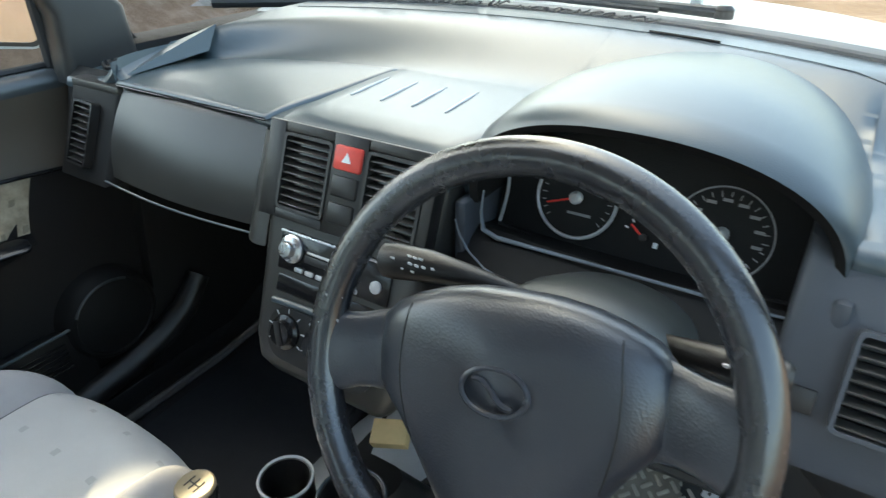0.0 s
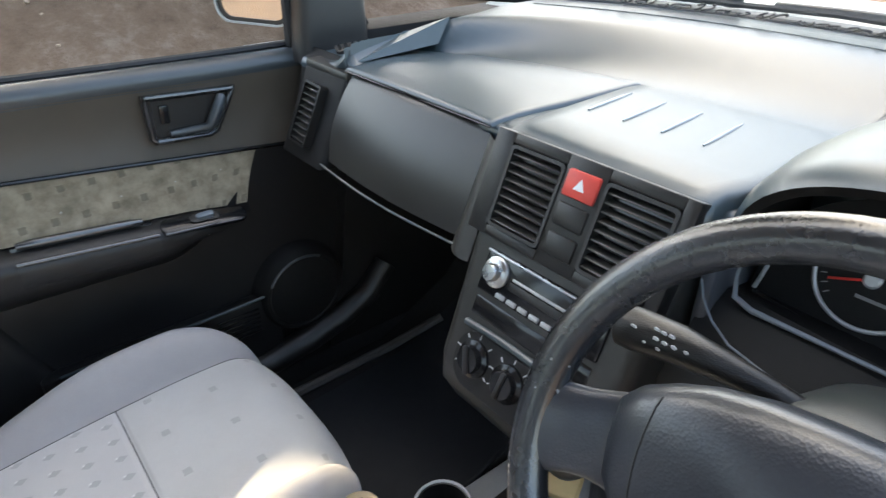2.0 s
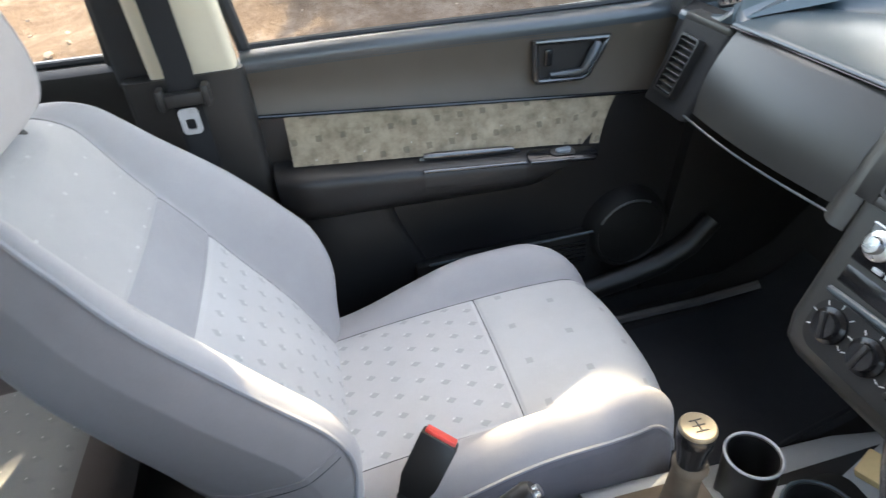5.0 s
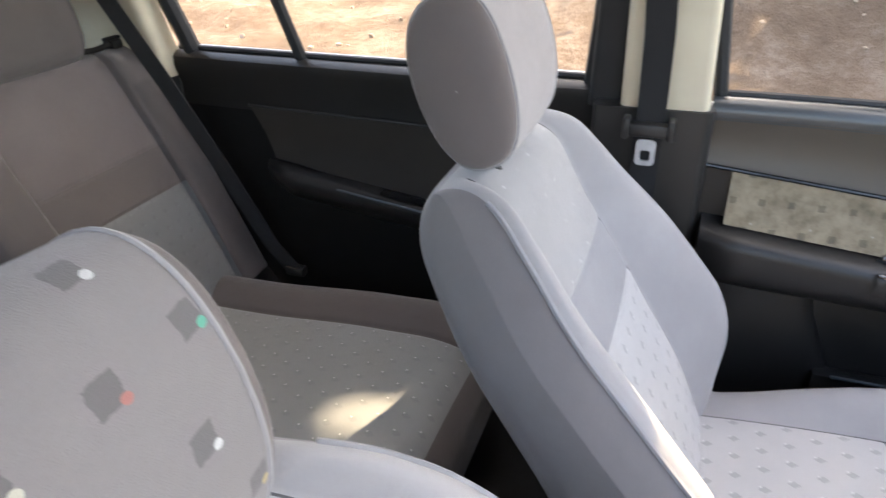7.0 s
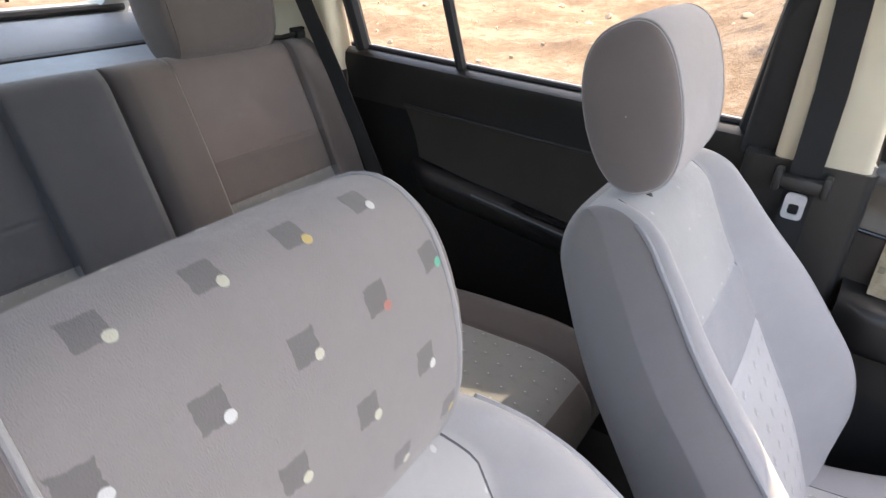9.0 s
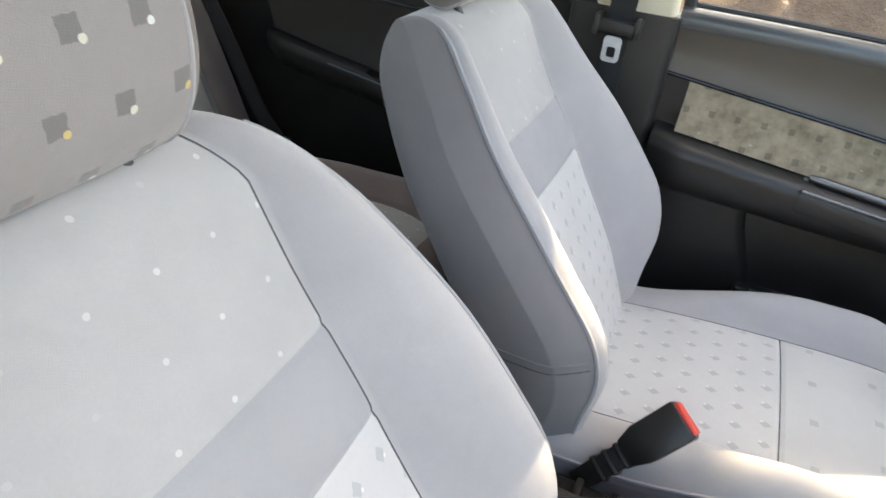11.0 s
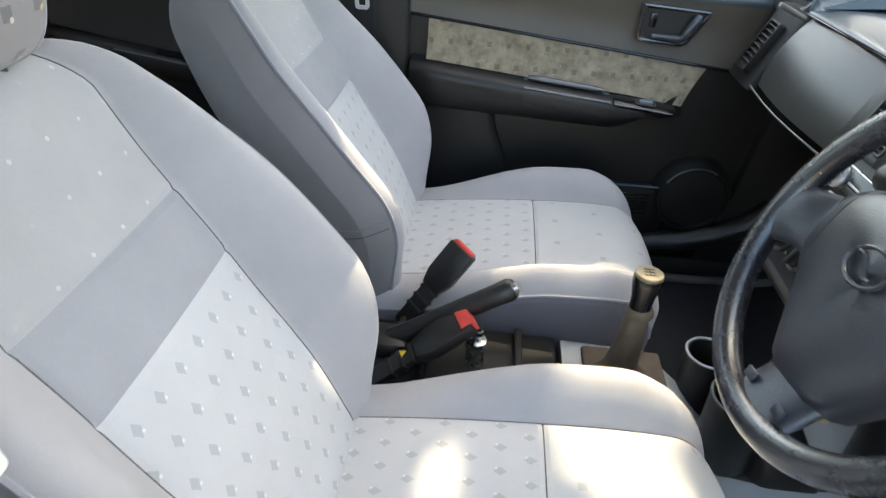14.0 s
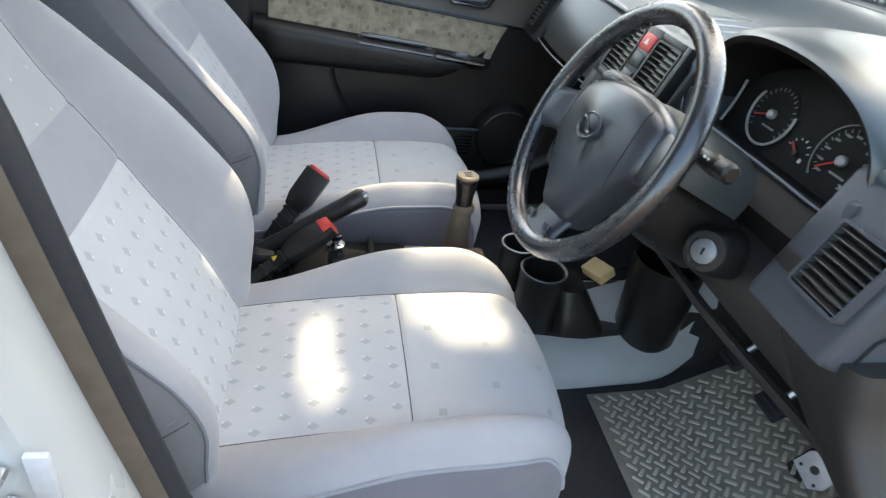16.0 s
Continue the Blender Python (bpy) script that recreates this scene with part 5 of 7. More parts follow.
        part("glint_fleck", slab(poly, 0.0005, Matrix.Translation(c) @ nrm.to_track_quat("Z", "Y").to_matrix().to_4x4()), M_LEGEND, w, "pale painted glint on worn grain", smooth=False)
    for dx in (-0.030, 0.028):
        part("spoke_clip", box(dx - 0.008, dx + 0.008, -0.150, -0.138, 0.002, 0.006, 0.002, m=WR), M_PAD, w)
    return w


build_wheel()


def build_column():
    c = thing("steering_column", "black steering column shroud with ignition lock and two stalks", "steering column")
    rings = []
    for z, wx, hu, hd, dy in ((-0.045, 0.052, 0.030, 0.055, 0), (-0.05, 0.060, 0.036, 0.062, 0), (-0.10, 0.066, 0.040, 0.072, 0), (-0.17, 0.070, 0.042, 0.082, 0), (-0.24, 0.072, 0.040, 0.085, 0)):
        row = []
        for k in range(32):
            a = 2 * math.pi * k / 32
            row.append(W_(wx * math.copysign(abs(math.cos(a)) ** 0.7, math.cos(a)), -0.02 + (hu if math.sin(a) > 0 else hd) * math.copysign(abs(math.sin(a)) ** 0.7, math.sin(a)), z))
        rings.append(row)
    part("shroud", rings_mesh(rings), M_SATIN, c)
    # raised cowl behind the wheel
    rings = []
    for z, wx, h in ((-0.04, 0.070, 0.066), (-0.055, 0.080, 0.078), (-0.11, 0.084, 0.084), (-0.18, 0.084, 0.084)):
        rings.append([W_(0.027 + wx * math.cos(math.pi * k / 20), 0.012 + (h - 0.012) * math.sin(math.pi * k / 20) ** 0.6, z) for k in range(21)])
    part("cowl", rings_mesh(rings, True, True), M_COLUMN, c, "rounded slate upper cowl")
    # pale tube paints the bright highlight on the slate cowl's front edge
    part("cowl_highlight", tube([W_(0.027 + 0.0715 * math.cos(math.pi * k / 20), 0.012 + 0.0555 * math.sin(math.pi * k / 20) ** 0.6, -0.040) for k in range(2, 19)], 0.0030, 8), M_SHELF, c, "painted highlight along the front edge of the cowl")
    # ignition lock
    m = facing((0.448, 0.372, 0.607), (0.86, 0.5, 0.0), (0, 0.4, 1))
    part("lock_housing", lathe([(0.040, -0.09), (0.036, -0.02), (0.031, -0.004), (0.028, 0.0), (0.020, 0.0), (0.020, -0.003), (0.0001, -0.003)], 28, m), M_SATIN, c)
    lk = part("ignition_lock", lathe([(0.0175, -0.004), (0.0175, 0.003), (0.015, 0.005), (0.0001, 0.0055)], 28, m), M_LOCK, c, "round grey ignition lock face")
    part("key_slot", box(-0.0015, 0.0015, -0.005, 0.005, 0.005, 0.0062, 0.0003, 1, m=m), M_BLACK_GLOSS, lk)
    # stalks
    st = part("wiper_stalk", tube([W_(-0.03, 0.054, -0.085), W_(-0.06, 0.058, -0.075), W_(-0.09, 0.059, -0.066), W_(-0.12, 0.058, -0.061), W_(-0.155, 0.053, -0.060), W_(-0.166, 0.051, -0.060), W_(-0.169, 0.050, -0.060)], [0.009, 0.0095, 0.012, 0.0155, 0.0175, 0.0165, 0.012], 16), M_SATIN, c, "black wiper stalk with white symbols")
    right, upw = tuple(WM.to_3x3() @ Vector((1, 0, 0))), tuple(WM.to_3x3() @ Vector((0, 0.8, 0.6)))
    for dx, dv, big in ((-0.150, 0.058, 1.0), (-0.134, 0.064, 1.0), (-0.128, 0.064, 1.0), (-0.122, 0.0645, 1.0), (-0.131, 0.058, 1.0), (-0.124, 0.058, 1.0), (-0.117, 0.0585, 1.0), (-0.138, 0.0515, 0.6), (-0.127, 0.0515, 0.8), (-0.108, 0.0595, 0.8)):
        r = float(np.interp(dx, (-0.155, -0.12, -0.09), (0.0175, 0.0155, 0.012)))
        vc = float(np.interp(dx, (-0.155, -0.12, -0.09), (0.053, 0.058, 0.059)))
        q = max(-1, min(1, (dv - vc) / r))
        m2 = facing(W_(dx, dv, -0.0605 + r * math.sqrt(1 - q * q) + 0.0002), right, upw)
        part("symbol", slab([(0.0026 * big * math.cos(a), 0.0019 * big * math.sin(a)) for a in np.linspace(0, 2 * math.pi, 9)[:-1]], 0.0006, m2), M_WHITE, st, smooth=False)
    sr = part("light_stalk", tube([W_(0.07, 0.050, -0.085), W_(0.10, 0.055, -0.075), W_(0.125, 0.057, -0.066), W_(0.150, 0.059, -0.062), W_(0.154, 0.0595, -0.062)], [0.010, 0.010, 0.012, 0.0135, 0.011], 14), M_SATIN, c, "black indicator stalk")
    part("stalk_knob", tube([W_(0.154, 0.0595, -0.062), W_(0.157, 0.060, -0.062), W_(0.176, 0.062, -0.062), W_(0.180, 0.0622, -0.062)], [0.010, 0.0125, 0.0125, 0.009], 16), M_SATIN, sr)
    for dx in (0.138, 0.146):
        m2 = facing(W_(dx, 0.060, -0.064 + 0.0146), right, upw)
        part("symbol", slab([(0.0026 * math.cos(a), 0.0019 * math.sin(a)) for a in np.linspace(0, 2 * math.pi, 9)[:-1]], 0.0012, m2), M_WHITE, sr, smooth=False)


build_column()


# ---- centre console ----
def build_console():
    c = thing("centre_console", "grey plastic centre console with cup holders and black trays", "console")
    part("rear_base", box(-0.085, 0.085, -0.42, 0.05, 0.05, 0.24, 0.012), M_SATIN, c, "black rear console base")
    rings = []
    for y, wt, wb, zt in ((0.05, 0.080, 0.100, 0.262), (0.20, 0.075, 0.125, 0.262), (0.26, 0.06, 0.160, 0.22), (0.32, 0.06, 0.172, 0.165), (0.45, 0.075, 0.172, 0.150), (0.58, 0.085, 0.168, 0.160), (0.68, 0.07, 0.15, 0.20), (0.76, 0.06, 0.13, 0.27)):
        zb = 0.05
        sec = []
        for x, z in ((wb, zb), (wb, zb + 0.03), (wb - 0.012, zb + 0.06), ((wt + wb) / 2, (zt + zb) / 2 + 0.025), (wt + 0.012, zt - 0.014), (wt - 0.004, zt - 0.002), (wt - 0.03, zt)):
            sec.append((x, y, z))
        rings.append(sec + [(-x, yy, z) for x, yy, z in sec[::-1]])
    part("base", rings_mesh(rings), M_GREY, c, "scuffed light grey base", angle=50)
    # black rear tray with ribs
    part("rear_tray", box(-0.078, 0.078, -0.44, 0.04, 0.235, 0.268, 0.01), M_MATT, c)
    for y in (-0.24, -0.19, -0.03):
        part("tray_rib", box(-0.07, 0.07, y - 0.006, y + 0.006, 0.262, 0.285, 0.004), M_MATT, c)
    # cup holders
    for name, x, y, r, zb, zt in (("cup_holder", 0.052, 0.335, 0.049, 0.145, 0.290), ("cup_holder", -0.055, 0.31, 0.040, 0.16, 0.286)):
        part(name, lathe([(r - 0.006, zb), (r, zb + 0.01), (r + 0.001, zt - 0.01), (r + 0.003, zt), (r + 0.001, zt + 0.002), (r - 0.004, zt), (r - 0.006, zb + 0.02), (0.0001, zb + 0.02)], 36, Matrix.Translation((x, y, 0))), M_SATIN, c, "black cylindrical cup holder")
    rim = [Vector((0.052 + 0.0495 * math.cos(2 * math.pi * k / 36), 0.335 + 0.0495 * math.sin(2 * math.pi * k / 36), 0.291)) for k in range(36)]
    part("cup_rim", tube(rim, 0.0024, 8, closed=True), M_DASH_SHEEN, c)
    rim = [Vector((-0.055 + 0.0405 * math.cos(2 * math.pi * k / 36), 0.31 + 0.0405 * math.sin(2 * math.pi * k / 36), 0.287)) for k in range(36)]
    part("cup_rim", tube(rim, 0.0024, 8, closed=True), M_RIB, c)
    # sloping black tray in front of the cups
    rings = [[(px, py, z) for px, py in round_rect(-0.05 + k, 0.11 - k, 0.37, 0.50 - dy, 0.03, 4)] for z, k, dy in ((0.148, 0, 0), (0.16, 0.0, 0.005), (0.20, 0.012, 0.03), (0.25, 0.03, 0.06))]
    part("coin_tray", rings_mesh(rings), M_SATIN, c)
    # deep round bin under the dash
    part("bin", lathe([(0.062, 0.125), (0.070, 0.14), (0.076, 0.30), (0.078, 0.34), (0.074, 0.34), (0.07, 0.16), (0.0001, 0.15)], 36, pose(0.075, 0.605, 0)), M_SATIN, c, "black round bin")
    # shift surround
    part("shift_plate", box(-0.060, 0.068, 0.085, 0.225, 0.258, 0.272, 0.008), M_BOOT, c, "dirty beige shift surround")


build_console()


def build_gear():
    g = thing("gear_lever", "black gear knob with worn tan cap on a beige gaiter", "gear lever")
    prof = [(0.040, 0.272), (0.031, 0.280), (0.0235, 0.293), (0.0215, 0.32), (0.0205, 0.35), (0.0195, 0.385), (0.0175, 0.402), (0.020, 0.412), (0.018, 0.418), (0.0001, 0.419)]
    bm = bmesh.new()
    rings = []
    for i, (r, z) in enumerate(prof):
        k = smoothstep(0.27, 0.40, z)
        row = []
        for j in range(40):
            a = 2 * math.pi * j / 40
            f = 1 + 0.05 * math.sin(5 * a + z * 60) * (1 - k * 0.6) + 0.03 * noise.noise((math.cos(a) * 2, math.sin(a) * 2, z * 30))
            rx = r * f * (0.8 + 0.2 * k)
            row.append((0.004 + rx * math.cos(a), 0.142 + 0.006 * k + r * f * math.sin(a) * (1.25 - 0.25 * k), z))
        rings.append(row)
    part("gaiter", rings_mesh(rings, bm=bm), M_BOOT, g, "crumpled beige gaiter")
    part("collar", lathe([(0.021, 0.404), (0.0225, 0.409), (0.021, 0.415), (0.018, 0.42)], 24, pose(0.008, 0.148, 0)), M_BOOT, g)
    part("knob", lathe([(0.0165, 0.415), (0.0170, 0.42), (0.0180, 0.440), (0.0215, 0.458), (0.0230, 0.470), (0.0230, 0.478), (0.0212, 0.4825), (0.0001, 0.483)], 32, pose(0.008, 0.146, 0)), M_BLACK_GLOSS, g, "gloss black knob")
    part("cap", lathe([(0.0224, 0.4790), (0.0221, 0.4835), (0.0202, 0.4852), (0.0001, 0.4858)], 32, pose(0.008, 0.146, 0)), M_CAPTONE, g, "worn tan shift pattern cap")
    for dx in (-0.008, 0.0, 0.008):
        part("pattern_line", box(0.0072 + dx, 0.0088 + dx, 0.138, 0.154, 0.4856, 0.4866, 0.0003, 1), M_BLACK, g)
    part("pattern_line", box(-0.0008, 0.0168, 0.1452, 0.1468, 0.4856, 0.4867, 0.0003, 1), M_BLACK, g)
    fold = []
    for k in range(9):
        s = k / 8
        fold.append([(0.030 + 0.040 * u + 0.006 * math.sin(7 * s + 3 * u), 0.115 + 0.115 * s, 0.2725 + 0.020 * math.sin(math.pi * u) * (0.6 + 0.4 * math.sin(5 * s)) * math.sin(math.pi * min(1, s * 1.1 + 0.05))) for u in np.linspace(0, 1, 9)])
    part("gaiter_fold", rings_mesh(fold, False, False), M_TAN, g, "tan worn fold of the gaiter")


build_gear()


# tan block drawn in place of a sunlit spot on the console
pk = thing("packet", "small tan block standing in for a sun patch on the console", "packet")
part("box", box(-0.032, 0.032, -0.022, 0.022, -0.012, 0.012, 0.003, m=pose(0.012, 0.482, 0.262, 24, -8, 20)), M_SUN_SPOT, pk)


def build_handbrake():
    h = thing("handbrake", "black handbrake lever with silver push button", "handbrake")
    p0, p1 = Vector((-0.005, -0.285, 0.262)), Vector((0.0, -0.048, 0.428))
    d = (p1 - p0).normalized()
    part("lever", tube([p0, p0 + d * 0.12], [0.019, 0.017], 16), M_SATIN, h)
    part("grip", tube([p0 + d * 0.115, p0 + d * 0.125, p0 + d * 0.24, p0 + d * 0.275, p0 + d * 0.283], [0.016, 0.0185, 0.0185, 0.0195, 0.015], 18), M_SATIN, h, "black rubber grip")
    part("button", tube([p0 + d * 0.28, p0 + d * 0.290], [0.009, 0.008], 12), M_CHROME, h, "silver push button")
    part("base_cover", box(-0.035, 0.03, -0.30, -0.22, 0.25, 0.30, 0.015), M_SATIN, h)


build_handbrake()


def buckle(name, base, tip, label, wide, tag=False):
    b = thing(name, label, "seat belt buckle", "seat belt buckles")
    base, tip = Vector(base), Vector(tip)
    d = (tip - base)
    L = d.length
    m = facing(base, tuple(Vector(wide)), tuple(d))
    part("stalk", slab(round_rect(-0.016, 0.016, -0.02, L * 0.5, 0.006, 3), 0.016, m @ Matrix.Translation((0, 0, -0.008)), 0.003), M_SATIN, b)
    for k in range(3):
        part("boot_fold", box(-0.019, 0.019, L * (0.12 + 0.12 * k), L * (0.17 + 0.12 * k), -0.011, 0.011, 0.004, m=m), M_SATIN, b)
    part("body", slab([(-0.019, L * 0.42), (0.019, L * 0.42), (0.027, L * 0.58), (0.0275, L - 0.003), (-0.0275, L - 0.003), (-0.027, L * 0.58)], 0.026, m @ Matrix.Translation((0, 0, -0.013)), 0.004), M_SATIN, b)
    part("release_button", box(-0.023, 0.023, L - 0.006, L + 0.002, -0.009, 0.009, 0.002, m=m), M_RED, b, "red release button")
    if tag:
        z = 1 if (m.to_3x3() @ Vector((0, 0, 1))).z > 0 else -1
        part("release_face", box(-0.021, 0.021, L - 0.022, L + 0.001, z * 0.006, z * 0.0150, 0.003, m=m), M_RED, b, "red front of the button")
        part("warning_tag", slab([(-0.007, L * 0.30), (0.007, L * 0.30), (0, L * 0.30 + 0.012)], 0.001, m @ Matrix.Translation((0, 0, 0.0165))), M_YELLOW, b, "small yellow triangle tag", smooth=False)
    return b


buckle("seat_belt_buckle", (-0.085, -0.235, 0.272), (-0.118, -0.128, 0.402), "black seat belt buckle with red button beside the passenger seat", (0.55, 0.75, -0.35))
buckle("seat_belt_buckle", (0.068, -0.262, 0.262), (0.040, -0.108, 0.366), "black seat belt buckle with red button beside the driver seat", (0.8, 0.35, -0.1), True)
lg = thing("lighter", "chrome knob lighter in the console beside the handbrake", "lighter")
part("socket", lathe([(0.016, 0.25), (0.016, 0.30), (0.018, 0.303), (0.018, 0.318), (0.012, 0.322), (0.0001, 0.322)], 24, pose(0.012, -0.105, 0)), M_CHROME, lg)
part("knob", lathe([(0.007, 0.318), (0.009, 0.328), (0.012, 0.332), (0.012, 0.340), (0.008, 0.343), (0.0001, 0.343)], 20, pose(0.012, -0.105, 0)), M_BLACK_GLOSS, lg)


# ---- passenger side doors ----
def door_line(y):
    return 0.643 - 0.095 * y


def cloth_low(y):
    return 0.578 - 0.092 * (y + 0.25)


def build_front_door():
    d = thing("front_door", "closed passenger door with patterned cloth insert and dark armrest", "car door")
    ys = list(np.linspace(-0.335, 0.56, 31))
    # sill pad under the window
    rows = []
    for dz, x in ((0.000, -0.745), (0.004, -0.735), (0.004, -0.715), (-0.004, -0.702), (-0.016, -0.697), (-0.030, -0.700)):
        rows.append([(x, y, 0.786 - 0.014 * smoothstep(-0.3, 0.5, y) + dz) for y in ys])
    part("window_ledge", rings_mesh(rows, False, False), M_LEDGE, d, "dark blue-grey soft window ledge")
    rows = []
    for k in np.linspace(0, 1, 8):
        rows.append([(-0.699 - 0.010 * math.sin(math.pi * k) - 0.004 * k, y, (0.760 - 0.014 * smoothstep(-0.3, 0.5, y)) * (1 - k) + (door_line(y) + 0.004) * k) for y in ys])
    part("upper_panel", rings_mesh(rows, False, False), M_DOOR_UP, d, "brown-grey plastic upper panel")
    part("trim_line", tube([(-0.698, y, door_line(y) + 0.002) for y in ys], 0.004, 8), M_BLACK_GLOSS, d)
    # cloth insert
    ycs = list(np.linspace(-0.285, 0.375, 34))
    rows, uvr = [], []
    for k in np.linspace(0, 1, 8):
        rows.append([Vector((-0.697 + 0.030 * k - 0.006 * math.sin(math.pi * k), y - 0.045 * k * smoothstep(0.2, 0.375, y), door_line(y) * (1 - k) + cloth_low(y) * k)) for y in ycs])
        uvr.append([(y, p.z) for y, p in zip(ycs, rows[-1])])
    zoned(rows, uvr, lambda i, j: "cloth_insert", {"cloth_insert": M_DOOR_CLOTH}, {}, d, labels={"cloth_insert": "mottled beige patterned cloth insert"})
    # dark panel round and under the insert
    rows = []
    for k in np.linspace(0, 1, 14):
        rows.append([(-0.703 + 0.006 * math.sin(k * math.pi), y, (door_line(y) + 0.002) * (1 - k) + 0.10 * k) for y in ys])
    part("lower_panel", rings_mesh(rows, False, False), M_DOOR_DARK, d, "dark lower door panel")
    # armrest: a ledge under the cloth with a rolled front that tapers away towards the dash
    def low(y):
        return 0.470 - 0.030 * (y + 0.25) + 0.075 * smoothstep(0.16, 0.345, y)
    rings = []
    for y in list(np.linspace(-0.322, 0.26, 26)) + [0.28, 0.30, 0.315, 0.328, 0.338]:
        t = smoothstep(0.22, 0.345, y)
        zt, zb = cloth_low(y) + 0.001, low(y)
        xo = -0.626 - 0.050 * t ** 1.6 - 0.020 * smoothstep(-0.27, -0.322, y)
        md = (zt + zb) / 2
        rings.append([(-0.712, y, zb - 0.004), (xo - 0.034, y, zb - 0.003), (xo - 0.020, y, zb + 0.004), (xo - 0.010, y, zb + 0.018), (xo - 0.003, y, md - 0.012), (xo, y, zt - 0.034), (xo - 0.001, y, zt - 0.024), (xo - 0.006, y, zt - 0.016), (xo - 0.016, y, zt - 0.010), (xo - 0.040, y, zt - 0.004), (-0.712, y, zt)])
    part("armrest", rings_mesh(rings), M_DOOR_DARK, d, "dark padded armrest", angle=60)

    # pull cup: a trough behind a rolled front lip, with a bar along its back
    def edge_at(y, dx=0.0, dz=0.0):
        t = smoothstep(0.22, 0.345, y)
        return Vector((-0.626 - 0.050 * t ** 1.6 + dx, y, cloth_low(y) - 0.020 + dz))
    cy = list(np.linspace(-0.048, 0.156, 14))
    trough = [[edge_at(y, dx, dz) for y in cy] for dx, dz in ((-0.004, 0.006), (-0.012, -0.002), (-0.022, -0.002), (-0.030, 0.010), (-0.033, 0.020))]
    part("pull_cup", rings_mesh(trough, False, False), M_BLACK_GLOSS, d, "black recessed pull cup")
    part("pull_bar", tube([edge_at(y, -0.033, 0.022) for y in np.linspace(-0.040, 0.142, 10)], [0.006] + [0.0085] * 8 + [0.006], 10), M_SMOOTH, d, "rounded pull bar")
    front = [[edge_at(y, dx, dz) for y in cy] for dx, dz in ((-0.006, 0.0075), (-0.001, 0.0085), (0.0045, 0.004), (0.006, -0.008), (0.0045, -0.024), (-0.001, -0.034))]
    part("cup_front", rings_mesh(front, False, False), M_BLACK, d, "smooth black front of the pull cup", angle=60)
    part("cup_edge", tube([edge_at(y, 0.0015, 0.0070) for y in cy], 0.0042, 10), M_SMOOTH, d, "polished edge of the pull cup")
    # switch plate with a rounded tip
    mp = facing(edge_at(0.238, -0.0125, 0.006), (0, 1, -0.10), (-0.90, 0, 0.38))
    sp = part("switch_plate", slab(round_rect(-0.075, 0.076, -0.0165, 0.0195, 0.0155, 6), 0.0075, mp, 0.0022), M_BLACK_GLOSS, d, "gloss black switch plate")
    m1 = facing(edge_at(0.240, -0.014, 0.016), (0, 1, -0.092), (-0.94, 0, 0.33))
    part("switch_well", slab(round_rect(-0.026, 0.026, -0.010, 0.010, 0.009, 4), 0.002, m1, 0.0008), M_BLACK, sp)
    part("window_switch", slab(round_rect(-0.014, 0.016, -0.006, 0.006, 0.004, 4), 0.008, m1 @ pose(0, 0, 0, 0, -8, 0), 0.002), M_SHELF, sp, "grey rocker switch")
    part("plate_edge", tube([edge_at(y, 0.003 - 0.010 * smoothstep(0.255, 0.31, y), 0.006) for y in np.linspace(0.166, 0.300, 12)], 0.0036, 10), M_SMOOTH, sp)

    # inner handle in its bezel
    m = facing((-0.703, 0.270, 0.697), (0, 1, -0.05), (0.0, 0.05, 1))
    h = new("door_handle")
    h.parent = d
    tagged(h, "dark inner door handle in a recessed bezel")
    outer = [(-0.078, 0.040), (0.082, 0.040), (0.075, 0.022), (0.045, -0.038), (0.03, -0.044), (-0.066, -0.044), (-0.074, -0.036), (-0.078, 0.03)]
    inner = [(x * 0.82, y * 0.76) for x, y in outer]
    part("bezel", frame_slab(outer, inner, 0.010, m), M_SMOOTH, h)
    part("bezel_edge", tube([m @ Vector((x * 0.92, y * 0.90, 0.010)) for x, y in outer], 0.0050, 8, closed=True), M_SMOOTH, h)
    part("recess", slab(inner, 0.003, m), M_BLACK, h)
    part("lever", tube([m @ Vector(p) for p in ((0.055, 0.026, 0.012), (0.048, 0.016, 0.018), (0.030, -0.018, 0.018), (0.022, -0.026, 0.014), (-0.04, -0.028, 0.012))], [0.008, 0.010, 0.009, 0.008, 0.006], 10), M_LEDGE, h)
    part("lock_tab", box(-0.052, -0.036, -0.010, 0.022, 0.004, 0.012, 0.003, m=m), M_BLACK_GLOSS, h)
    # raised plain panel behind the pocket, with a rounded step into it
    rows = []
    for y, x in ((-0.330, -0.700), (-0.318, -0.688), (-0.29, -0.682), (-0.16, -0.682), (-0.128, -0.683), (-0.116, -0.688), (-0.108, -0.697), (-0.106, -0.704)):
        rows.append([(x, y + 0.42 * max(0.0, 0.43 - z) * smoothstep(-0.25, -0.11, y) + 0.05 * smoothstep(0.40, 0.47, z) * smoothstep(-0.2, -0.11, y) * 0, z) for z in np.linspace(0.475, 0.12, 12)])
    part("rear_panel", rings_mesh(rows, False, False), M_DOOR_DARK, d, "plain dark panel behind the map pocket", angle=60)
    part("pocket_back", slab([(-0.10, 0.470), (0.34, 0.462), (0.42, 0.40), (0.44, 0.18), (0.0, 0.16), (-0.04, 0.27)], 0.006, Matrix(((0, 0, 1, -0.706), (1, 0, 0, 0), (0, 1, 0, 0), (0, 0, 0, 1))), 0.003), M_MATT, d, "black map pocket recess")
    ms = facing((-0.69, 0.42, 0.285), (0, 1, 0), (0, 0, 1))
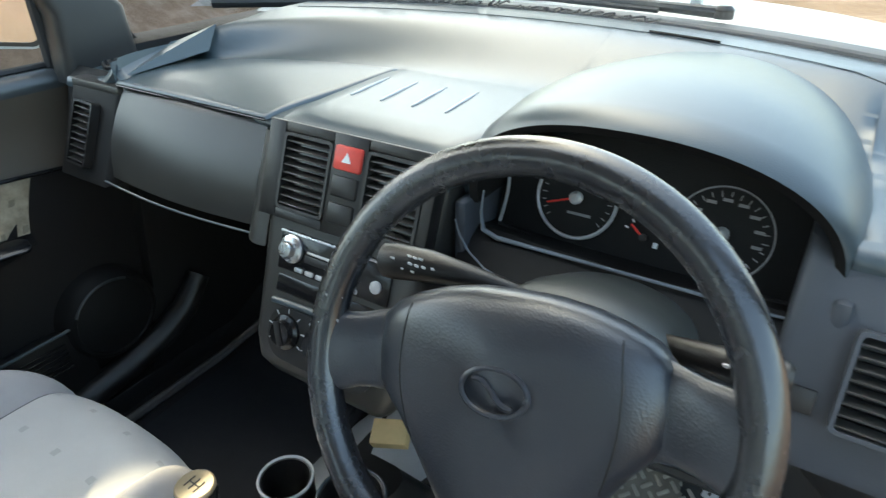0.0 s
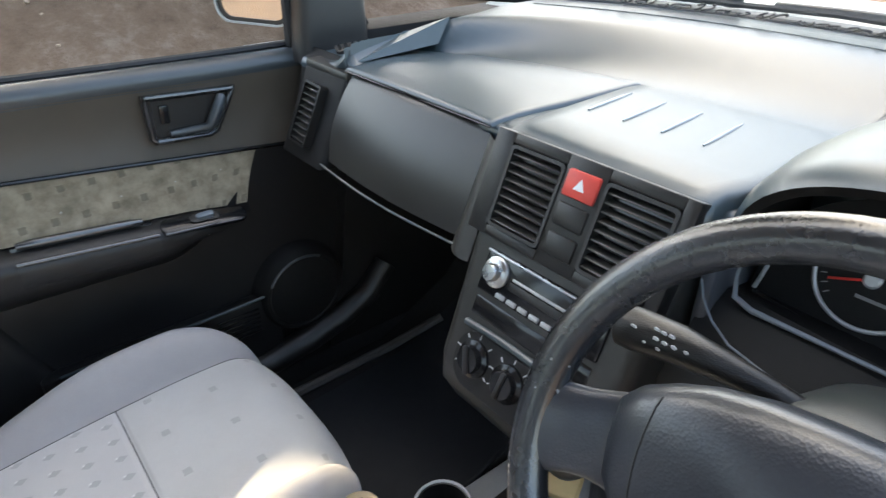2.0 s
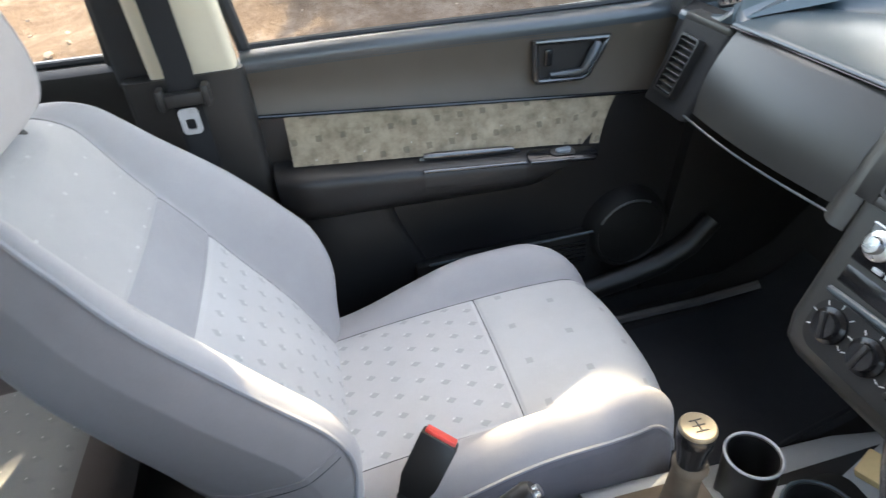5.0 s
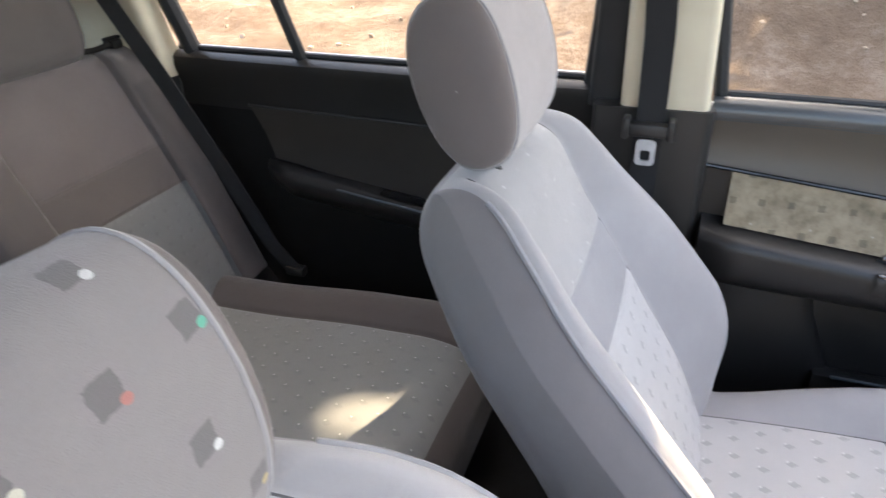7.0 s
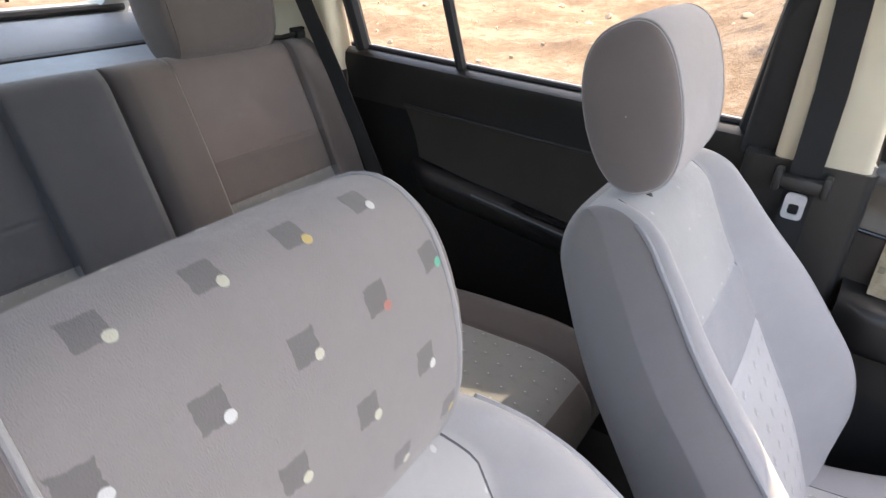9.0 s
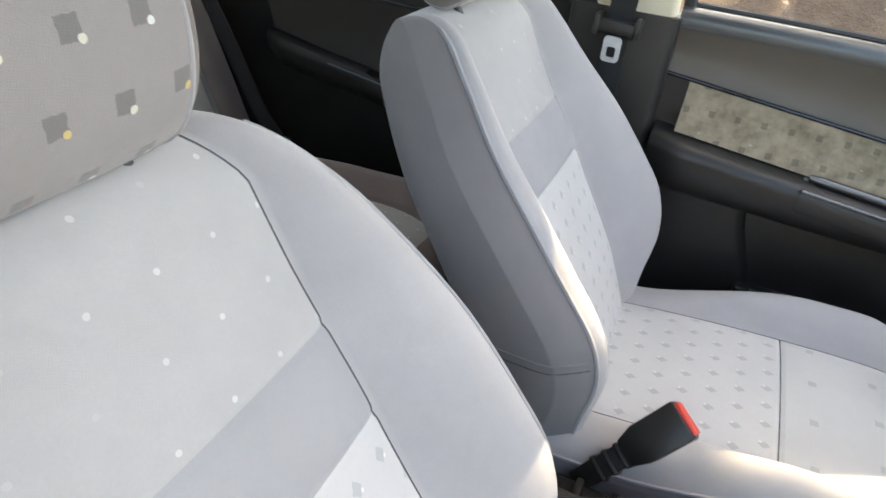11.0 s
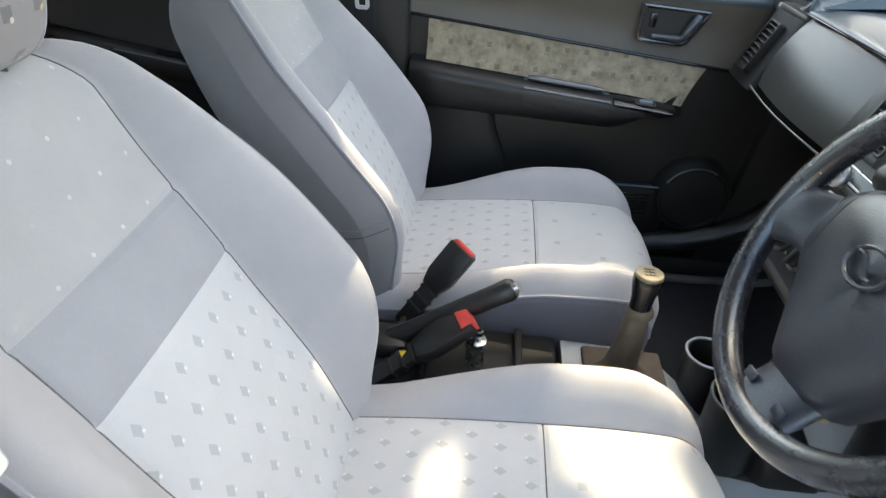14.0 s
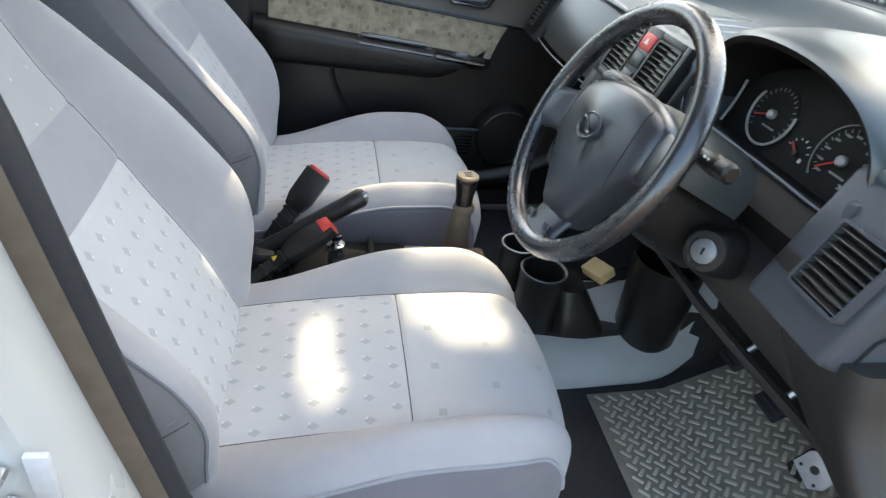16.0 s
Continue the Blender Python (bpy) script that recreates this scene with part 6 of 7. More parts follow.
    part("speaker_pod", lathe([(0.104, -0.014), (0.101, 0.012), (0.096, 0.028), (0.088, 0.037), (0.082, 0.038), (0.079, 0.034), (0.066, 0.037), (0.044, 0.041), (0.020, 0.043), (0.0001, 0.0435)], 48, ms), M_MATT, d, "round black speaker pod")
    # paler arc only where the pod's rim catches light, the glint painted in
    part("pod_glint", tube([ms @ Vector((0.085 * math.cos(radians(a)), 0.085 * math.sin(radians(a)), 0.038)) for a in range(62, 158, 6)], 0.0028, 8), M_LEDGE, d, "painted glint on the upper rim of the speaker pod")
    # pocket lip in a paler plastic that paints its thin highlight
    part("pocket_lip", tube([(-0.661, y, 0.300 + 0.012 * (y + 0.1)) for y in np.linspace(-0.05, 0.33, 10)], 0.0032, 8), M_DASH_SHEEN, d)
    part("pocket_front", box(-0.70, -0.664, -0.08, 0.36, 0.13, 0.298, 0.008), M_SATIN, d)
    for k in range(6):
        part("grille_slot", box(-0.666, -0.662, 0.225, 0.315, 0.278 - 0.011 * k, 0.2825 - 0.011 * k, 0.0015), M_BLACK_GLOSS, d)
    part("door_shell", box(-0.80, -0.745, -0.335, 0.60, 0.02, 0.775, 0.01), M_PAINT, d)
    # rubber glass run
    part("glass_run", tube([(-0.738, y, 0.791 - 0.012 * smoothstep(-0.3, 0.5, y)) for y in ys], 0.007, 8), M_RUBBER, d)
    # window frame
    for path in (((-0.735, -0.325, 0.78), (-0.627, -0.41, 1.42)), ((-0.727, 0.488, 0.775), (-0.718, 0.484, 0.90), (-0.728, 0.36, 1.02), (-0.715, 0.12, 1.18), (-0.685, -0.14, 1.42))):
        part("window_frame", tube(path, 0.012, 8), M_RUBBER, d)
    part("sail_panel", slab([(0.497, 0.765), (0.67, 0.775), (0.60, 0.90), (0.46, 1.03), (0.42, 1.03), (0.50, 0.90)], 0.012, Matrix(((0, 0, -1, -0.712), (1, 0, 0, 0), (0, 1, 0, 0), (0, 0, 0, 1))), 0.003), M_BLACK, d, "black corner panel by the mirror")
    return d


build_front_door()


def build_rear_door():
    d = thing("rear_door", "closed rear door with brown-grey upper panel and black lower part", "car door")
    ys = list(np.linspace(-1.50, -0.52, 30))
    rows = []
    for dz, x in ((0.0, -0.775), (0.004, -0.765), (0.003, -0.745), (-0.008, -0.732), (-0.03, -0.730), (-0.075, -0.742), (-0.118, -0.735)):
        rows.append([(x, y, 0.790 - 0.012 * (y + 0.5) + dz) for y in ys])
    part("window_ledge", rings_mesh(rows, False, False), M_SATIN, d, "black upper door panel")
    def rest(y):
        return 0.556 - 0.125 * (y + 1.22)
    py = list(np.linspace(-1.31, -0.55, 26))
    rows = []
    for k in np.linspace(0, 1, 8):
        rows.append([(-0.730 - 0.008 * math.sin(math.pi * k), y - 0.05 * k * smoothstep(-1.1, -1.31, y) * -1, (0.684 - 0.02 * (y + 0.8)) * (1 - k) + (rest(y) + 0.004) * k) for y in py])
    part("upper_panel", rings_mesh(rows, False, False), M_DOOR_REAR, d, "brown-grey plastic panel")
    part("panel_edge", tube([rows[0][i] for i in range(len(py))], 0.004, 8), M_SATIN, d)
    rows = []
    for k in np.linspace(0, 1, 8):
        rows.append([(-0.744 + 0.02 * k, y, 0.690 - 0.585 * k) for y in ys])
    part("lower_panel", rings_mesh(rows, False, False), M_MATT, d, "black lower panel")
    rings = []
    for y in list(np.linspace(-1.285, -0.60, 22)):
        t = smoothstep(-1.22, -1.285, y)
        z, xo = rest(y), -0.690 - 0.035 * t
        rings.append([(-0.75, y, z - 0.075), (xo - 0.025, y, z - 0.070), (xo - 0.008, y, z - 0.045), (xo, y, z - 0.018), (xo - 0.003, y, z - 0.008), (xo - 0.014, y, z - 0.001), (-0.75, y, z + 0.004)])
    part("armrest", rings_mesh(rings), M_DOOR_DARK, d, "dark armrest sloping down to the front", angle=60)
    # thin pale tube paints the highlight line on the dark armrest
    part("armrest_highlight", tube([(-0.6905, y, rest(y) - 0.008) for y in np.linspace(-1.08, -0.62, 10)], 0.0026, 8), M_DASH_SHEEN, d, "painted highlight along the edge of the armrest")
    part("pull_recess", rings_mesh([[(x, y, rest(y) + dz) for y in np.linspace(-0.98, -0.80, 8)] for x, dz in ((-0.700, 0.0022), (-0.722, 0.0045))], False, False), M_BLACK_GLOSS, d, "black pull recess")
    part("glass_run", tube([(-0.762, y, 0.798 - 0.012 * (y + 0.5)) for y in ys], 0.007, 8), M_RUBBER, d)
    part("chrome_strip", tube([(-0.785, y, 0.795 - 0.012 * (y + 0.5)) for y in ys], 0.006, 8), M_SILVERPL, d)
    part("window_divider", tube([(-0.755, -1.165, 0.80), (-0.628, -1.24, 1.305)], 0.013, 8), M_RUBBER, d)
    part("window_frame", tube([(-0.755, -0.545, 0.79), (-0.602, -0.484, 1.325)], 0.016, 8), M_RUBBER, d)
    part("window_frame", tube([(-0.760, -1.46, 0.80), (-0.635, -1.523, 1.30)], 0.02, 8), M_RUBBER, d)
    part("door_shell", box(-0.83, -0.79, -1.52, -0.52, 0.02, 0.785, 0.01), M_PAINT, d)


build_rear_door()
window_pane("window_1", [(-0.742, -0.32, 0.775), (-0.740, 0.56, 0.765), (-0.685, -0.14, 1.42), (-0.640, -0.40, 1.42)], "clear passenger door window glass")
window_pane("window_2", [(-0.765, -1.47, 0.79), (-0.762, -0.54, 0.78), (-0.632, -0.495, 1.325), (-0.66, -1.50, 1.305)], "clear rear door window glass")


# pillars
def pillar(name, a, b, wa, wb, mat, label):
    """A tapered four-sided pillar from a to b; wa, wb: half widths across x and y."""
    rings = []
    for k in np.linspace(0, 1, 6):
        p = Vector(a).lerp(Vector(b), k)
        wx, wy = wa[0] * (1 - k) + wb[0] * k, wa[1] * (1 - k) + wb[1] * k
        rings.append([(x, y, p.z) for x, y in round_rect(p.x - wx, p.x + wx, p.y - wy, p.y + wy, min(wx, wy) * 0.5, 3)])
    return solo(name, rings_mesh(rings), mat, label, "pillar", "structure")


# the passenger side windscreen pillar stands on a broad foot and then sweeps back
rings = []
for x, y, z, wy in ((-0.688, 0.550, 0.755, 0.074), (-0.690, 0.552, 0.80, 0.071), (-0.690, 0.552, 0.87, 0.066), (-0.704, 0.515, 0.94, 0.048), (-0.722, 0.385, 1.03, 0.034), (-0.710, 0.145, 1.21, 0.032), (-0.680, -0.10, 1.425, 0.030)):
    wx = 0.03 if z < 0.9 else 0.021
    rings.append([(px, py, z) for px, py in round_rect(x - wx, x + wx, y - wy, y + wy, 0.016, 3)])
solo("pillar_1", rings_mesh(rings), M_BLACK, "black windscreen pillar trim on the passenger side", "pillar", "structure")
pillar("pillar_2", (0.70, 0.74, 0.55), (0.63, -0.06, 1.425), (0.03, 0.06), (0.03, 0.05), M_BLACK, "black windscreen pillar trim on the driver side")
pillar("pillar_3", (-0.715, -0.43, 0.0), (-0.705, -0.43, 0.775), (0.035, 0.105), (0.035, 0.10), M_BLACK, "black lower trim of the middle pillar")
pillar("pillar_4", (-0.705, -0.412, 0.775), (-0.61, -0.430, 1.42), (0.028, 0.072), (0.028, 0.055), M_BEIGE, "beige upper trim of the middle pillar")
pillar("pillar_12", (-0.735, -0.512, 0.76), (-0.64, -0.495, 1.42), (0.022, 0.032), (0.02, 0.02), M_RUBBER, "black door frame post behind the middle pillar")
pillar("pillar_5", (-0.74, -1.66, 0.75), (-0.607, -1.615, 1.355), (0.04, 0.16), (0.04, 0.12), M_BEIGE, "beige rear pillar trim")
pillar("pillar_6", (0.74, -1.66, 0.75), (0.607, -1.615, 1.355), (0.04, 0.16), (0.04, 0.12), M_BEIGE, "beige rear pillar trim")


def build_front_belt():
    b = thing("seat_belt", "black seat belt with metal tongue hanging on the middle pillar", "seat belt")
    rings = []
    for x, y, z, wy in ((-0.598, -0.445, 1.10, 0.023), (-0.645, -0.432, 0.90, 0.023), (-0.655, -0.430, 0.80, 0.023), (-0.650, -0.430, 0.74, 0.023), (-0.662, -0.430, 0.45, 0.023), (-0.664, -0.432, 0.15, 0.023)):
        rings.append([(x, y - wy, z), (x + 0.0015, y - wy, z), (x + 0.0015, y + wy, z), (x, y + wy, z)])
    part("webbing", rings_mesh(rings), M_BELT, b)
    part("tongue_holder", box(-0.655, -0.630, -0.463, -0.397, 0.738, 0.760, 0.005), M_BLACK, b, "black plastic tongue holder")
    for y in (-0.466, -0.394):
        part("holder_lobe", box(-0.656, -0.626, y - 0.006, y + 0.006, 0.734, 0.770, 0.004), M_BLACK, b)
    mt = facing((-0.634, -0.430, 0.708), (0, 1, 0), (0.1, 0, 1))
    part("tongue", frame_slab(round_rect(-0.016, 0.016, -0.018, 0.028, 0.008, 4), round_rect(-0.008, 0.008, -0.010, 0.010, 0.004, 4), 0.005, mt), M_ZINC, b, "bright metal tongue")
    part("slot_cover", box(-0.655, -0.615, -0.470, -0.396, 1.055, 1.085, 0.006), M_BEIGE, b)


build_front_belt()


def build_rear_belt():
    b = thing("seat_belt", "black rear seat belt running down from the rear pillar", "seat belt")
    rings = []
    for x, y, z in ((-0.60, -1.60, 1.05), (-0.625, -1.545, 0.95), (-0.655, -1.46, 0.75), (-0.672, -1.37, 0.55), (-0.678, -1.28, 0.36), (-0.672, -1.22, 0.30)):
        rings.append([(x, y - 0.022, z - 0.01), (x + 0.002, y - 0.022, z - 0.01), (x + 0.002, y + 0.022, z + 0.01), (x, y + 0.022, z + 0.01)])
    part("webbing", rings_mesh(rings), M_BELT, b)
    part("belt_guide", box(-0.632, -0.596, -1.588, -1.545, 0.985, 1.005, 0.006), M_BLACK, b, "black plastic belt guide")
    part("anchor", box(-0.690, -0.665, -1.245, -1.195, 0.285, 0.310, 0.005), M_BLACK, b)


build_rear_belt()
solo("pillar_seam", tube([(-0.679, y, 0.672) for y in np.linspace(-0.50, -0.35, 5)], 0.0022, 6), M_BLACK_GLOSS, "thin dark joint across the middle pillar trim", "trim", "structure")

# parcel shelf, rear quarter walls and tailgate glass
solo("parcel_shelf", box(-0.62, 0.62, -1.99, -1.60, 0.752, 0.775, 0.008), M_SHELF, "pale blue-grey parcel shelf behind the rear seat", "shelf")
bm = rings_mesh([[(x, y, z) for x in np.linspace(-0.64, 0.64, 9)] for y, z in ((-2.03, 0.60), (-2.02, 0.765), (-2.035, 0.780), (-2.19, 0.822), (-2.22, 0.822), (-2.30, 0.78))], False, False)
solo("tailgate_trim", bm, M_SHELF, "pale blue-grey tailgate trim below the rear window", "trim", "structure")
for sgn, nm in ((-1, "pillar_10"), (1, "pillar_11")):
    rows = [[(sgn * (0.63 - 0.10 * (z - 0.77)), y0 + 0.62 * (z - 0.77), z) for z in np.linspace(0.77, 1.15, 7)] for y0 in (-1.80, -1.95, -2.10, -2.22)]
    solo(nm, rings_mesh(rows, False, False), M_SHELF, "pale grey tailgate pillar trim", "pillar", "structure")
solo("tailgate_seal", tube([(x, -2.238, 0.834) for x in np.linspace(-0.60, 0.60, 12)], 0.012, 8), M_RUBBER, "black rubber seal below the tailgate glass", "seal", "structure")
solo("shelf_gap", box(-0.63, 0.63, -2.028, -1.992, 0.74, 0.7785, 0.004), M_MATT, "dark gap between parcel shelf and tailgate", "trim", "structure")
wall("wall_left_rear", -0.80, -0.735, -2.40, -1.50, 0.0, 0.80, M_BLACK, "dark rear quarter trim left")
wall("wall_right_rear", 0.70, 0.80, -2.40, -0.52, 0.0, 0.80, M_BLACK, "dark rear side trim right")
window_pane("window_3", [(-0.56, -2.25, 0.83), (0.56, -2.25, 0.83), (0.52, -1.98, 1.16), (-0.52, -1.98, 1.16)], "tailgate window glass")
# unseen pane, its tint added to hold back light from the rear right
tinted = window_pane("window_4", [(0.765, -1.47, 0.79), (0.762, -0.60, 0.78), (0.632, -0.55, 1.325), (0.66, -1.50, 1.305)], "unseen rear door window glass, tinted to cut light")
tinted.data.materials[0] = glass_pane("light-cutting tinted glass", (0.30, 0.31, 0.30))
tinted.visible_shadow = True
solo("tailgate_frame", frame_slab(round_rect(-0.62, 0.62, -0.06, 0.44, 0.05, 4), round_rect(-0.55, 0.55, 0.0, 0.38, 0.06, 4), 0.03, facing((0, -2.24, 0.83), (1, 0, 0), (0, 0.27, 0.33))), M_PAINT, "pale tailgate window frame", "window frame", "structure")

# windscreen
wp = [(x, ws_y(x) + 0.02, 0.835) for x in np.linspace(-0.66, 0.66, 14)]
wt = [(x * 0.88, 0.075 - 0.06 * (abs(x) / 0.66) ** 2, 1.425) for x in np.linspace(-0.66, 0.66, 14)]
ws = solo("windscreen", rings_mesh([wp, wt], False, False), M_GLASS, "clear curved windscreen glass", "windscreen", "structure")
ws.visible_shadow = False
solo("windscreen_seal", tube([(x, ws_y(x) + 0.028, 0.848) for x in np.linspace(-0.66, 0.66, 24)], 0.010, 8), M_RUBBER, "black rubber seal along the windscreen base", "seal", "structure")


# ---- floor mats and pedals ----
def build_mat():
    m = thing("floor_mat", "worn grey rubber floor mat with raised tread plate", "floor mat")
    part("border", rings_mesh([[(x, y, floor_z(y) + 0.006) for x in np.linspace(0.165, 0.56, 8)] for y in np.linspace(0.20, 0.80, 13)], False, False), M_RUBBER, m, "black rubber border")
    part("plate", rings_mesh([[(x, y, floor_z(y) + 0.012) for x in np.linspace(0.19 + 0.02 * (0.80 - y), 0.53, 8)] for y in np.linspace(0.44, 0.80, 9)], False, False), M_MAT, m, "dusty metal-grey tread plate")
    return m


build_mat()


def yz_slab(poly, x0, x1, bevel=0.004):
    """An outline in y and z, pulled from x0 to x1."""
    return slab(poly, x1 - x0, Matrix(((0, 0, 1, x0), (1, 0, 0, 0), (0, 1, 0, 0), (0, 0, 0, 1))), bevel)


solo("wall_left_front", yz_slab([(0.44, 0.0), (1.12, 0.0), (1.12, 0.80), (0.62, 0.80), (0.56, 0.62), (0.52, 0.30)], -0.76, -0.665), M_MATT, "black kick panel in the passenger footwell", "wall", "structure")
solo("wall_right_front", yz_slab([(0.66, 0.0), (1.12, 0.0), (1.12, 0.80), (0.66, 0.80)], 0.68, 0.76), M_BLACK, "black kick panel in the driver footwell", "wall", "structure")
# middle pillar on the driver side: black inner trim, painted jamb, rubber seal
edge = [(-0.485, 1.355), (-0.41, 1.20), (-0.345, 1.0), (-0.31, 0.84), (-0.293, 0.74), (-0.272, 0.62), (-0.245, 0.48), (-0.205, 0.33), (-0.14, 0.20), (-0.05, 0.12), (0.05, 0.09)]
low_edge = [q for q in edge if q[1] <= 0.741]
high_edge = [q for q in edge if q[1] >= 0.739]
solo("pillar_7", yz_slab([(y - 0.062, z) for y, z in low_edge] + [(0.05, 0.0), (-0.62, 0.0), (-0.60, 0.74)], 0.645, 0.690), M_SLATE, "slate grey lower trim of the driver side middle pillar", "pillar", "structure")
solo("pillar_9", yz_slab([(y - 0.046, z + 0.004) for y, z in high_edge] + [(-0.58, 0.744), (-0.55, 1.355)], 0.628, 0.646), M_CREAM, "cream upper trim of the driver side middle pillar", "pillar", "structure")
solo("pillar_8", yz_slab([(y - 0.035, z) for y, z in edge] + [(0.05, -0.1), (-1.5, -0.1), (-1.5, 0.78), (-0.60, 0.78), (-0.58, 1.355)], 0.700, 0.79, 0.012), M_PAINT, "silver painted door jamb of the driver side", "pillar", "structure")
solo("jamb_ridge", tube([(0.728, y - 0.070, z) for y, z in edge], 0.013, 10), M_PAINT, "pale painted ridge along the door jamb", "trim", "structure")
st = thing("door_striker", "bright metal door striker on the painted jamb", "door striker")
part("plate", box(0.788, 0.794, -0.302, -0.318, 0.610, 0.665, 0.002), M_ZINC, st)
part("loop", tube([(0.793, -0.332, 0.622), (0.815, -0.332, 0.622), (0.815, -0.332, 0.652), (0.793, -0.332, 0.652)], 0.005, 8), M_CHROME, st)
sl = thing("door_seal", "dark rubber door seal with brown face", "seal")
part("bulb", tube([(0.697, y - 0.018, z) for y, z in edge], 0.012, 10), M_RUBBER, sl)
part("strip", rings_mesh([[(0.704, y - 0.012, z) for y, z in edge], [(0.712, y - 0.020, z) for y, z in edge], [(0.716, y - 0.048, z) for y, z in edge], [(0.712, y - 0.056, z) for y, z in edge]], False, False), M_BOOT, sl, "brown strip along the seal")
# roof rails over the doors
for sgn, nm in ((-1, "roof_rail_left"), (1, "roof_rail_right")):
    solo(nm, tube([(sgn * 0.650, 0.05, 1.465), (sgn * 0.650, -0.1, 1.468), (sgn * 0.650, -0.6, 1.46), (sgn * 0.635, -1.4, 1.41), (sgn * 0.60, -2.1, 1.36)], 0.022, 10), M_HEAD, "beige trimmed roof rail above the doors", "rail", "structure")


# ---- outside, close to the car ----
def build_bonnet():
    rows = []
    for y, z in ((1.115, 0.845), (1.13, 0.858), (1.20, 0.866), (1.32, 0.860), (1.48, 0.83), (1.65, 0.78), (1.82, 0.70), (1.92, 0.60), (1.96, 0.45)):
        rows.append([(x, y - 0.12 * (abs(x) / 0.72) ** 2.5, z - 0.05 * (abs(x) / 0.72) ** 3) for x in np.linspace(-0.74, 0.74, 25)])
    solo("bonnet", rings_mesh(rows, False, False), M_PAINT, "silver painted car bonnet in front of the windscreen", "bonnet", "structure")
    rows = []
    for k, dz in ((0.03, -0.008), (0.06, 0.002), (0.09, 0.004), (0.13, -0.012)):
        rows.append([(x, ws_y(x) + k, 0.850 + dz) for x in np.linspace(-0.70, 0.70, 25)])
    solo("cowl_panel", rings_mesh(rows, False, False), M_COWL, "grey plastic cowl panel below the windscreen", "cowl", "structure")


build_bonnet()


def wiper(pts, blade, label):
    w = thing("wiper", label, "wiper", "wipers")
    part("arm", tube(pts, [0.010, 0.008, 0.006, 0.005], 8), M_BLACK, w)
    part("blade", tube(blade, 0.005, 6), M_RUBBER, w, "thin rubber blade")
    part("pivot", lathe([(0.016, 0), (0.016, 0.014), (0.010, 0.020), (0.0001, 0.021)], 16, Matrix.Translation(Vector(pts[0]) + Vector((0, 0, -0.008)))), M_BLACK, w)


wiper([(0.30, 1.06, 0.868), (0.16, 1.05, 0.874), (0.0, 1.045, 0.876), (-0.10, 1.043, 0.874)], [(0.20, 1.035, 0.868), (0.0, 1.04, 0.872), (-0.33, 1.00, 0.868)], "black windscreen wiper lying on the cowl")
wiper([(-0.18, 1.06, 0.868), (-0.30, 1.04, 0.874), (-0.42, 1.00, 0.876), (-0.50, 0.97, 0.874)], [(-0.25, 1.03, 0.868), (-0.42, 0.99, 0.872), (-0.60, 0.90, 0.866)], "black windscreen wiper lying on the cowl")
nz = thing("washer_nozzle", "small washer nozzle on the silver bonnet", "washer nozzle")
part("body", box(0.225, 0.245, 1.14, 1.165, 0.858, 0.875, 0.004), M_SILVERPL, nz)

def build_mirror():
    mr = thing("side_mirror", "passenger side mirror with dark housing outside the door", "side mirror")
    m = facing((-0.858, 0.480, 0.858), (1, 0.5, 0), (0, 0, 1))
    rings = []
    for s, z in ((0.97, 0.0), (1.0, -0.012), (0.98, -0.035), (0.85, -0.075), (0.55, -0.10), (0.05, -0.108)):
        rings.append([m @ Vector((x * s, y * s, z)) for x, y in round_rect(-0.092, 0.092, -0.062, 0.062, 0.035, 5)])
    part("housing", rings_mesh(rings), M_BLACK, mr)
    part("frame", frame_slab(round_rect(-0.091, 0.091, -0.061, 0.061, 0.034, 5), round_rect(-0.0875, 0.0875, -0.0575, 0.0575, 0.031, 5), 0.008, m), M_GREY, mr, "thin pale mirror edge")
    part("inner_rim", frame_slab(round_rect(-0.0875, 0.0875, -0.0575, 0.0575, 0.031, 5), round_rect(-0.079, 0.079, -0.050, 0.050, 0.027, 5), 0.004, m), M_BLACK, mr)
    part("glass", slab(round_rect(-0.081, 0.081, -0.051, 0.051, 0.028, 5), 0.002, m), M_MIRROR, mr, "mirror glass")
    part("foot", tube([m @ Vector((0.07, -0.045, -0.03)), (-0.74, 0.56, 0.80)], 0.022, 10), M_BLACK, mr)


build_mirror()


# ---- driver footwell ----
def build_pedal(name, x, y, z, w, h, label, tilt=38):
    p = thing(name, label, "pedal", "pedals")
    m = pose(x, y, z, tilt, 0, 0)
    part("pad", box(-w / 2, w / 2, -h / 2, h / 2, -0.006, 0.006, 0.004, m=m), M_RUBBER, p, "ribbed rubber pad")
    for k in range(4):
        yy = -h / 2 + h * (k + 0.5) / 4
        part("rib", box(-w / 2 + 0.006, w / 2 - 0.006, yy - 0.003, yy + 0.003, 0.0055, 0.0085, 0.001, m=m), M_RUBBER, p)
    part("arm", tube([m @ Vector((0, 0, -0.004)), (x, y + 0.05, z + 0.05), (x + 0.005, y + 0.06, z + 0.20), (x + 0.005, y - 0.03, z + 0.34)], 0.008, 8), M_STEEL, p)


build_pedal("clutch_pedal", 0.235, 0.725, 0.207, 0.060, 0.050, "grey rubber clutch pedal above the floor mat")
build_pedal("brake_pedal", 0.371, 0.720, 0.213, 0.065, 0.052, "grey rubber brake pedal above the floor mat")
build_pedal("accelerator_pedal", 0.465, 0.77, 0.16, 0.048, 0.12, "dark accelerator pedal above the floor mat", 50)

br = thing("bracket", "bright steel bracket plate with holes under the dashboard", "bracket")
mb = facing((0.506, 0.722, 0.196), (0.8, 0.25, -0.3), (0.25, 0.35, 0.85))
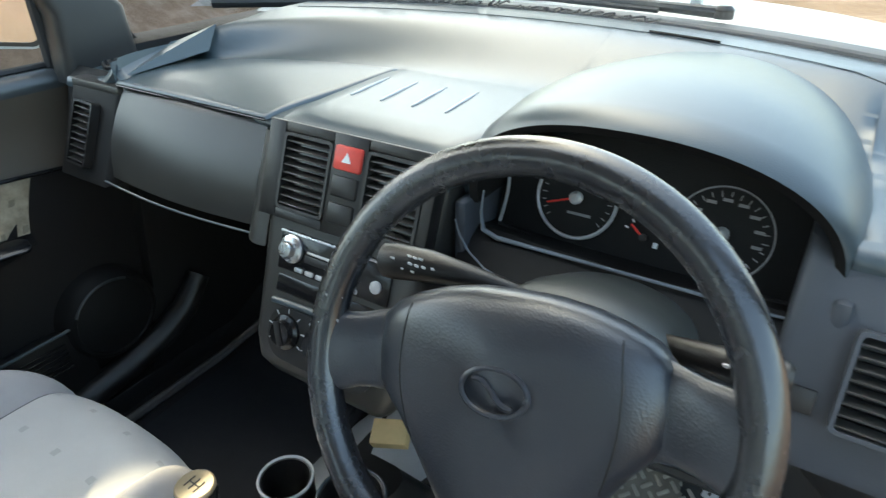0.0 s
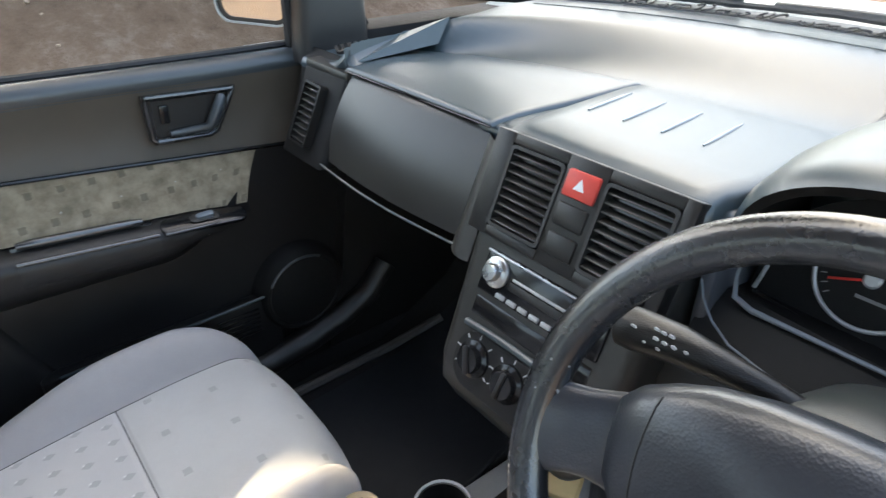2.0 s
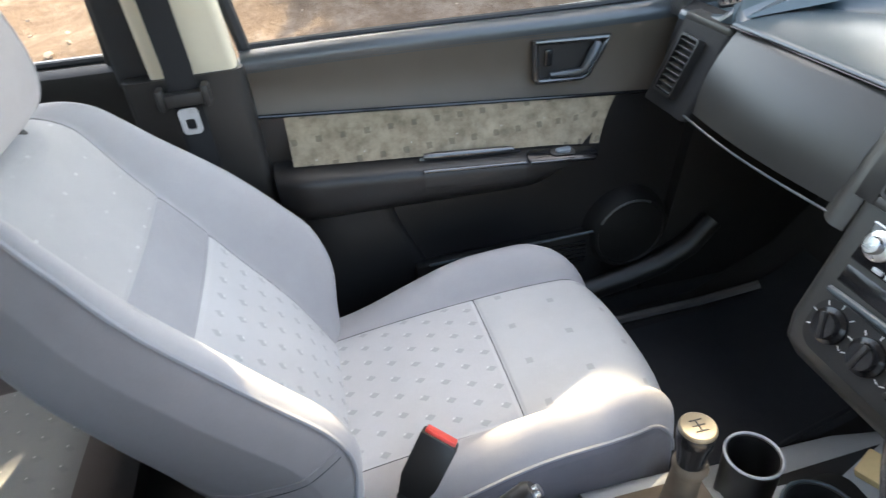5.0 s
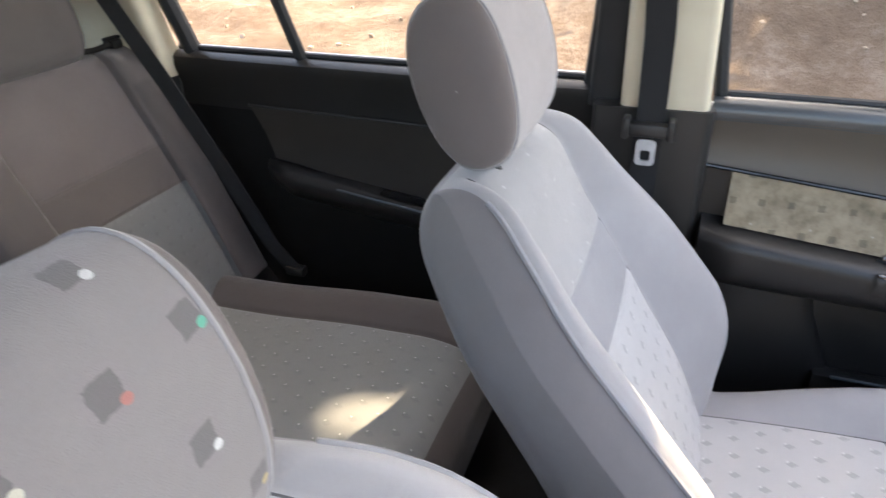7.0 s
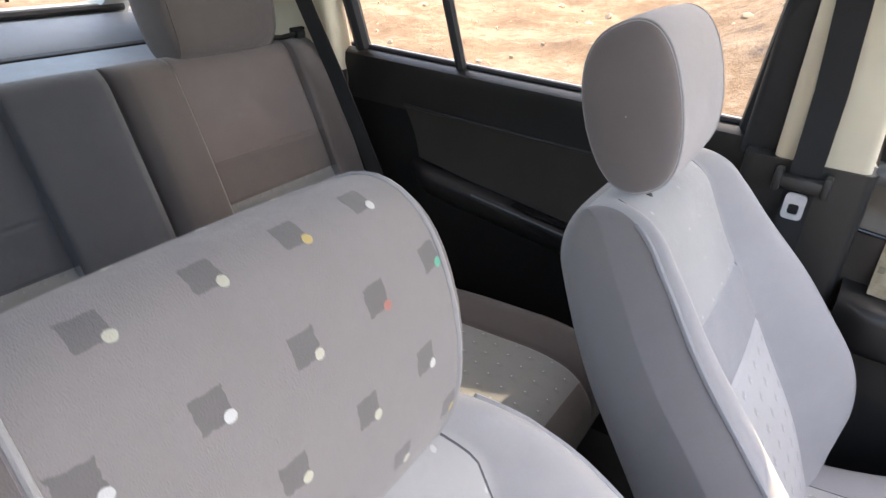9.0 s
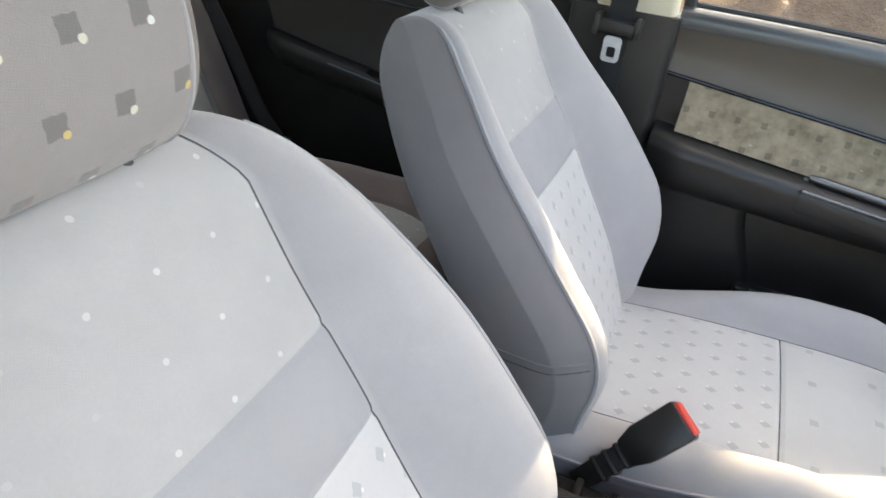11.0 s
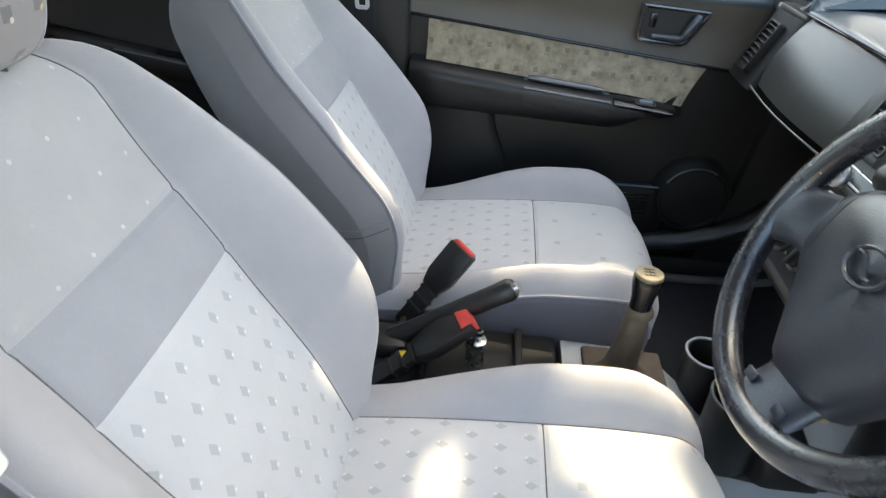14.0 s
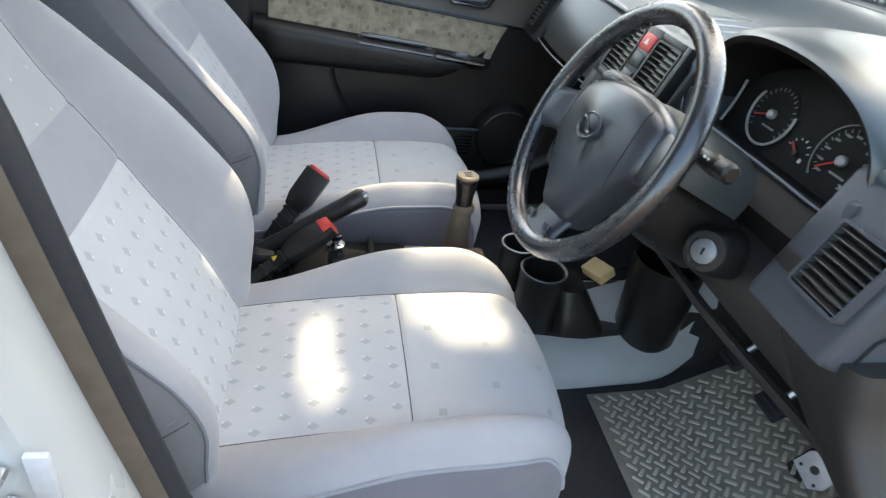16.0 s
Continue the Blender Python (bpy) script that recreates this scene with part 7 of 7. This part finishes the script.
hole = lambda cx, cy, r: [(cx + r * math.cos(a), cy + r * math.sin(a)) for a in np.linspace(0, 2 * math.pi, 13)[:-1]]
part("plate", slab([(-0.028, -0.026), (0.020, -0.034), (0.034, -0.012), (0.030, 0.010), (0.016, 0.014), (0.012, 0.032), (-0.016, 0.036), (-0.030, 0.012)], 0.003, mb, 0.001), M_ZINC, br)
part("bolt_hole", slab(hole(0, -0.002, 0.008), 0.0015, mb @ Matrix.Translation((0, 0, 0.0028))), M_BLACK, br)
for cx, cy in ((-0.016, 0.024), (0.020, -0.020), (-0.018, -0.016)):
    part("bolt_hole", slab(hole(cx, cy, 0.003), 0.0015, mb @ Matrix.Translation((0, 0, 0.0028))), M_BLACK, br)
part("under_dash_bar", tube([(0.14, 0.50, 0.43), (0.336, 0.50, 0.424), (0.48, 0.50, 0.430), (0.614, 0.50, 0.439), (0.70, 0.50, 0.445)], 0.010, 8), M_BLACK, DASH, "black support bar under the dash")


# raised tread marks of the driver mat
MAT = bpy.data.objects["floor_mat"]
bar = bmesh.new()
box(-0.0112, 0.0112, -0.0036, 0.0036, 0, 0.0035, 0.0014, 1, bm=bar)
tread = part("tread_bar", bar, M_TREAD, MAT)
first = True
count = 0
for i in range(-14, 30):
    for j in range(-22, 22):
        x, y = 0.20 + (i - j) * 0.0145, 0.45 + (i + j) * 0.0145
        if x > 0.520 or x < 0.19 + 0.02 * (0.80 - y) + 0.012 or y < 0.452 or y > 0.79 or count >= 300:
            continue
        m = pose(x, y, floor_z(y) + 0.0135, math.degrees(math.atan2(floor_z(y + 0.01) - floor_z(y - 0.01), 0.02)), 0, 0) @ pose(0, 0, 0, 0, 0, 45 if (i + j) % 2 else -45)
        if first:
            tread.matrix_local = m
            first = False
        else:
            o = tread.copy()
            scene.collection.objects.link(o)
            o.matrix_local = m
        count += 1


# passenger mat and carpet edge
pm = thing("floor_mat", "black worn rubber floor mat in the passenger footwell", "floor mat")
part("sheet", rings_mesh([[(x, y, floor_z(y) + 0.006 + 0.003 * noise.noise((x * 9, y * 9, 1))) for x in np.linspace(-0.58, -0.19, 10)] for y in np.linspace(0.12, 0.84, 16)], False, False), M_RUBBER, pm)
part("edge", tube([(x, y, floor_z(y) + 0.009) for x, y in ((-0.19, 0.12), (-0.19, 0.5), (-0.20, 0.84))], 0.005, 8), M_RUBBER, pm)


# driver belt on its pillar
db = thing("seat_belt", "black seat belt hanging beside the driver seat on the pillar", "seat belt")
rings = []
for x, y, z in ((0.598, -0.46, 1.10), (0.616, -0.41, 0.95), (0.612, -0.385, 0.79), (0.618, -0.43, 0.68), (0.628, -0.50, 0.45), (0.632, -0.54, 0.14)):
    rings.append([(x, y - 0.023, z), (x + 0.002, y - 0.023, z), (x + 0.002, y + 0.023, z), (x, y + 0.023, z)])
part("webbing", rings_mesh(rings), M_BELT, db)
part("tongue_holder", box(0.602, 0.622, -0.408, -0.368, 0.776, 0.790, 0.006), M_BLACK, db, "black plastic tongue holder")


# belt clip, and a dark tube for the shadow gap on top of the rear backrest
lt = thing("belt_clip", "small black belt clip on top of the rear backrest", "clip")
part("body", box(-0.668, -0.640, -1.600, -1.570, 0.826, 0.844, 0.004), M_MATT, lt)
part("hook", box(-0.676, -0.634, -1.594, -1.580, 0.842, 0.850, 0.003), M_MATT, lt)
part("gap_shade", tube([(-0.640, -1.582, 0.836), (-0.60, -1.584, 0.832), (-0.575, -1.587, 0.834)], 0.006, 8), M_MATT, lt)


# dark lettering strips on the glass, drawn as plain bars
dk = simple("dark decal", (0.045, 0.045, 0.05), 0.5, vary=0.1)
dec = thing("windscreen_decal", "dark lettering strip along the bottom of the windscreen", "sticker")
rd = random.Random(12)
for k in range(30):
    x = -0.34 + 0.019 * k + rd.uniform(-0.004, 0.004)
    mm = facing((x, ws_y(x) - 0.018, 0.862), (1, 0, 0), (0, -0.66, 0.37))
    hgt, wd = rd.choice((0.007, 0.009, 0.015)), rd.uniform(0.005, 0.010)
    a0 = rd.uniform(0, 6.28)
    arc = [mm @ Vector((wd * math.cos(a) + 1.1 * hgt * math.sin(a), hgt + hgt * math.sin(a), 0)) for a in np.linspace(a0, a0 + rd.uniform(2.6, 5.6), 11)]
    part("letter_stroke", tube(arc, 0.0018, 5), dk, dec)
rdc = thing("rear_decal", "dark lettering on the tailgate window", "sticker")
mt = facing((0, -2.236, 0.835), (1, 0, 0), (0, 0.27, 0.33))
lettering("word", "sm", 0.115, mt @ Matrix.Translation((-0.29, 0.045, 0.001)), dk, rdc, "dark letters on the glass", True)


# ---- unseen trees beside the car, added to shade it and the dirt ----
# gaps cut into the leaves to lay chosen sun patches on the seats: place, half length and half width on the level of the
# cushions, turn of the long side
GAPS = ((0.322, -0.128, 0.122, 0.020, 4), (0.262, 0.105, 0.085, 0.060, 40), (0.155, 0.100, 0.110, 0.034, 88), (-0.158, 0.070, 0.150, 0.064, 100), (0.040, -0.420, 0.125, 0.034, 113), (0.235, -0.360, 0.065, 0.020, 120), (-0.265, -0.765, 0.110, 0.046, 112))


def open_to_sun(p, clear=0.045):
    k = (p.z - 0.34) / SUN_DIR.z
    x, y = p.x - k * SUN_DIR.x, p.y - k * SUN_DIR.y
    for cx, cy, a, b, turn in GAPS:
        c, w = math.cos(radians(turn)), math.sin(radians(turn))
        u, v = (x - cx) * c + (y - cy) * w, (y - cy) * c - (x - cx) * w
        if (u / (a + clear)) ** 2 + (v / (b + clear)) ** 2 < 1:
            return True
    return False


M_BARK = simple("bark", (0.12, 0.085, 0.055), 0.9, scale=12, vary=0.4)
M_FOLIAGE = simple("foliage", (0.06, 0.10, 0.03), 0.6, scale=3, vary=0.5)


def build_tree(x0, y0, crown, radii, clumps, leaves, seed, label):
    """Trunk, limbs and a crown of leaves in clumps; crown: its middle; radii: its half sizes."""
    foot = ground_z(x0, y0) - 0.05
    t = thing("tree", label, "tree", "trees beside the car", at=(x0, y0, foot))
    rc = random.Random(seed)
    top = Vector(crown) - Vector((x0, y0, foot))
    trunk = [Vector((0, 0, -0.2)), top * 0.2 + Vector((0.05, 0.0, 0.3)), top * 0.45 + Vector((-0.08, 0.05, 0.5)), top * 0.72, top * 0.86 + Vector((-0.5, 0.6, 0))]
    part("trunk", tube(trunk, [0.30, 0.24, 0.19, 0.13, 0.04], 12), M_BARK, t)
    mids = []
    for k in range(clumps):
        while True:
            q = [rc.uniform(-1, 1) for _ in range(3)]
            if sum(v * v for v in q) < 1:
                break
        mids.append(top + Vector((q[0] * radii[0], q[1] * radii[1], q[2] * radii[2])))
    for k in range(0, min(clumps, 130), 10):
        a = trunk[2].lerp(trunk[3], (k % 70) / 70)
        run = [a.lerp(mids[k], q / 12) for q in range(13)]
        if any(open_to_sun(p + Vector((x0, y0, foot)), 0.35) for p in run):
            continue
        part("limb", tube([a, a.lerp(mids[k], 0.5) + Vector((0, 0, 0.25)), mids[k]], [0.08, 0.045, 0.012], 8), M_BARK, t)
    vs, fs = [], []
    base = Vector((x0, y0, foot))
    shape = [Vector(v) for v in ((-1, 0, 0), (-0.4, 0.5, 0.1), (0.3, 0.5, 0.1), (1, 0, 0), (0.3, -0.5, 0.1), (-0.4, -0.5, 0.1))]

    def leaf(p, size):
        turn = pose(0, 0, 0, rc.uniform(-60, 60), rc.uniform(-60, 60), rc.uniform(0, 360)).to_3x3()
        fs.append(tuple(range(len(vs), len(vs) + 6)))
        vs.extend(p + turn @ (v * size) for v in shape)

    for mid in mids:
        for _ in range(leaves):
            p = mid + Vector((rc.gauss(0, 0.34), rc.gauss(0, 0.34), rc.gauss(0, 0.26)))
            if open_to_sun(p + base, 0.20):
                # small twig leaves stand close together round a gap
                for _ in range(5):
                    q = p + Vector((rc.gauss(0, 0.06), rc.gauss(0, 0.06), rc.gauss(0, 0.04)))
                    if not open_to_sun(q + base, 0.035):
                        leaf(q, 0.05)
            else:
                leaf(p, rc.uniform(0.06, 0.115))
    me = bpy.data.meshes.new("crown")
    me.from_pydata([tuple(v) for v in vs], [], fs)
    me.materials.append(M_FOLIAGE)
    crown_ob = new("crown", me)
    crown_ob.parent = t
    tagged(crown_ob, "many small green leaves")


build_tree(-8.2, 7.6, (-4.9, 2.5, 7.5), (2.2, 2.9, 1.7), 130, 125, 7, "unseen broad leafy tree added to shade the car")
build_tree(-10.5, 8.2, (-6.6, 3.6, 10.9), (2.6, 3.2, 2.0), 130, 110, 12, "unseen tall leafy tree added to shade the car front")
build_tree(-16.5, 7.6, (-14.0, 7.2, 9.4), (3.0, 3.6, 2.4), 100, 80, 17, "unseen leafy tree further off, added to shade the dirt")
build_tree(-15.5, 12.5, (-13.2, 11.5, 9.8), (3.2, 3.4, 2.4), 100, 80, 21, "unseen leafy tree further off, added to shade the dirt")
build_tree(-12.4, 4.6, (-9.8, 5.6, 8.6), (2.4, 2.6, 1.9), 110, 95, 31, "unseen leafy tree added to shade the bank")
build_tree(-13.5, 8.6, (-10.4, 8.2, 8.8), (2.6, 2.8, 1.9), 110, 95, 35, "unseen leafy tree added to shade the bank")
build_tree(-14.2, 1.6, (-12.6, 4.6, 9.2), (2.4, 2.4, 1.9), 100, 90, 39, "unseen leafy tree added to shade the bank")
